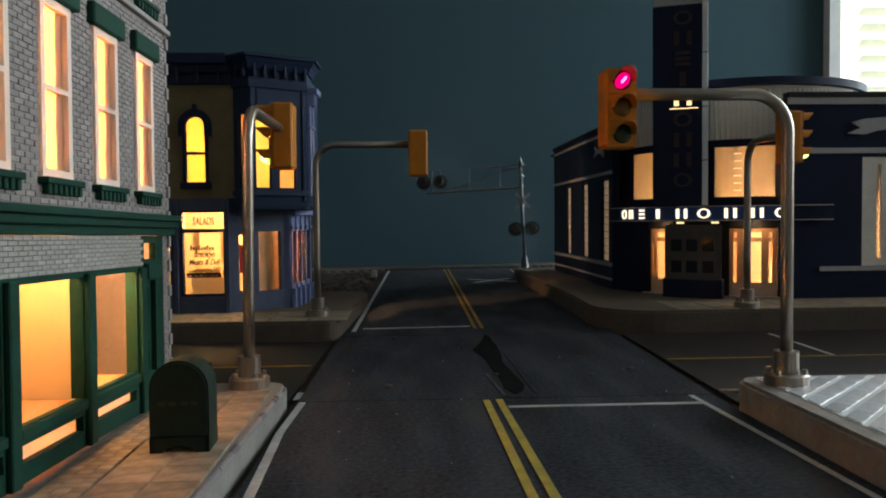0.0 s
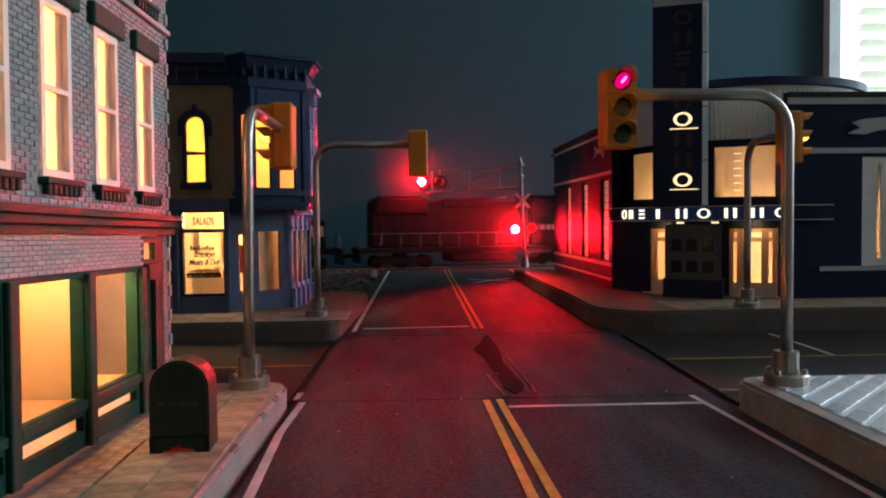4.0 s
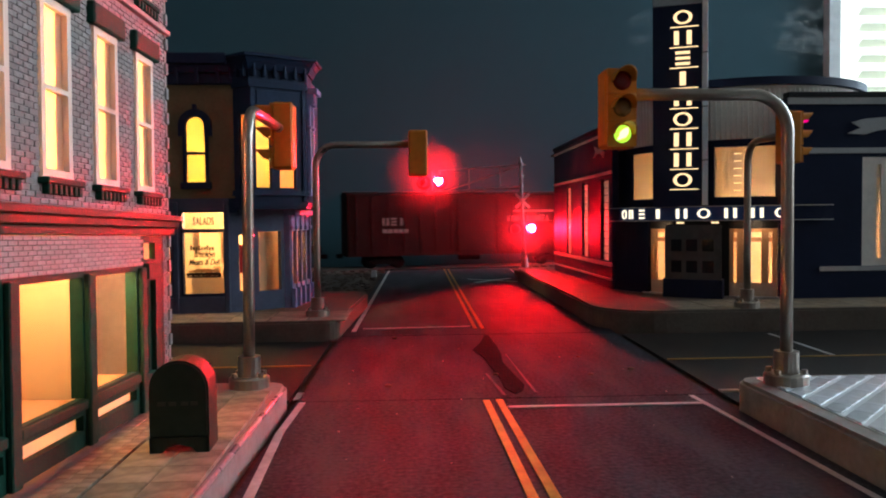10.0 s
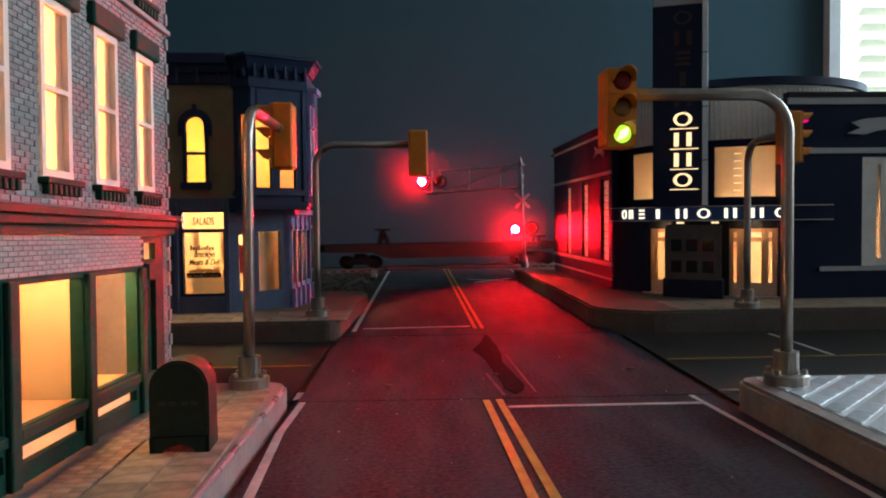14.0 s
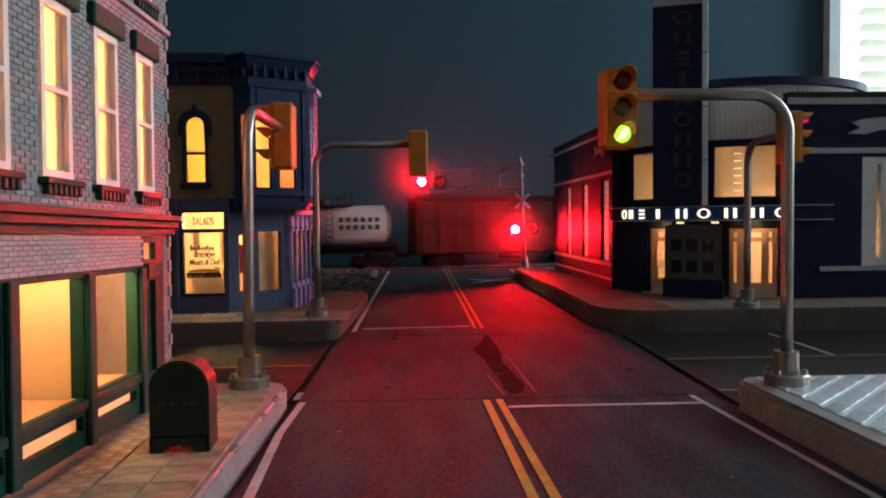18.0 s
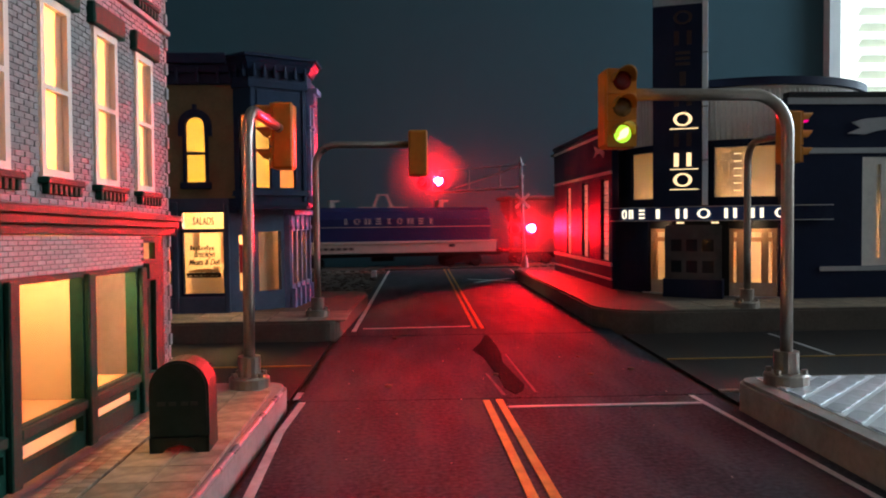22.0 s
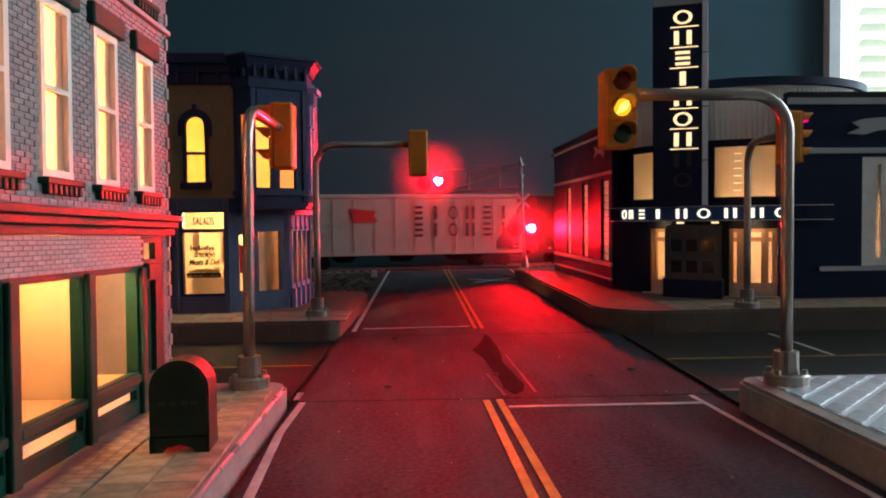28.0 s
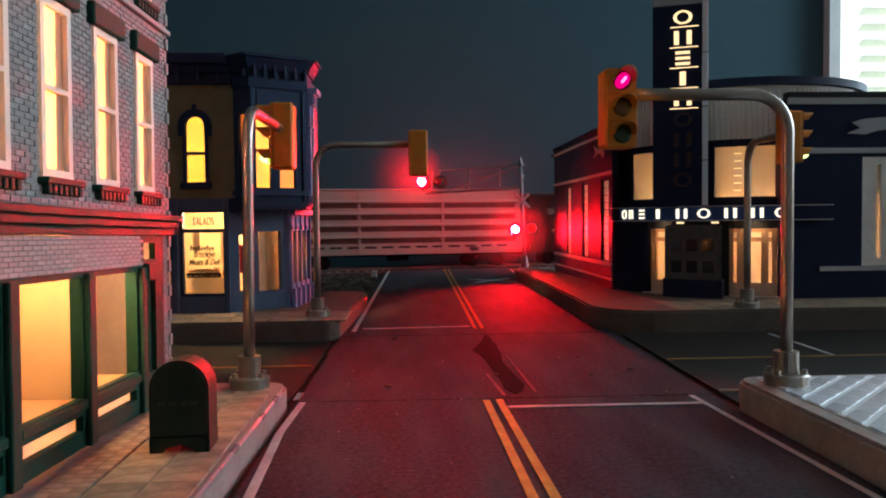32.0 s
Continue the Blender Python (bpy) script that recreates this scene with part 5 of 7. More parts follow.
prism(sk, [(-W2, 0.0), (-0.24, 0.0), (-0.15, 0.09), (0, 0.13), (0.15, 0.09), (0.24, 0.0), (W2, 0.0), (W2, 0.225), (-W2, 0.225)], 0.2, 0.265)
box(sk, -W2, -W2 + 0.05, -0.265, -0.15, 0, 0.225)
box(sk, W2 - 0.05, W2, -0.265, 0.265, 0.02, 0.225)
part("skirt", sk, MAILGREEN, mb)
bars = bmesh.new()
for x0, x1 in ((-0.26, -0.16), (-0.12, -0.03), (0.03, 0.12), (0.15, 0.24)):
    box(bars, x0, x1, -0.276, -0.27, 0.63, 0.68)
part("lettering", bars, mat("faded_gold_letter", (0.035, 0.038, 0.028), 0.6), mb, "faded lettering")
part("hatch", turned(block(-0.3, 0.3, -0.01, 0.01, -0.12, 0.12, 0.01), Matrix.Translation((0, 0.286, 0.95))), MAILGREEN, mb)

LIT_A = dict(red=[(0, 7.55), (30.75, 32)], amber=[(25.45, 30.75)], green=[(7.45, 25.6)])
LIT_B = dict(red=[(7.6, 30.75)], amber=[(2.4, 7.6)], green=[(0, 2.4), (30.75, 32)])


def slanted(r, h, cz, squeeze, depth=0.1):
    """A bright lens patch: an oval leaning to one side, as the lamp behind the moulded lens shows."""
    bm = lens_disc(bmesh.new(), 0, 0.0, 0, h * r, depth)
    bm.transform(Matrix.Translation((0, 0, cz)) @ Matrix.Rotation(radians(-48), 4, "Y") @ Matrix.Diagonal((1, 1, squeeze, 1)))
    return bm


def traffic_signal(x, y, z, arm_turn, arm_len, top, face_turn, lit, head_h, label, head_z=0.0, sag=0.0, lean=0.0):
    """A steel pole with a bent arm; the arm runs along local x, turned by arm_turn; the head looks to face_turn."""
    t = thing("traffic_signal", sm(x, y, z, ry=lean), label, "traffic light", "traffic lights at the intersection")
    b = bmesh.new()
    rod(b, (0, 0, 0), (0, 0, 0.17), 0.36, 0.36, 20)
    rod(b, (0, 0, 0.17), (0, 0, 0.2), 0.36, 0.32, 20)
    part("base_plate", b, STEEL, t, "round steel base plate")
    part("collar", rod(bmesh.new(), (0, 0, 0.2), (0, 0, 0.56), 0.2, 0.2, 18), STEEL, t)
    for a in (35, 145, 215, 325):
        c, s = 0.28 * math.cos(radians(a)), 0.28 * math.sin(radians(a))
        part("bolt", rod(bmesh.new(), (c, s, 0.2), (c, s, 0.27), 0.05, n=6), STEEL, t)
    ca, sa = math.cos(radians(arm_turn)), math.sin(radians(arm_turn))
    bend = 0.62
    pts = [(0, 0, 0.5), (0, 0, 1.5), (0, 0, 3.0), (0, 0, top - bend)]
    for k in range(1, 9):
        a = radians(90 * k / 8)
        r = bend * (1 - math.cos(a))
        pts.append((r * ca, r * sa, top - bend + bend * math.sin(a)))
    pts.append((arm_len * ca, arm_len * sa, top - sag))
    part("pole", smooth(sweep(bmesh.new(), pts, 0.1, 14)), STEEL, t, "bent brushed steel pole and arm")
    h = head_h / 3
    w = head_h * 0.208
    head = part("signal_head", block(-w, w, -0.16, 0.3, -1.5 * h, 1.5 * h, 0.05), SIGNAL, t, "weathered yellow signal head", at=(arm_len * ca, arm_len * sa, top - sag + head_z), rz=face_turn)
    for k, (nm, dark, lit_m) in enumerate((("red", LENS_R, GLOW_R), ("amber", LENS_Y, GLOW_Y), ("green", LENS_G, GLOW_G))):
        cz = (1 - k) * h
        part("section_door", holed(bmesh.new(), -w + 0.03, w - 0.03, cz - h * 0.46, cz + h * 0.46, -0.2, -0.15, []), SIGNAL, head)
        part("lens", smooth(lens_disc(bmesh.new(), 0, -0.205, cz, h * 0.36, 0.03)), dark, head, "unlit %s lens" % nm)
        vis = bmesh.new()
        n, r = 14, h * 0.39
        ring = []
        for i in range(n + 1):
            a = radians(-4 + 188 * i / n)
            dep = -0.2 - 0.38 * (0.4 + 0.55 * max(0, math.sin(a)))
            cs, sn = math.cos(a), math.sin(a)
            ring.append([vis.verts.new((r * cs, -0.19, cz + r * sn)), vis.verts.new((r * cs, dep, cz + r * sn)), vis.verts.new(((r + 0.02) * cs, dep, cz + (r + 0.02) * sn)), vis.verts.new(((r + 0.02) * cs, -0.19, cz + (r + 0.02) * sn))])
        for p, q in zip(ring, ring[1:]):
            for i in range(4):
                vis.faces.new((p[i], p[(i + 1) % 4], q[(i + 1) % 4], q[i]))
        bmesh.ops.recalc_face_normals(vis, faces=vis.faces)
        part("visor", vis, SIGNAL, head)
        g = part("lamp_insert", slanted(0.26 if nm == "red" else 0.33, h, cz, 0.5 if nm == "red" else 0.72, 0.27 if lit is LIT_B else 0.1), RIM_R if lit is LIT_B and nm == "red" else lit_m, head, "glowing %s lens centre" % nm)
        shifted(g, (0, -0.222, 0), lit[nm])
        g = part("lamp_rim_insert", slanted(0.35, h, cz, 0.75 if nm == "red" else 0.95), dict(red=RIM_R, amber=RIM_Y, green=RIM_G)[nm], head, "glowing %s lens rim" % nm)
        shifted(g, (0, -0.212, 0), lit[nm])
    return t


traffic_signal(-2.805, 13.83, 0.35, 89, 3.4, 5.0, -90, LIT_B, 1.45, "steel mast-arm traffic signal with a yellow head over the side street", -0.16, lean=0.6)
traffic_signal(6.36, 12.45, 0.5, 180, 2.84, 4.82, 2, LIT_A, 1.28, "steel mast-arm traffic signal with a yellow head facing the street", -0.235)
traffic_signal(-2.58, 22.8, 0.5, 0, 3.02, 5.05, 180, LIT_A, 1.34, "steel mast-arm traffic signal with a yellow head seen from behind", -0.27)
traffic_signal(10.2, 22.35, 0.6, 270, 2.55, 4.9, 90, LIT_B, 1.36, "steel mast-arm traffic signal with a yellow head over the side street", -0.12)

# ---- railway crossing signal with a cantilever ----
xs = thing("crossing_signal", sm(7.065, 44.8, 0.33) @ Matrix.Scale(0.9, 4), "silver railway crossing signal with cantilever arm and red flashers", "crossing signal")
part("mast", smooth(sweep(bmesh.new(), [(0, 0, 0.6), (-0.1, 0, 3), (-0.25, 0, 7.05)], 0.11, 12)), MAST, xs, "silver mast")
part("mast_base", rod(bmesh.new(), (0, 0, 0), (0, 0, 0.9), 0.3, 0.16, 14), MAST, xs)
part("finial", rod(bmesh.new(), (-0.25, 0, 7.02), (-0.26, 0, 7.36), 0.14, 0.05, 10), MAST, xs)
part("top_bar", rod(bmesh.new(), (-0.62, 0, 6.82), (0.12, 0, 6.86), 0.045, n=8), MAST, xs)
for z in (5.5, 6.1, 6.9):
    part("clamp", rod(bmesh.new(), (-0.2, 0, z - 0.07), (-0.2, 0, z + 0.07), 0.17, n=12), MAST, xs)
part("foundation", block(-0.6, 0.6, -0.6, 0.6, -0.5, 0.0, 0.04), KERB, xs, "concrete foundation block")
arm = part("cantilever_arm", rod(bmesh.new(), (-0.2, 0, 5.4), (-6.4, 0, 5.06), 0.09, n=8), MAST, xs, "silver truss arm")
part("arm_chord", rod(bmesh.new(), (-0.25, 0, 6.85), (-5.6, 0, 6.5), 0.055, n=8), MAST, arm)
part("arm_brace", rod(bmesh.new(), (-0.25, 0, 6.8), (-5.2, 0, 5.15), 0.05, n=8), MAST, arm)
for x in (-1.6, -3.6, -5.5):
    part("arm_post", rod(bmesh.new(), (x, 0, 5.35 + x * 0.05), (x, 0, 6.85 + x * 0.062), 0.05, n=8), MAST, arm)
for s in (-1, 1):
    cb = turned(block(-0.64, 0.64, -0.16, -0.12, -0.09, 0.09, 0.01), Matrix.Translation((-0.14, -0.02 * s, 4.52)) @ Matrix.Rotation(radians(45 * s), 4, "Y"))
    part("crossbuck_blade", cb, STONE, xs, "weathered white crossbuck blade")
part("lamp_bar", rod(bmesh.new(), (-0.62, -0.1, 2.7), (0.5, -0.1, 2.74), 0.05, n=8), MAST, xs)
part("lamp_bar", rod(bmesh.new(), (-6.5, -0.1, 5.72), (-5.5, -0.1, 5.78), 0.05, n=8), MAST, xs)
part("lamp_hanger", rod(bmesh.new(), (-6.0, -0.05, 5.0), (-6.0, -0.05, 6.5), 0.05, n=8), MAST, xs)
SWITCH = [0.75, 1.85, 2.6, 3.1, 3.75, 4.35, 5.0, 5.75, 6.25, 6.75, 7.5, 8.25, 8.75, 9.75, 10.25, 10.75, 11.25, 11.75, 12.75, 13.25, 13.75, 14.4, 15.0, 15.6, 16.2, 17.0, 17.75, 18.25,
          19.25, 19.75, 20.25, 20.75, 21.25, 21.75, 22.75, 23.25, 23.75, 24.25, 25.25, 25.8, 26.4, 27.0, 28.25, 28.75, 29.15, 29.8, 30.45, 30.8, 31.5, 32.6]
FIRST = [(a - 0.04, min(b + 0.04, 32)) for a, b in zip(SWITCH[0::2], SWITCH[1::2])]
SECOND = [(a - 0.04, min(b + 0.04, 32)) for a, b in zip(SWITCH[1::2], SWITCH[2::2])]
for x, z, spans, aim, dip in ((-6.53, 5.71, FIRST, -6.2, 0), (-5.46, 5.76, SECOND, -6.8, 0), (-0.6, 2.68, FIRST, -11, 0), (0.48, 2.74, SECOND, -12, 0)):
    can = part("flasher", rod(bmesh.new(), (0, -0.3, 0), (0, 0.3, 0), 0.33, 0.33, 18), BLACK, xs, "black round flasher")
    can.matrix_basis = sm(x, -0.15, z, dip, 0, aim)
    part("backing_disc", rod(bmesh.new(), (0, -0.31, 0), (0, -0.29, 0), 0.46, 0.46, 22), BLACK, can)
    part("lens", lens_disc(bmesh.new(), 0, -0.315, 0, 0.3, 0.05), LENS_R, can, "dark red lens")
    hoodb = arc(bmesh.new(), 0.24, 0.265, 0, 360, 0.0, 2.0, 20) if x < -5 else arc(bmesh.new(), 0.3, 0.325, 0, 360, 0.0, 0.9, 20)
    for v in hoodb.verts:
        x1, y1, z1 = v.co
        v.co = (x1, -0.31 - z1 * (0.93 + 0.07 * y1 / 0.33), y1)
    bmesh.ops.recalc_face_normals(hoodb, faces=hoodb.faces)
    part("hood", hoodb, BLACK, can)
    rear = arc(bmesh.new(), 0.31, 0.34, 0, 360, 0.0, 0.2, 20)
    for v in rear.verts:
        x1, y1, z1 = v.co
        v.co = (x1, 0.29 + z1, y1)
    bmesh.ops.recalc_face_normals(rear, faces=rear.faces)
    part("rear_hood", rear, BLACK, can)
    core = (FLASH_ARM if spans is FIRST else FLASH_ARM_2) if x < -5 else FLASH if spans is FIRST else FLASH_2
    g = part("lamp_insert", lens_disc(bmesh.new(), 0, -0.05, 0, 0.21, 0.03, 16), core, can, "glowing red lamp")
    shifted(g, (0, -0.345, 0), spans)
    g = part("lamp_rim_insert", lens_disc(bmesh.new(), 0, -0.05, 0, 0.3, 0.012, 16), RING, can, "glowing red lamp rim")
    shifted(g, (0, -0.33, 0), spans)
    g2 = part("rear_lamp_insert", turned(lens_disc(bmesh.new(), 0, -0.05, 0, 0.2, 0.03, 10), Matrix.Rotation(radians(180), 4, "Z")), FLASH_BACK, can, "glowing red rear lamp")
    shifted(g2, (0, 0.3, 0), spans)

# ---- veils added before the crossing lamps to give their haze and lens bloom ----
for label, veils in (("thin veils added to give the arm lamps their halo of haze and lens bloom", ((1.8, 43.1, 5.5, 2.6, 0.003), (1.9, 42.0, 5.5, 3.2, 0.008), (2.0, 40.4, 5.5, 3.8, 0.015), (2.15, 38.4, 5.5, 4.6, 0.025), (2.3, 35.6, 5.5, 5.4, 0.042))),
                     ("thin veils added to give the mast lamps their halo of haze and lens bloom", ((6.9, 43.3, 2.85, 3.0, 0.005), (6.7, 42.6, 2.85, 3.4, 0.011), (6.5, 41.6, 2.85, 4.0, 0.024), (6.2, 40.2, 2.85, 4.8, 0.046)))):
    hz = thing("haze", sm(veils[0][0], veils[0][1], 0.02), label, "haze", kind="stuff")
    for k, (x, y, z, r, thick) in enumerate(veils):
        bm = bmesh.new()
        rings = [[bm.verts.new((r * q / 6 * math.cos(a * math.pi / 14), 0.12 * math.sin(q + k) + 0.1 * math.cos(a * math.pi / 7 + k) * q / 6, r * q / 6 * math.sin(a * math.pi / 14))) for a in range(28)] for q in range(1, 7)]
        for p, q in zip(rings, rings[1:]):
            for a in range(28):
                bm.faces.new((p[a], p[(a + 1) % 28], q[(a + 1) % 28], q[a]))
        bm.faces.new(rings[0][::-1])
        part("veil", smooth(bm), haze("halo_veil", thick, r), hz, at=(x - veils[0][0], y - veils[0][1], z - 0.02))

# ---- railway loop: straight past the crossing, then wide curves round the table ----
HEAD = radians(12.0)
D0 = Vector((math.cos(HEAD), math.sin(HEAD)))
N0 = Vector((math.sin(HEAD), -math.cos(HEAD)))  # to the viewer's side
P0 = Vector((2.8, 53.6))
RAD, S_A, S_B = 45.0, -22.0, 12.0


def along(s):
    """Place and heading at s on the closed loop of track; its curves turn right."""
    run, bend = S_B - S_A, math.pi * RAD
    laps = math.floor((s - S_A) / (2 * run + 2 * bend))
    d = s - S_A - laps * (2 * run + 2 * bend)
    turn = -360 * laps
    if d <= run:
        p, a = P0 + D0 * (S_A + d), 0.0
    elif d <= run + bend:
        a = (d - run) / RAD
        p = P0 + D0 * S_B + N0 * RAD + (-N0 * math.cos(a) + D0 * math.sin(a)) * RAD
    elif d <= 2 * run + bend:
        p, a = P0 + D0 * (S_B - (d - run - bend)) + N0 * 2 * RAD, math.pi
    else:
        b = (d - 2 * run - bend) / RAD
        p, a = P0 + D0 * S_A + N0 * RAD + (N0 * math.cos(b) - D0 * math.sin(b)) * RAD, math.pi + b
    return p.x, p.y, math.degrees(HEAD - a) + turn


RAIL_Z = 0.12
track = thing("railway_track", sm(0, 0, 0), "steel railway track on brown ballast", "railway track", kind="structure")
LOOP = 2 * (S_B - S_A) + 2 * math.pi * RAD
loop = [along(S_A + LOOP * k / 240) for k in range(241)]


def ribbon(off0, off1, z0, z1):
    bm = bmesh.new()
    ring = []
    for x, y, h in loop:
        nx, ny = math.sin(radians(h)), -math.cos(radians(h))
        ring.append([bm.verts.new((x + nx * o, y + ny * o, z)) for o, z in ((off0, z0), (off1, z0), (off1, z1), (off0, z1))])
    for p, q in zip(ring, ring[1:]):
        for k in range(4):
            bm.faces.new((p[k], p[(k + 1) % 4], q[(k + 1) % 4], q[k]))
    bmesh.ops.recalc_face_normals(bm, faces=bm.faces)
    return bm


part("ballast", ribbon(-1.9, 1.9, -0.14, -0.06), BALLAST, track, "brown gravel ballast")
for o in (-0.78, 0.78):
    part("rail", ribbon(o - 0.05, o + 0.05, -0.05, RAIL_Z), RAIL, track, "steel rail")
tie = unit_mesh("tie", 0.26, 2.7, 0.1, TIE, 0.01)
for s in np.arange(-24, 20, 0.62):
    x, y, h = along(s)
    ob = new("tie", tie)
    ob.parent = track
    ob.matrix_basis = sm(x, y, -0.03, rz=h)
for k, (o0, o1) in enumerate(((-0.66, 0.66), (0.9, 1.9), (-1.9, -0.9))):
    x, y, h = along(0.2)
    part("crossing_plank", block(-4.6, 4.6, -o1, -o0, -0.05, 0.07, 0.02), ASPHALT_B, track, at=(x, y, 0), rz=h)
rub = bmesh.new()
rng = random.Random(4)
for k in range(520):
    x, y = rng.uniform(-9, -1.75), rng.uniform(31.5, 50.2)
    r = rng.uniform(0.05, 0.16)
    bmesh.ops.create_icosphere(rub, subdivisions=1, radius=r, matrix=Matrix.Translation((x, y, -0.13 + r * 0.15)) @ Matrix.Rotation(rng.uniform(0, 3), 4, "Z") @ Matrix.Diagonal((1.4, 1.0, 0.5, 1)))
solid("rubble", rub, EARTH, "brown rubble and earth beside the track", "rubble", "stuff")

SPEED = 9.0
CARS = []


def stock(name, tail, nose, label, category, body_len=None):
    """A rail vehicle whose body runs from tail to nose (places on the track at the start); origin at its middle on the rail."""
    t = thing(name, sm(0, 0, 0), label, category, "goods train")
    CARS.append((t, (tail + nose) / 2))
    return t, nose - tail


def trucks(t, length, inset=2.6, wheels=2, top=0.95):
    for s in (-1, 1):
        x = s * (length / 2 - inset)
        half = 0.95 if wheels == 2 else 1.7
        b = bmesh.new()
        for o in (-1.05, 1.05):
            prism(b, [(-half - 0.35, 0.42), (-half, 0.3), (half, 0.3), (half + 0.35, 0.42), (half * 0.5, 0.75), (-half * 0.5, 0.75)], o - 0.09, o + 0.09)
        box(b, -0.3, 0.3, -1.0, 1.0, 0.4, top)
        tr = part("truck", b, TRUCK, t, "grimy dark truck", at=(x, 0, 0))
        for k in range(wheels):
            wx = -half + 2 * half * k / (wheels - 1)
            w = bmesh.new()
            rod(w, (0, -0.86, 0), (0, -0.72, 0), 0.42, 0.44, 18)
            rod(w, (0, 0.72, 0), (0, 0.86, 0), 0.44, 0.42, 18)
            rod(w, (0, -0.72, 0), (0, 0.72, 0), 0.08, n=8)
            for a in range(0, 360, 90):
                rod(w, (0.2 * math.cos(radians(a)), -0.88, 0.2 * math.sin(radians(a))), (0.2 * math.cos(radians(a)), -0.84, 0.2 * math.sin(radians(a))), 0.06, n=6)
            wheel = part("wheelset", w, TRUCK, tr, at=(wx, 0, 0.43))
            t_mid = -(CARS[-1][1] + x) / SPEED
            WHEELS.append((wheel, wheel.matrix_basis.copy(), t_mid))
        part("coupler", block(s * length / 2 - 0.1, s * (length / 2 + 0.55), -0.14, 0.14, 0.72, 1.0, 0.03), TRUCK, t)


WHEELS = []


def underframe(t, length, z0=0.85, z1=1.08, w=1.3):
    part("underframe", block(-length / 2, length / 2, -w, w, z0, z1, 0.02), TRUCK, t)
    part("brake_tank", rod(bmesh.new(), (-0.9, -0.6, 0.7), (0.6, -0.6, 0.7), 0.22, n=12), TRUCK, t)


def bars(t, x0, z, n, w, h, gap, material, label, y=-1.63, skip=()):
    b = bmesh.new()
    for k in range(n):
        if k not in skip:
            x = x0 + k * (w + gap)
            kind = (3 * k + n) % 4 if h >= 0.38 else 4
            if kind == 0:
                ring_shape(b, w, h, x + w / 2, z + h / 2, y - 0.012, y, 12)
            elif kind == 1:
                box(b, x + w * 0.3, x + w * 0.62, y - 0.012, y, z, z + h)
            elif kind == 2:
                for q in (0.0, 0.4, 0.8):
                    box(b, x + w * 0.1, x + w * 0.95, y - 0.012, y, z + q * h, z + (q + 0.2) * h)
            elif kind == 3:
                box(b, x, x + w * 0.3, y - 0.012, y, z, z + h)
                box(b, x + w * 0.68, x + w * 0.98, y - 0.012, y, z, z + h)
            else:
                box(b, x, x + w, y - 0.012, y, z, z + h)
    return part("lettering", b, material, t, label)


def ladder(t, x, z0, z1, material, y=-1.64):
    b = bmesh.new()
    for o in (-0.22, 0.22):
        rod(b, (x + o, y, z0), (x + o, y, z1), 0.025, n=6)
    z = z0 + 0.15
    while z < z1:
        rod(b, (x - 0.22, y, z), (x + 0.22, y, z), 0.022, n=6)
        z += 0.38
    part("ladder", b, material, t)


def boxcar(name, tail, nose, material, label, top=5.0, ribs=16, door=True):
    t, ln = stock(name, tail, nose, label, "boxcar")
    part("body", block(-ln / 2, ln / 2, -1.55, 1.55, 1.0, top - 0.18, 0.03), material, t)
    rb = bmesh.new()
    h = 1.62
    prism(rb, [(-h, top - 0.18), (h, top - 0.18), (h, top - 0.1), (0, top + 0.08), (-h, top - 0.1)], -ln / 2 - 0.06, ln / 2 + 0.06)
    turned(rb, Matrix.Rotation(radians(90), 4, "Z"))
    part("roof", rb, material, t)
    rib = unit_mesh("rib", 0.09, 0.06, top - 1.3, material, 0.01)
    for s in (-1, 1):
        pieces("rib", rib, [(-ln / 2 + ln * (k + 0.5) / ribs, s * 1.575, (top + 1.0) / 2 - 0.1) for k in range(ribs) if not (door and abs(k + 0.5 - ribs / 2) < ribs * 0.09)], t)
        part("side_sill", block(-ln / 2, ln / 2, s * 1.5, s * 1.6, 0.86, 1.08), material, t)
        if door:
            d = part("door", block(-1.25, 1.25, s * 1.58, s * 1.66, 1.1, top - 0.3, 0.02), material, t)
            b = bmesh.new()
            for k in range(4):
                box(b, -1.2, 1.2, s * 1.655, s * 1.69, 1.5 + k * 0.8, 1.58 + k * 0.8)
            part("door_ribs", b, material, d)
    part("roof_walk", block(-ln / 2, ln / 2, -0.3, 0.3, top + 0.09, top + 0.13), STEELGREY, t)
    ladder(t, ln / 2 - 0.4, 1.1, 3.4, material)
    ladder(t, -ln / 2 + 0.4, 1.1, top - 0.2, material)
    underframe(t, ln)
    trucks(t, ln)
    return t, ln


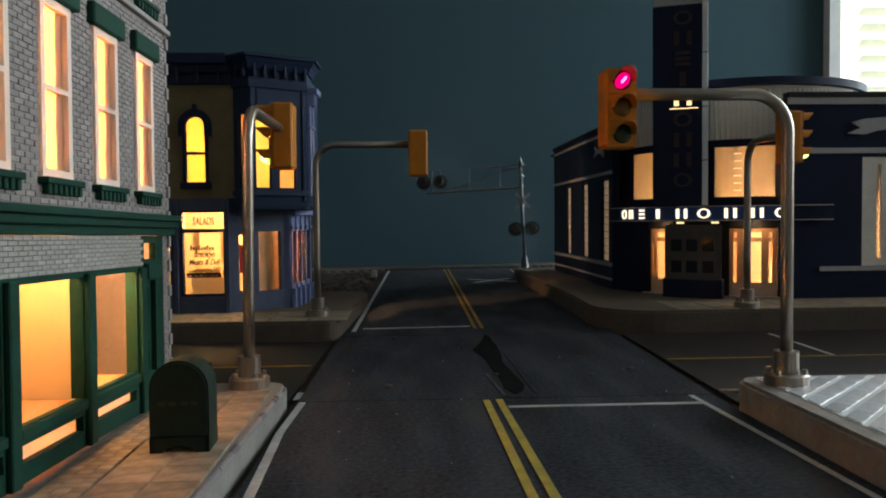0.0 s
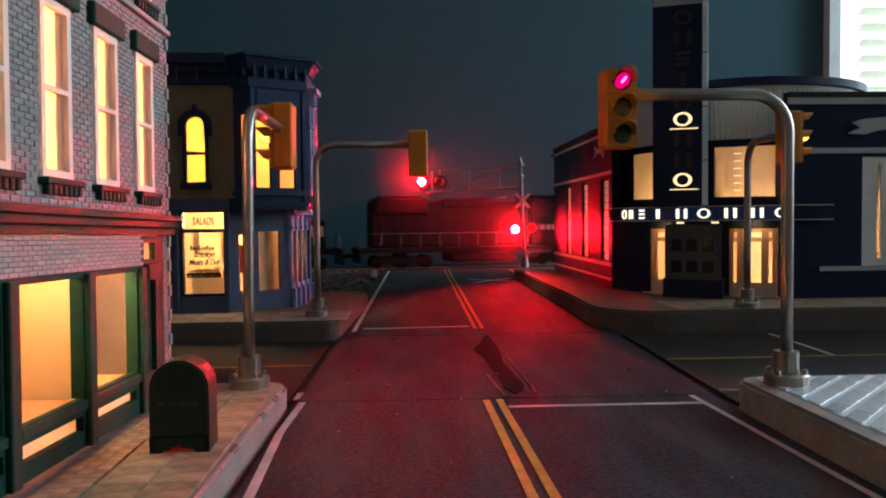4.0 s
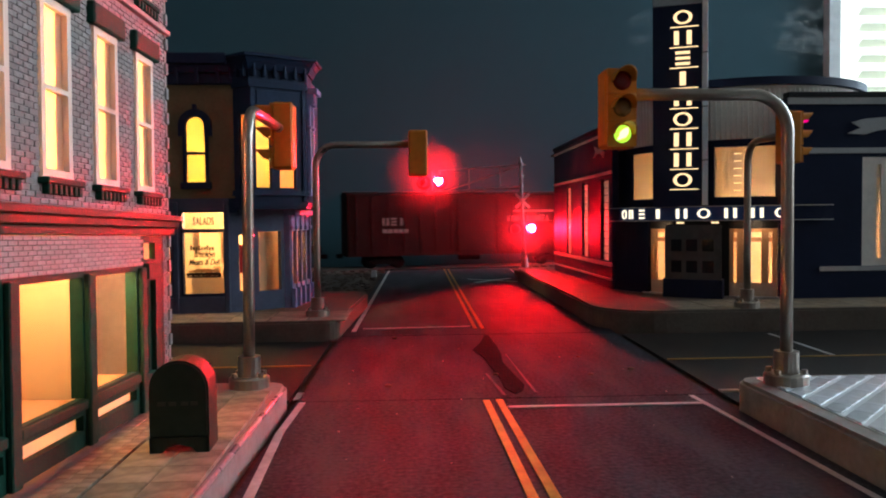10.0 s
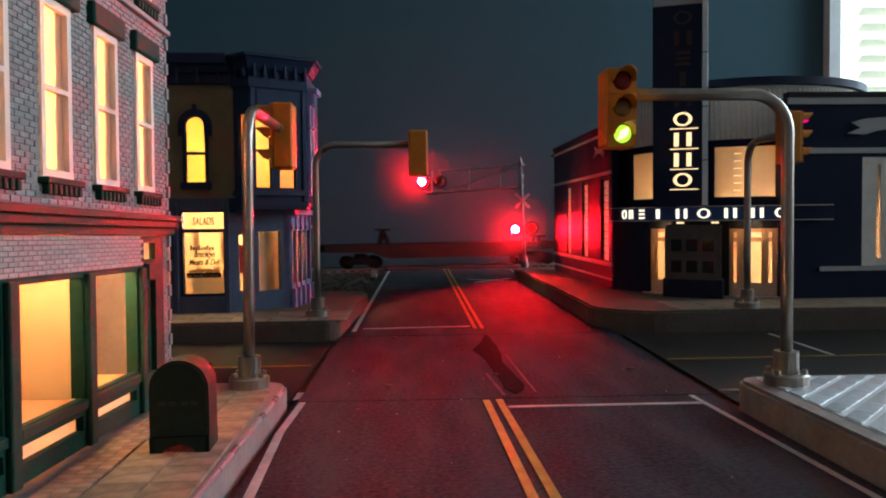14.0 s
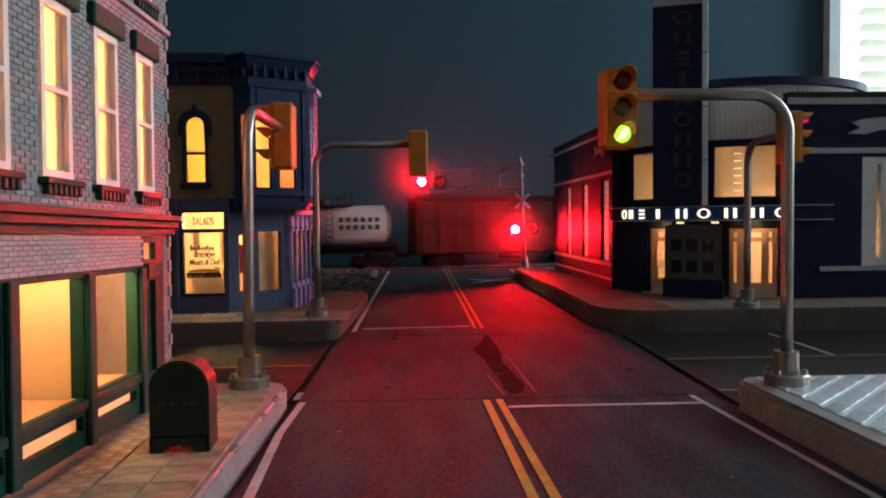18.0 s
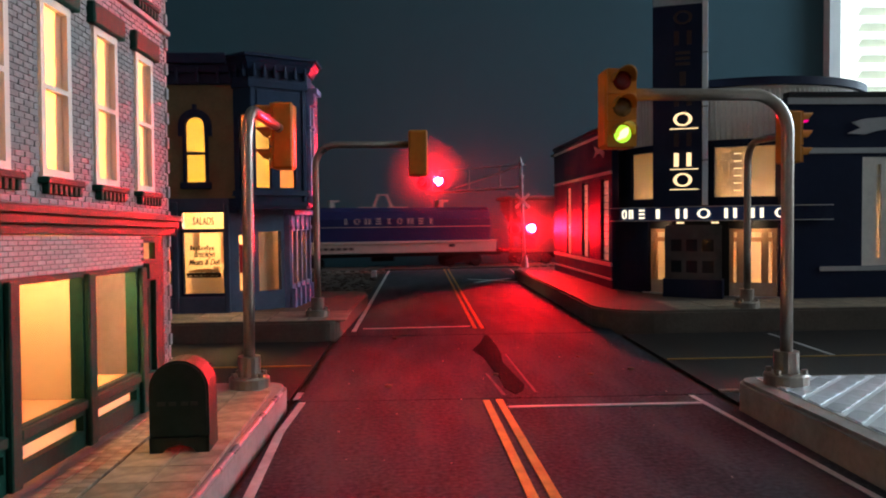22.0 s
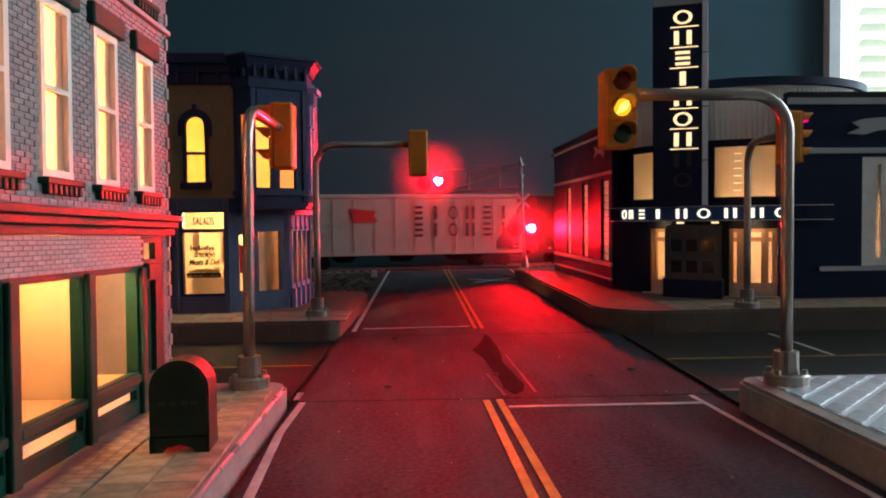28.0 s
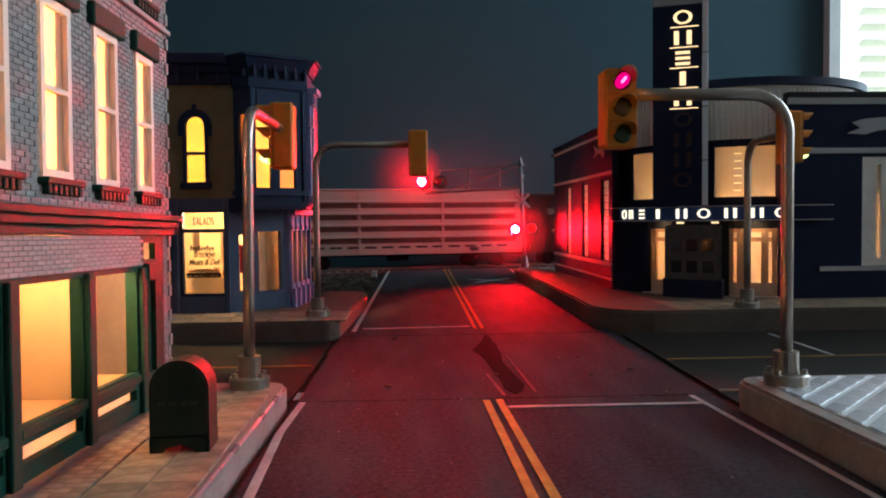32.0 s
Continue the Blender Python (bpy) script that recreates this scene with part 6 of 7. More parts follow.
def locomotive(name, tail, nose, material, label, stripes, headlight):
    t, ln = stock(name, tail, nose, label, "locomotive")
    h = ln / 2
    part("frame", block(-h + 0.3, h - 0.3, -1.5, 1.5, 1.05, 1.4, 0.03), material, t)
    part("fuel_tank", block(-2.6, 2.2, -1.35, 1.35, 0.35, 1.05, 0.12), TRUCK, t)
    hood = part("long_hood", block(-h + 1.3, h - 6.2, -0.95, 0.95, 1.4, 4.55, 0.12), material, t)
    part("radiator", block(-h + 1.5, -h + 5.2, -1.25, 1.25, 3.6, 4.75, 0.12), material, hood)
    part("radiator_cap", block(-h + 1.9, -h + 4.8, -0.9, 0.9, 4.75, 4.92, 0.04), material, hood)
    part("exhaust", block(-0.4, 0.6, -0.35, 0.35, 4.55, 4.8, 0.04), TRUCK, hood)
    part("dynamic_brake", block(-h + 6.2, -h + 9.4, -1.1, 1.1, 4.1, 4.72, 0.1), material, hood)
    for k in range(9):
        part("hood_door", block(-h + 1.8 + 1.05 * k, -h + 2.7 + 1.05 * k, -0.985, -0.95, 1.6, 3.4, 0.01), material, hood)
    cab = part("cab", block(h - 6.2, h - 3.5, -1.5, 1.5, 1.4, 4.75, 0.08), material, t)
    part("cab_roof", block(h - 6.35, h - 3.35, -1.58, 1.58, 4.75, 4.92, 0.06), material, cab)
    for x in (h - 5.9, h - 4.75):
        part("cab_window", block(x, x + 0.85, -1.52, -1.49, 3.3, 4.2), DARKGLASS, cab)
    part("cab_window_frame", holed(bmesh.new(), h - 6.0, h - 3.8, 3.2, 4.3, -1.515, -1.49, [(h - 5.9, h - 5.05, 3.3, 4.2), (h - 4.75, h - 3.9, 3.3, 4.2)]), LETTER_PALE if stripes else material, cab)
    part("short_hood", block(h - 3.5, h - 1.3, -0.95, 0.95, 1.4, 3.3, 0.12), material, t)
    part("pilot", prism(bmesh.new(), [(h - 0.55, 0.35), (h - 0.15, 0.35), (h - 0.3, 1.35), (h - 0.55, 1.35)], -1.4, 1.4), material, t, "plow pilot")
    part("rear_pilot", block(-h + 0.3, -h + 0.5, -1.4, 1.4, 0.4, 1.3), material, t)
    rail = bmesh.new()
    for x in np.arange(-h + 0.5, h - 6, 1.35):
        rod(rail, (x, -1.48, 1.4), (x, -1.48, 2.35), 0.025, n=6)
    rod(rail, (-h + 0.5, -1.48, 2.35), (h - 6.3, -1.48, 2.35), 0.025, n=6)
    for y in (-1.3, 1.3):
        rod(rail, (h - 0.5, y, 1.4), (h - 0.5, y, 2.35), 0.03, n=6)
    rod(rail, (h - 0.5, -1.3, 2.35), (h - 0.5, 1.3, 2.35), 0.03, n=6)
    part("handrail", rail, STEELGREY, t)
    part("horn", rod(bmesh.new(), (h - 8.2, 0, 4.7), (h - 7.5, 0, 4.75), 0.06, 0.16, 8), STEELGREY, t)
    if stripes:
        sb = bmesh.new()
        for k in range(5):
            box(sb, -h + 2.95, -h + 6.25, -1.0, -0.988, 3.06 + 0.155 * k, 3.13 + 0.155 * k)
        part("side_stripes", sb, LETTER_PALE, t, "white side stripes")
        part("emblem", prism(bmesh.new(), [(-h + 6.25, 3.0), (-h + 7.5, 3.0), (-h + 7.75, 3.75), (-h + 6.4, 3.75)], -1.0, -0.988), LETTER_PALE, t, "white emblem shape")
        bars(t, -h + 6.0, 2.62, 2, 1.05, 0.18, 0.12, LETTER_PALE, "small white lettering", -0.99)
        bars(t, -h + 6.0, 2.28, 2, 1.05, 0.18, 0.12, LETTER_PALE, "small white lettering", -0.99)
        part("cab_stripe", block(h - 5.9, h - 3.9, -1.52, -1.5, 2.75, 3.0), LETTER_PALE, cab)
        part("nose_stripe", block(h - 3.3, h - 1.5, -0.97, -0.95, 2.2, 2.9), LETTER_PALE, t)
        part("builder_plate", block(-h + 3.1, -h + 3.6, -1.0, -0.988, 2.4, 2.65), LETTER_PALE, t)
        part("rear_wing", prism(bmesh.new(), [(-h + 1.35, 3.2), (-h + 2.6, 3.7), (-h + 1.5, 3.7)], -1.0, -0.985), LETTER_PALE, t)
    else:
        bars(t, h - 5.9, 2.5, 4, 0.3, 0.35, 0.12, LETTER_PALE, "pale cab lettering", -1.51)
    if headlight:
        aim = Matrix.Translation((h - 1.2, 0.2, 2.9)) @ Matrix.Rotation(radians(38), 4, "Z")
        hs = arc(bmesh.new(), 0.17, 0.2, 0, 360, -0.1, 0.46, 20)
        turned(hs, aim @ Matrix.Rotation(radians(90), 4, "Y"))
        part("headlight_shell", hs, BLACK, t)
        part("headlight", turned(lens_disc(bmesh.new(), 0, 0, 0, 0.13, 0.02, 10), aim @ Matrix.Translation((0.03, 0, 0)) @ Matrix.Rotation(radians(90), 4, "Z")), HEADLIGHT, t, "lit white headlight")
    trucks(t, ln, 3.4, 3, 1.05)
    return t, ln


locomotive("locomotive", -42.6, -23.9, LOCO_A, "dark maroon diesel locomotive with lit headlight", False, True)
locomotive("locomotive", -61.1, -43.0, LOCO_B, "black diesel locomotive with white side stripes", True, False)

# coal hopper
t, ln = stock("coal_hopper", -78.6, -62.4, "black open hopper heaped with coal", "hopper car")
b = bmesh.new()
prism(b, [(-ln / 2, 2.4), (-ln / 2, 4.1), (ln / 2, 4.1), (ln / 2, 2.4), (ln / 2 - 2.2, 1.0), (-ln / 2 + 2.2, 1.0)], -1.5, 1.5)
part("body", b, CAR_BLACK, t)
for s in (-1, 1):
    rib = unit_mesh("rib", 0.1, 0.08, 2.2, CAR_BLACK, 0.01)
    pieces("rib", rib, [(-ln / 2 + 0.5 + (ln - 1) * k / 12, s * 1.55, 3.0) for k in range(13)], t)
part("top_chord", block(-ln / 2 - 0.05, ln / 2 + 0.05, -1.6, 1.6, 4.02, 4.14), CAR_BLACK, t)
nx, ny = 36, 8
coal = bmesh.new()
g = [[coal.verts.new((-ln / 2 + 0.3 + (ln - 0.6) * i / nx, -1.45 + 2.9 * j / ny, 4.1 + max(0, 0.75 * abs(math.sin(2 * math.pi * i / nx)) ** 0.8 * math.sin(math.pi * j / ny) + 0.1 * noise.noise((i * 0.8, j * 0.9, 2))))) for j in range(ny + 1)] for i in range(nx + 1)]
for i in range(nx):
    for j in range(ny):
        coal.faces.new((g[i][j], g[i + 1][j], g[i + 1][j + 1], g[i][j + 1]))
part("coal_load", coal, COAL, t, "heaped black coal")
bars(t, -5.2, 3.1, 6, 0.26, 0.3, 0.58, LETTER_PALE, "pale spaced lettering", -1.6)
bars(t, 0.6, 3.1, 6, 0.26, 0.3, 0.58, LETTER_PALE, "pale spaced lettering", -1.6)
underframe(t, ln)
trucks(t, ln, 1.6)

t, ln = boxcar("boxcar", -97.0, -79.5, CAR_BROWN, "red-brown boxcar with white lettering", 5.08)
bars(t, -6.4, 2.9, 3, 0.42, 0.5, 0.12, LETTER_PALE, "white initials")
bars(t, -6.4, 2.4, 5, 0.3, 0.25, 0.06, LETTER_PALE, "small white lettering")
bars(t, 2.3, 3.1, 13, 0.28, 0.42, 0.08, LETTER_PALE, "white slogan lettering", skip=(3, 9))
bars(t, 2.8, 3.75, 1, 3.0, 0.14, 0.1, LETTER_PALE, "thin white line")


def flatcar(tail, nose, label, posts):
    t, ln = stock("flat_car", tail, nose, label, "flat car")
    b = bmesh.new()
    prism(b, [(-ln / 2, 1.15), (-ln / 2, 1.6), (ln / 2, 1.6), (ln / 2, 1.15), (ln / 2 - 3.4, 1.1), (ln / 2 - 4.4, 0.7), (-ln / 2 + 4.4, 0.7), (-ln / 2 + 3.4, 1.1)], -1.45, 1.45)
    part("deck", b, CAR_DBROWN, t)
    pk = unit_mesh("deck_board", 0.3, 2.9, 0.06, CAR_DBROWN)
    pieces("deck_board", pk, [(-ln / 2 + 0.3 + 0.36 * k, 0, 1.63) for k in range(int(ln / 0.36) - 1)], t)
    for x, h, lean in posts:
        b = bmesh.new()
        rod(b, (x, -0.5, 1.65), (x + lean, -0.5, 1.65 + h), 0.09, n=8)
        rod(b, (x, 0.5, 1.65), (x + lean, 0.5, 1.65 + h), 0.09, n=8)
        box(b, x + lean - 0.4, x + lean + 0.4, -0.6, 0.6, 1.6 + h, 1.72 + h)
        part("trailer_hitch", b, TRUCK, t, "folding trailer hitch")
    trucks(t, ln)
    return t


flatcar(-115.1, -98.7, "empty dark flat car with hitch posts", [(-6.2, 0.9, 0.0), (-4.9, 0.75, 0.45), (ln / 2 - 2.0, 0.9, -0.15)])
flatcar(-134.5, -116.9, "empty dark flat car with hitch posts", [(-4.3, 0.95, -0.4), (-4.9, 0.95, 0.25), (6.5, 0.35, 0.2)])

# short wagon in bands of orange, white and dark
t, ln = stock("banded_boxcar", -149.3, -135.7, "boxcar in bands of black, cream and orange", "boxcar")
part("body", block(-ln / 2, ln / 2, -1.5, 1.5, 1.0, 2.2, 0.02), LOCO_B, t)
part("cream_band", block(-ln / 2, ln / 2, -1.5, 1.5, 2.2, 3.95, 0.02), CAR_WHITE, t, "cream middle band")
part("orange_panel", block(ln / 2 - 6.5, ln / 2 - 2.5, -1.53, -1.5, 2.2, 3.9), CAR_ORANGE, t, "orange side panel")
part("upper_band", block(-ln / 2, ln / 2, -1.52, 1.52, 3.95, 4.85, 0.03), LOCO_B, t, "black upper band")
part("roof", block(-ln / 2 - 0.05, ln / 2 + 0.05, -1.56, 1.56, 4.85, 5.0, 0.04), CAR_BROWN, t)
part("upper_panel", block(-ln / 2 + 0.7, -ln / 2 + 3.6, -1.54, -1.52, 4.2, 4.62), LETTER_PALE, t, "pale lettered panel")
bars(t, -ln / 2 + 1.0, 2.9, 7, 0.3, 0.4, 0.12, LETTER_DARK, "dark lettering", -1.505)
ladder(t, -ln / 2 + 0.35, 1.1, 4.8, LOCO_B, -1.56)
ladder(t, ln / 2 - 0.35, 1.1, 4.8, LOCO_B, -1.56)
underframe(t, ln)
trucks(t, ln, 2.2)

# covered gondola with a dark middle stripe
t, ln = stock("covered_gondola", -164.3, -150.2, "rust-brown covered gondola with a dark side stripe", "gondola")
part("body", block(-ln / 2, ln / 2, -1.5, 1.5, 1.0, 4.5, 0.02), CAR_RUST, t)
part("cover", block(-ln / 2 - 0.05, ln / 2 + 0.05, -1.56, 1.56, 4.5, 4.9, 0.08), CAR_BROWN, t, "brown cover")
part("stripe", block(-ln / 2, ln / 2, -1.53, -1.5, 2.75, 3.35), CAR_DBROWN, t, "dark side stripe")
rib = unit_mesh("rib", 0.1, 0.07, 3.3, CAR_RUST, 0.01)
pieces("rib", rib, [(-ln / 2 + 0.4 + (ln - 0.8) * k / 11, -1.55, 2.75) for k in range(12)], t)
underframe(t, ln)
trucks(t, ln, 2.2)

# tank car
t, ln = stock("tank_car", -175.6, -165.4, "white tank car with dark platform and red flag mark", "tank car")
b = bmesh.new()
rod(b, (-ln / 2 + 0.9, 0, 2.95), (ln / 2 - 0.9, 0, 2.95), 1.32, n=28)
rod(b, (ln / 2 - 0.9, 0, 2.95), (ln / 2 - 0.55, 0, 2.95), 1.32, 0.85, 28)
rod(b, (-ln / 2 + 0.9, 0, 2.95), (-ln / 2 + 0.55, 0, 2.95), 1.32, 0.85, 28)
part("tank", smooth(b), CAR_WHITE, t, "white round tank")
part("dome", rod(bmesh.new(), (0, 0, 4.1), (0, 0, 4.65), 0.55, n=16), BLACK, t)
part("platform", block(-2.0, 1.9, -1.35, 1.35, 4.2, 4.32, 0.02), BLACK, t, "dark walkway")
pr = bmesh.new()
for x in (-1.95, -1.3, -0.6, 0.9, 1.4, 1.85):
    rod(pr, (x, -1.3, 4.3), (x, -1.3, 5.15 - 0.15 * (abs(x) < 1)), 0.05, n=6)
rod(pr, (-1.95, -1.3, 4.75), (1.85, -1.3, 4.75), 0.04, n=6)
part("platform_rail", pr, BLACK, t)
ladder(t, 0.35, 1.3, 4.3, TRUCK, -1.4)
part("flag_mark", prism(bmesh.new(), [(-3.1, 3.25), (-1.7, 3.25), (-1.5, 2.75), (-2.8, 2.75)], -1.36, -1.25), FLAG_RED, t, "red flag mark")
bars(t, 1.0, 3.15, 6, 0.26, 0.32, 0.22, LETTER_DARK, "dark lettering", -1.335)
bars(t, 1.0, 2.65, 6, 0.26, 0.32, 0.22, LETTER_DARK, "dark lettering", -1.335)
part("underframe", block(-ln / 2, ln / 2, -0.9, 0.9, 1.05, 1.5, 0.03), TRUCK, t)
part("side_sill", block(-ln / 2 + 0.3, ln / 2 - 0.3, -1.35, 1.35, 1.45, 1.72, 0.03), TRUCK, t)
trucks(t, ln, 1.7)


def hopper(name, tail, nose, material, label, top=4.97):
    t, ln = stock(name, tail, nose, label, "covered hopper")
    b = bmesh.new()
    prism(b, [(-ln / 2 + 0.4, top - 0.3), (-ln / 2 + 0.4, 3.9), (-ln / 2 + 2.0, 1.75), (-ln / 2 + 2.0, 1.05), (ln / 2 - 2.0, 1.05), (ln / 2 - 2.0, 1.75), (ln / 2 - 0.4, 3.9), (ln / 2 - 0.4, top - 0.3)], -1.55, 1.55)
    part("body", b, material, t)
    part("roof", block(-ln / 2 + 0.1, ln / 2 - 0.1, -1.6, 1.6, top - 0.3, top, 0.08), material, t)
    rib = unit_mesh("rib", 0.08, 0.04, top - 1.45, material, 0.01)
    pieces("rib", rib, [(-ln / 2 + 2.2 + (ln - 4.4) * k / 9, -1.58, (top + 0.85) / 2) for k in range(10)], t)
    part("side_sill", block(-ln / 2, ln / 2, -1.6, -1.45, 0.92, 1.14), material, t)
    part("side_sill", block(-ln / 2, ln / 2, 1.45, 1.6, 0.92, 1.14), material, t)
    for s in (-1, 1):
        part("end_post", block(s * (ln / 2 - 0.08), s * (ln / 2 - 0.24), -1.58, -1.44, 1.0, top - 0.25), material, t)
        ladder(t, s * (ln / 2 - 0.5), 1.2, 3.0, material)
    part("roof_walk", block(-ln / 2 + 0.3, ln / 2 - 0.3, -0.35, 0.35, top + 0.02, top + 0.08), STEELGREY, t)
    for k in range(3):
        part("outlet_gate", prism(bmesh.new(), [(-5 + 4 * k, 1.05), (-3 + 4 * k, 1.05), (-3.6 + 4 * k, 0.45), (-4.4 + 4 * k, 0.45)], -1.0, 1.0), TRUCK, t)
    underframe(t, ln)
    trucks(t, ln, 2.1)
    return t, ln


t, ln = hopper("covered_hopper", -193.7, -176.9, CAR_GREY, "weathered grey-brown covered hopper", 4.85)
bars(t, 0.2, 3.0, 3, 0.55, 0.7, 0.3, LETTER_DARK, "dark initials")

# coil car
t, ln = stock("coil_car", -210.0, -194.7, "coil car with blue covers and a white frame", "coil car")
part("frame", block(-ln / 2, ln / 2, -1.55, 1.55, 1.05, 1.75, 0.03), CAR_WHITE, t, "cream side frame")
part("frame_flange", block(-ln / 2, ln / 2, -1.66, 1.66, 1.68, 1.85, 0.02), CAR_WHITE, t)
cov = [(-1.5, 1.85), (-1.5, 3.3), (-1.2, 3.85), (-0.7, 4.1), (0.7, 4.1), (1.2, 3.85), (1.5, 3.3), (1.5, 1.85)]
b = turned(prism(bmesh.new(), cov, -ln / 2 + 0.4, ln / 2 - 0.4), Matrix.Rotation(radians(90), 4, "Z"))
part("cover", b, CAR_BLUE, t, "blue coil cover")
part("cover_line", block(-ln / 2 + 0.4, ln / 2 - 0.4, -1.53, -1.5, 2.78, 2.82), LETTER_PALE, t)
for x in (-ln / 2 + 4.2, ln / 2 - 3.6):
    part("lift_bracket", prism(bmesh.new(), [(x - 0.2, 4.1), (x + 0.1, 4.1), (x + 0.1, 4.5), (x + 0.45, 4.5), (x + 0.45, 4.62), (x - 0.2, 4.62)], -0.6, 0.6), LETTER_PALE, t, "white lift bracket")
b = bmesh.new()
for s in (-1, 1):
    prism(b, [(s * 0.55, 4.1), (s * 0.75, 4.1), (s * 0.35, 5.0), (s * 0.2, 5.0)], -0.1, 0.1)
    box(b, s * 0.4, s * 1.7, -0.15, 0.15, 4.05, 4.18)
box(b, -0.4, 0.4, -0.1, 0.1, 4.95, 5.05)
part("stacking_bracket", b, LETTER_PALE, t, "white stacking bracket")
bars(t, -2.9, 2.98, 9, 0.36, 0.4, 0.36, LETTER_PALE, "pale spaced lettering", -1.505)
part("round_mark", turned(rod(bmesh.new(), (0, 0, 0), (0, 0, 0.02), 0.6, n=24), Matrix.Translation((-ln / 2 + 2.4, -1.5, 2.9)) @ Matrix.Rotation(radians(90), 4, "X")), CAR_BROWN, t, "dull round mark")
bars(t, -ln / 2 + 3.0, 1.3, 6, 0.3, 0.16, 0.12, LETTER_DARK, "small dark lettering", -1.56)
part("frame_hole", block(ln / 2 - 3.4, ln / 2 - 3.0, -1.57, -1.55, 1.4, 1.6), BLACK, t)
underframe(t, ln, 0.8, 1.05)
trucks(t, ln, 2.2)

for tail, nose in ((-227.8, -211.0), (-245.4, -228.8)):
    t, ln = boxcar("boxcar", tail, nose, CAR_GREEN, "dark green boxcar with large white mark and lettering", 4.9, 18)
    x = ln / 2 - 4.1
    part("large_mark", prism(bmesh.new(), [(x - 0.1, 4.2), (x + 2.3, 4.2), (x + 2.65, 3.95), (x + 2.6, 3.35), (x + 2.3, 3.05), (x + 2.5, 2.8), (x + 2.4, 1.95), (x + 2.1, 1.72), (x - 0.75, 1.72), (x - 0.5, 2.5), (x + 0.25, 3.05), (x + 1.05, 2.55), (x + 1.85, 3.2), (x + 1.3, 3.25), (x + 1.0, 2.95), (x + 0.3, 3.3), (x - 0.4, 3.35)], -1.72, -1.62), LETTER_PALE, t, "large white emblem shape")
    bars(t, -ln / 2 + 1.3, 3.95, 10, 0.3, 0.42, 0.36, LETTER_PALE, "white spaced lettering")
    bars(t, -ln / 2 + 1.3, 3.3, 8, 0.3, 0.4, 0.36, LETTER_PALE, "white spaced lettering")
    bars(t, -ln / 2 + 3.4, 2.65, 3, 0.3, 0.25, 0.1, LETTER_PALE, "small white lettering")
    bars(t, -ln / 2 + 2.9, 2.3, 5, 0.35, 0.12, 0.06, LETTER_PALE, "small white lettering")
    bars(t, -ln / 2 + 0.8, 1.12, 8, 0.22, 0.1, 1.7, LETTER_PALE, "small white stencils")

t, ln = hopper("covered_hopper", -263.5, -246.7, CAR_WHITE, "cream-white covered hopper with dark lettering and red flag", 4.97)
bars(t, 0.55, 3.27, 6, 0.66, 0.92, 0.55, LETTER_DARK, "dark lettering row", -1.63)
bars(t, 0.55, 2.12, 6, 0.66, 0.92, 0.55, LETTER_DARK, "dark lettering row", -1.63)
part("flag_mark", prism(bmesh.new(), [(-3.7, 4.05), (-1.95, 3.85), (-2.15, 3.55), (-1.85, 3.15), (-3.45, 3.1)], -1.66, -1.62), FLAG_RED, t, "red pennant mark")
bars(t, -6.0, 2.75, 5, 0.25, 0.22, 0.1, LETTER_PALE, "faded lettering", -1.63)
bars(t, -6.0, 2.2, 3, 0.25, 0.22, 0.1, LETTER_PALE, "faded lettering", -1.63)

t, ln = boxcar("boxcar", -282.0, -264.5, CAR_DBROWN, "dark brown boxcar with faded lettering", 5.0, 18)
bars(t, -ln / 2 + 1.3, 3.55, 12, 0.3, 0.42, 0.09, LETTER_PALE, "faded pale lettering", skip=(6,))
bars(t, -ln / 2 + 2.0, 2.75, 2, 0.3, 0.28, 0.12, LETTER_PALE, "faded pale lettering")
bars(t, -ln / 2 + 1.7, 2.3, 4, 0.26, 0.25, 0.08, LETTER_PALE, "faded pale lettering")
bars(t, -ln / 2 + 4.4, 2.5, 1, 2.4, 0.12, 0.1, LETTER_PALE, "pale line")
part("placard", block(-ln / 2 + 5.6, -ln / 2 + 6.3, -1.69, -1.67, 1.85, 2.15), LETTER_PALE, t, "pale placard")
bars(t, ln / 2 - 3.6, 3.4, 2, 0.4, 0.5, 0.1, LETTER_PALE, "faded emblem")

# long ribbed white car
t, ln = stock("ribbed_car", -300.0, -282.7, "long cream-white freight car with horizontal ribs", "freight car")
part("body", block(-ln / 2, ln / 2, -1.5, 1.5, 0.95, 5.2, 0.03), CAR_WHITE, t)
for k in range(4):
    # no recess is cut: its shade is put into a grey-brown strip on the body
    part("recess_shade", block(-ln / 2 + 0.5, ln / 2 - 0.5, -1.51, -1.49, 4.06 - 0.78 * k, 4.4 - 0.78 * k), CAR_GREY, t, "grey-brown strip coloured as the shade of a recess row")
    part("side_rib", block(-ln / 2 + 0.2, ln / 2 - 0.2, -1.68, -1.5, 4.4 - 0.78 * k, 4.58 - 0.78 * k, 0.03), CAR_WHITE, t)
vr = unit_mesh("post", 0.14, 0.1, 4.1, CAR_WHITE, 0.01)
pieces("post", vr, [(-ln / 2 + 0.1 + (ln - 0.2) * k / 3, -1.53, 3.05) for k in range(4)], t)
sl = unit_mesh("slot", 0.8, 0.03, 0.13, BLACK)
pieces("slot", sl, [(-ln / 2 + 0.8 + 1.15 * k, -1.51, 1.45) for k in range(14)], t)
part("roof", block(-ln / 2 - 0.05, ln / 2 + 0.05, -1.6, 1.6, 5.2, 5.34, 0.04), CAR_WHITE, t)
part("vent_box", block(ln / 2 - 3.9, ln / 2 - 3.3, -1.62, -1.5, 1.12, 1.36), BLACK, t)
ladder(t, ln / 2 - 0.35, 1.1, 5.1, CAR_WHITE, -1.6)
underframe(t, ln)
trucks(t, ln, 2.6)


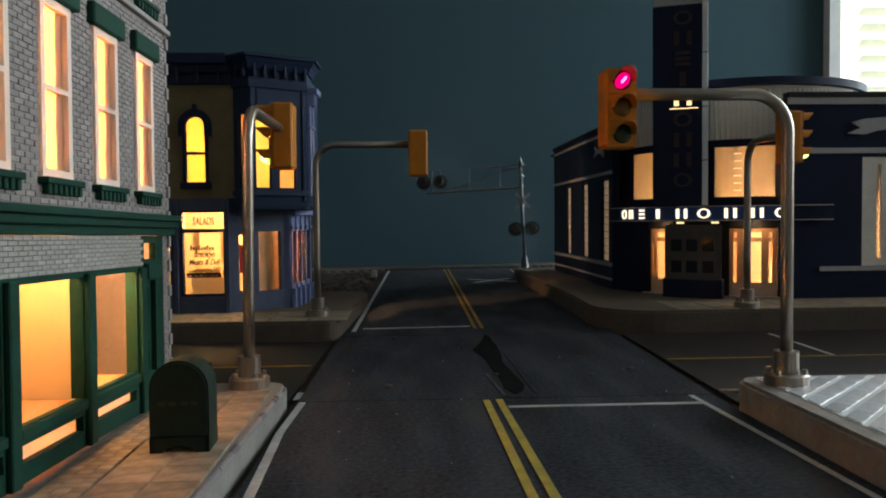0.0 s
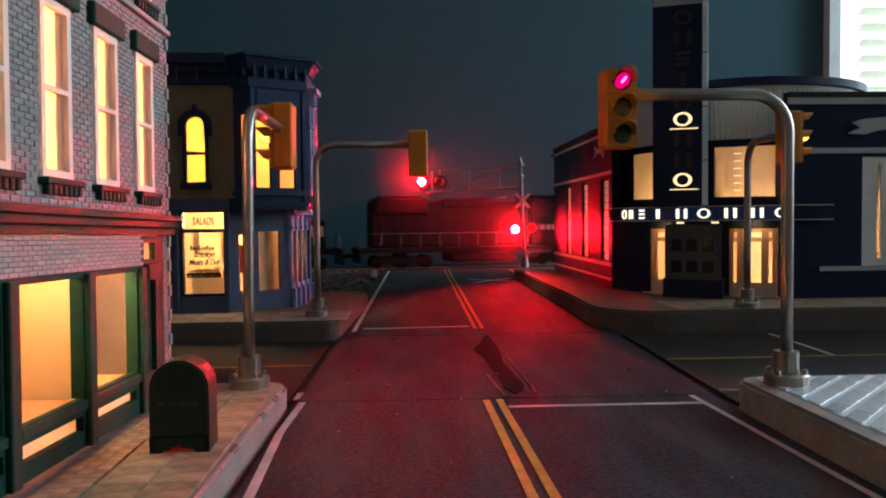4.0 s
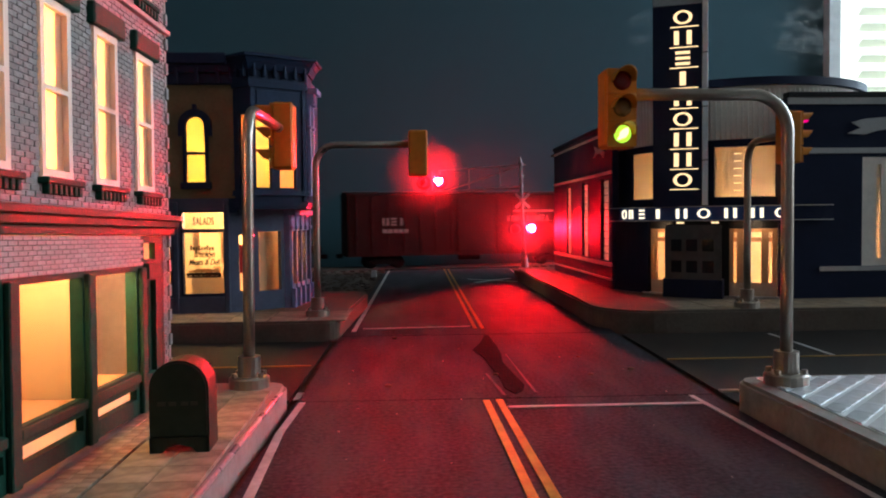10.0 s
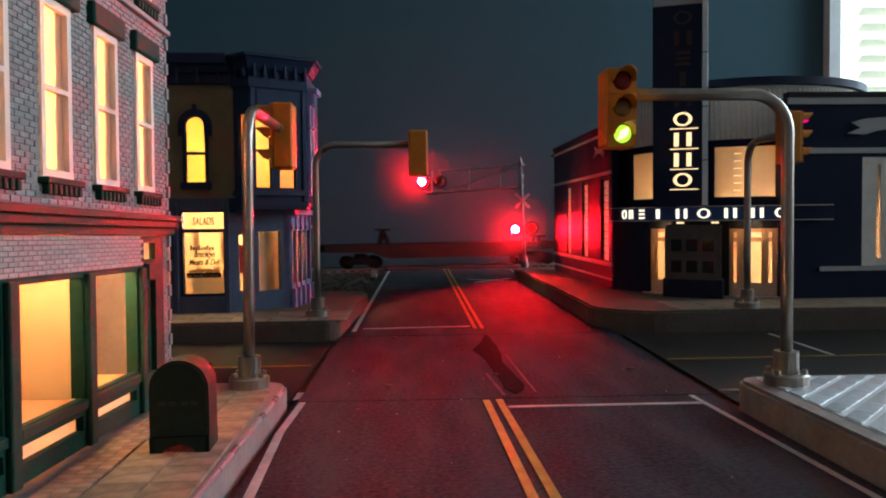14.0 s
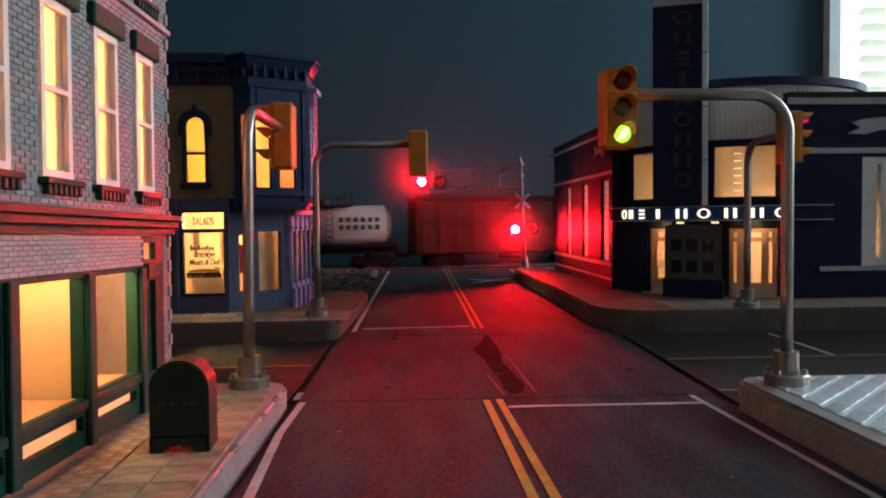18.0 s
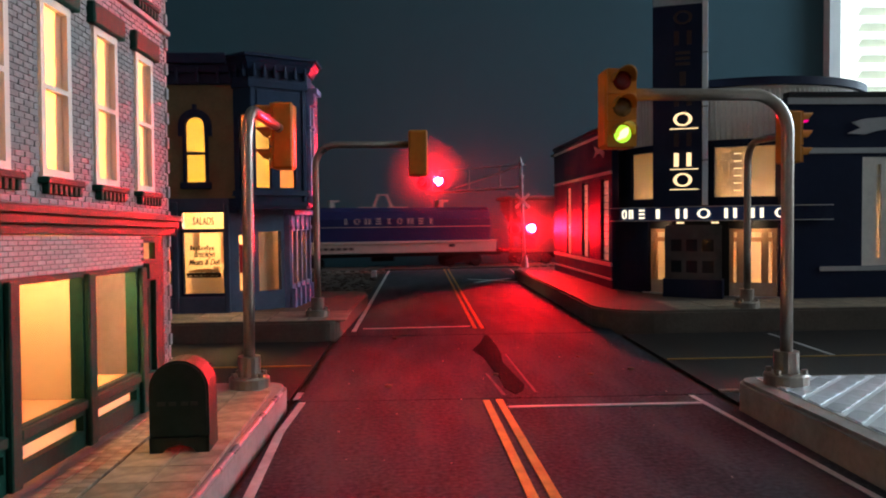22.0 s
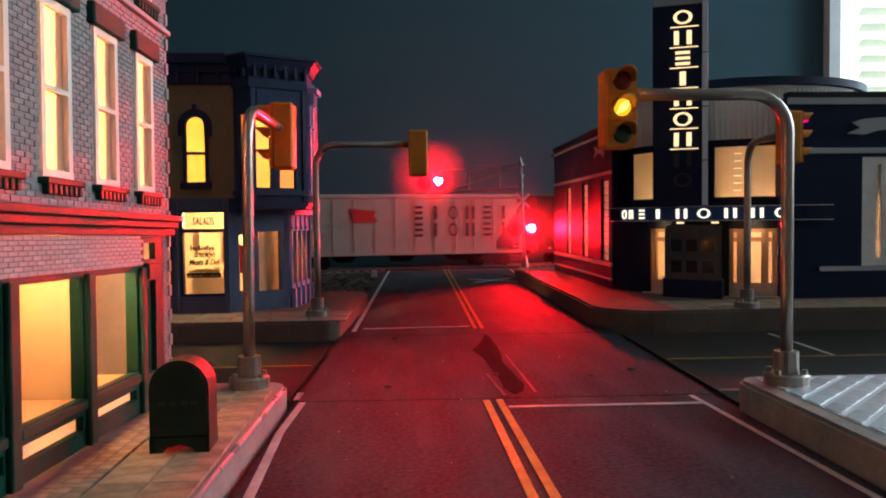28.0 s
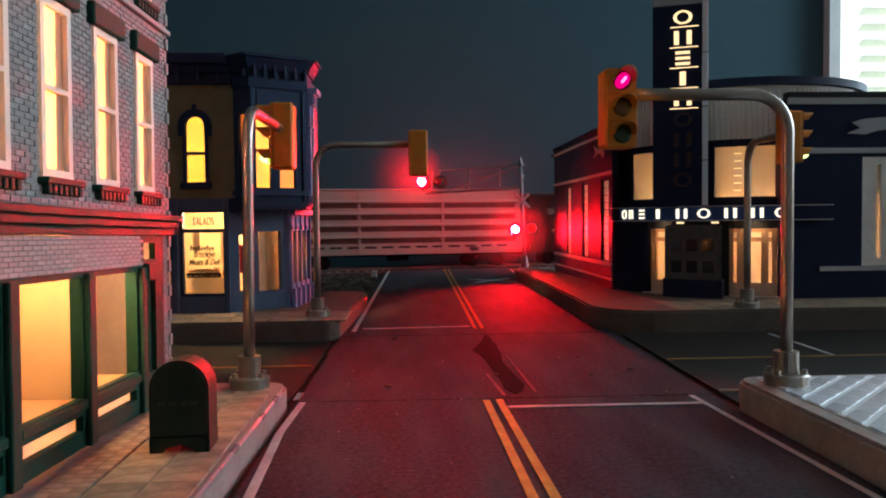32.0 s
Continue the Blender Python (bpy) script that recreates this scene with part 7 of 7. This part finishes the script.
# ---- thin smoke left behind by the engines, rising past the bus station ----
for k, (x0, x1, x2, start, rise) in enumerate(((18.6, 20.6, 25.8, 5.2, 2.2), (19.4, 21.4, 26.2, 5.7, 2.4), (18.8, 22.2, 25.6, 6.2, 2.2), (17.2, 15.6, 15.2, 6.0, 2.2), (20.2, 23.0, 25.4, 6.9, 2.3))):
    bm = bmesh.new()
    nn = 14
    grid = [[bm.verts.new((2.4 * (2 * i / nn - 1), 0.5 * math.sin(3.1 * i / nn + k) + 0.35 * math.cos(5 * j / nn + 2 * k), 2.4 * (2 * j / nn - 1))) for j in range(nn + 1)] for i in range(nn + 1)]
    for i in range(nn):
        for j in range(nn):
            bm.faces.new((grid[i][j], grid[i + 1][j], grid[i + 1][j + 1], grid[i][j + 1]))
    puff = solid("smoke_wisp", smooth(bm), SMOKE, "thin pale wisp of drifting engine smoke", "smoke", "stuff")
    y = 45.0 + 0.5 * k
    rows = [(0, sm(x0, y, 3.4, ry=-20)), (start, sm(x0, y, 3.5, ry=-20)), (start + rise, sm(x1, y, 12.9 + 0.4 * k, ry=10)), (start + rise + 1.6, sm((x1 + x2) / 2, y, 14.0 + 0.3 * k, ry=45)),
            (start + rise + 3.0, sm(x2, y, 15.6 + 0.3 * k, ry=70)), (start + rise + 5.0, sm(x2 + 1.5, y, 25.0, ry=100)), (32, sm(x2 + 1.5, y, 26.0, ry=110))]
    MOVES.append((puff, rows))


# ---- movement ----
def car_rows(s0):
    rows = []
    for k in range(65):
        tt = 0.5 * k
        x, y, h = along(s0 + SPEED * tt)
        rows.append((tt, sm(x, y, RAIL_Z - 0.03, rz=h)))
    return rows


def motions():
    for ob, s0 in CARS:
        walk(ob, car_rows(s0))
    for ob, rows in MOVES:
        walk(ob, rows)
    step = radians(80) * 0.43 / SPEED
    for ob, base, mid in WHEELS:
        a, b = max(0.0, mid - 1.9), min(32.0, mid + 1.9)
        rows = [(0, base)]
        if a < b:
            n = int((b - a) / step)
            if a > 0:
                rows.append((a, base))
            for k in range(1, n + 1):
                rows.append((a + k * step, base @ Matrix.Rotation(radians(80) * k, 4, "Y")))
        rows.append((32, rows[-1][1]))
        walk(ob, rows)


motions()
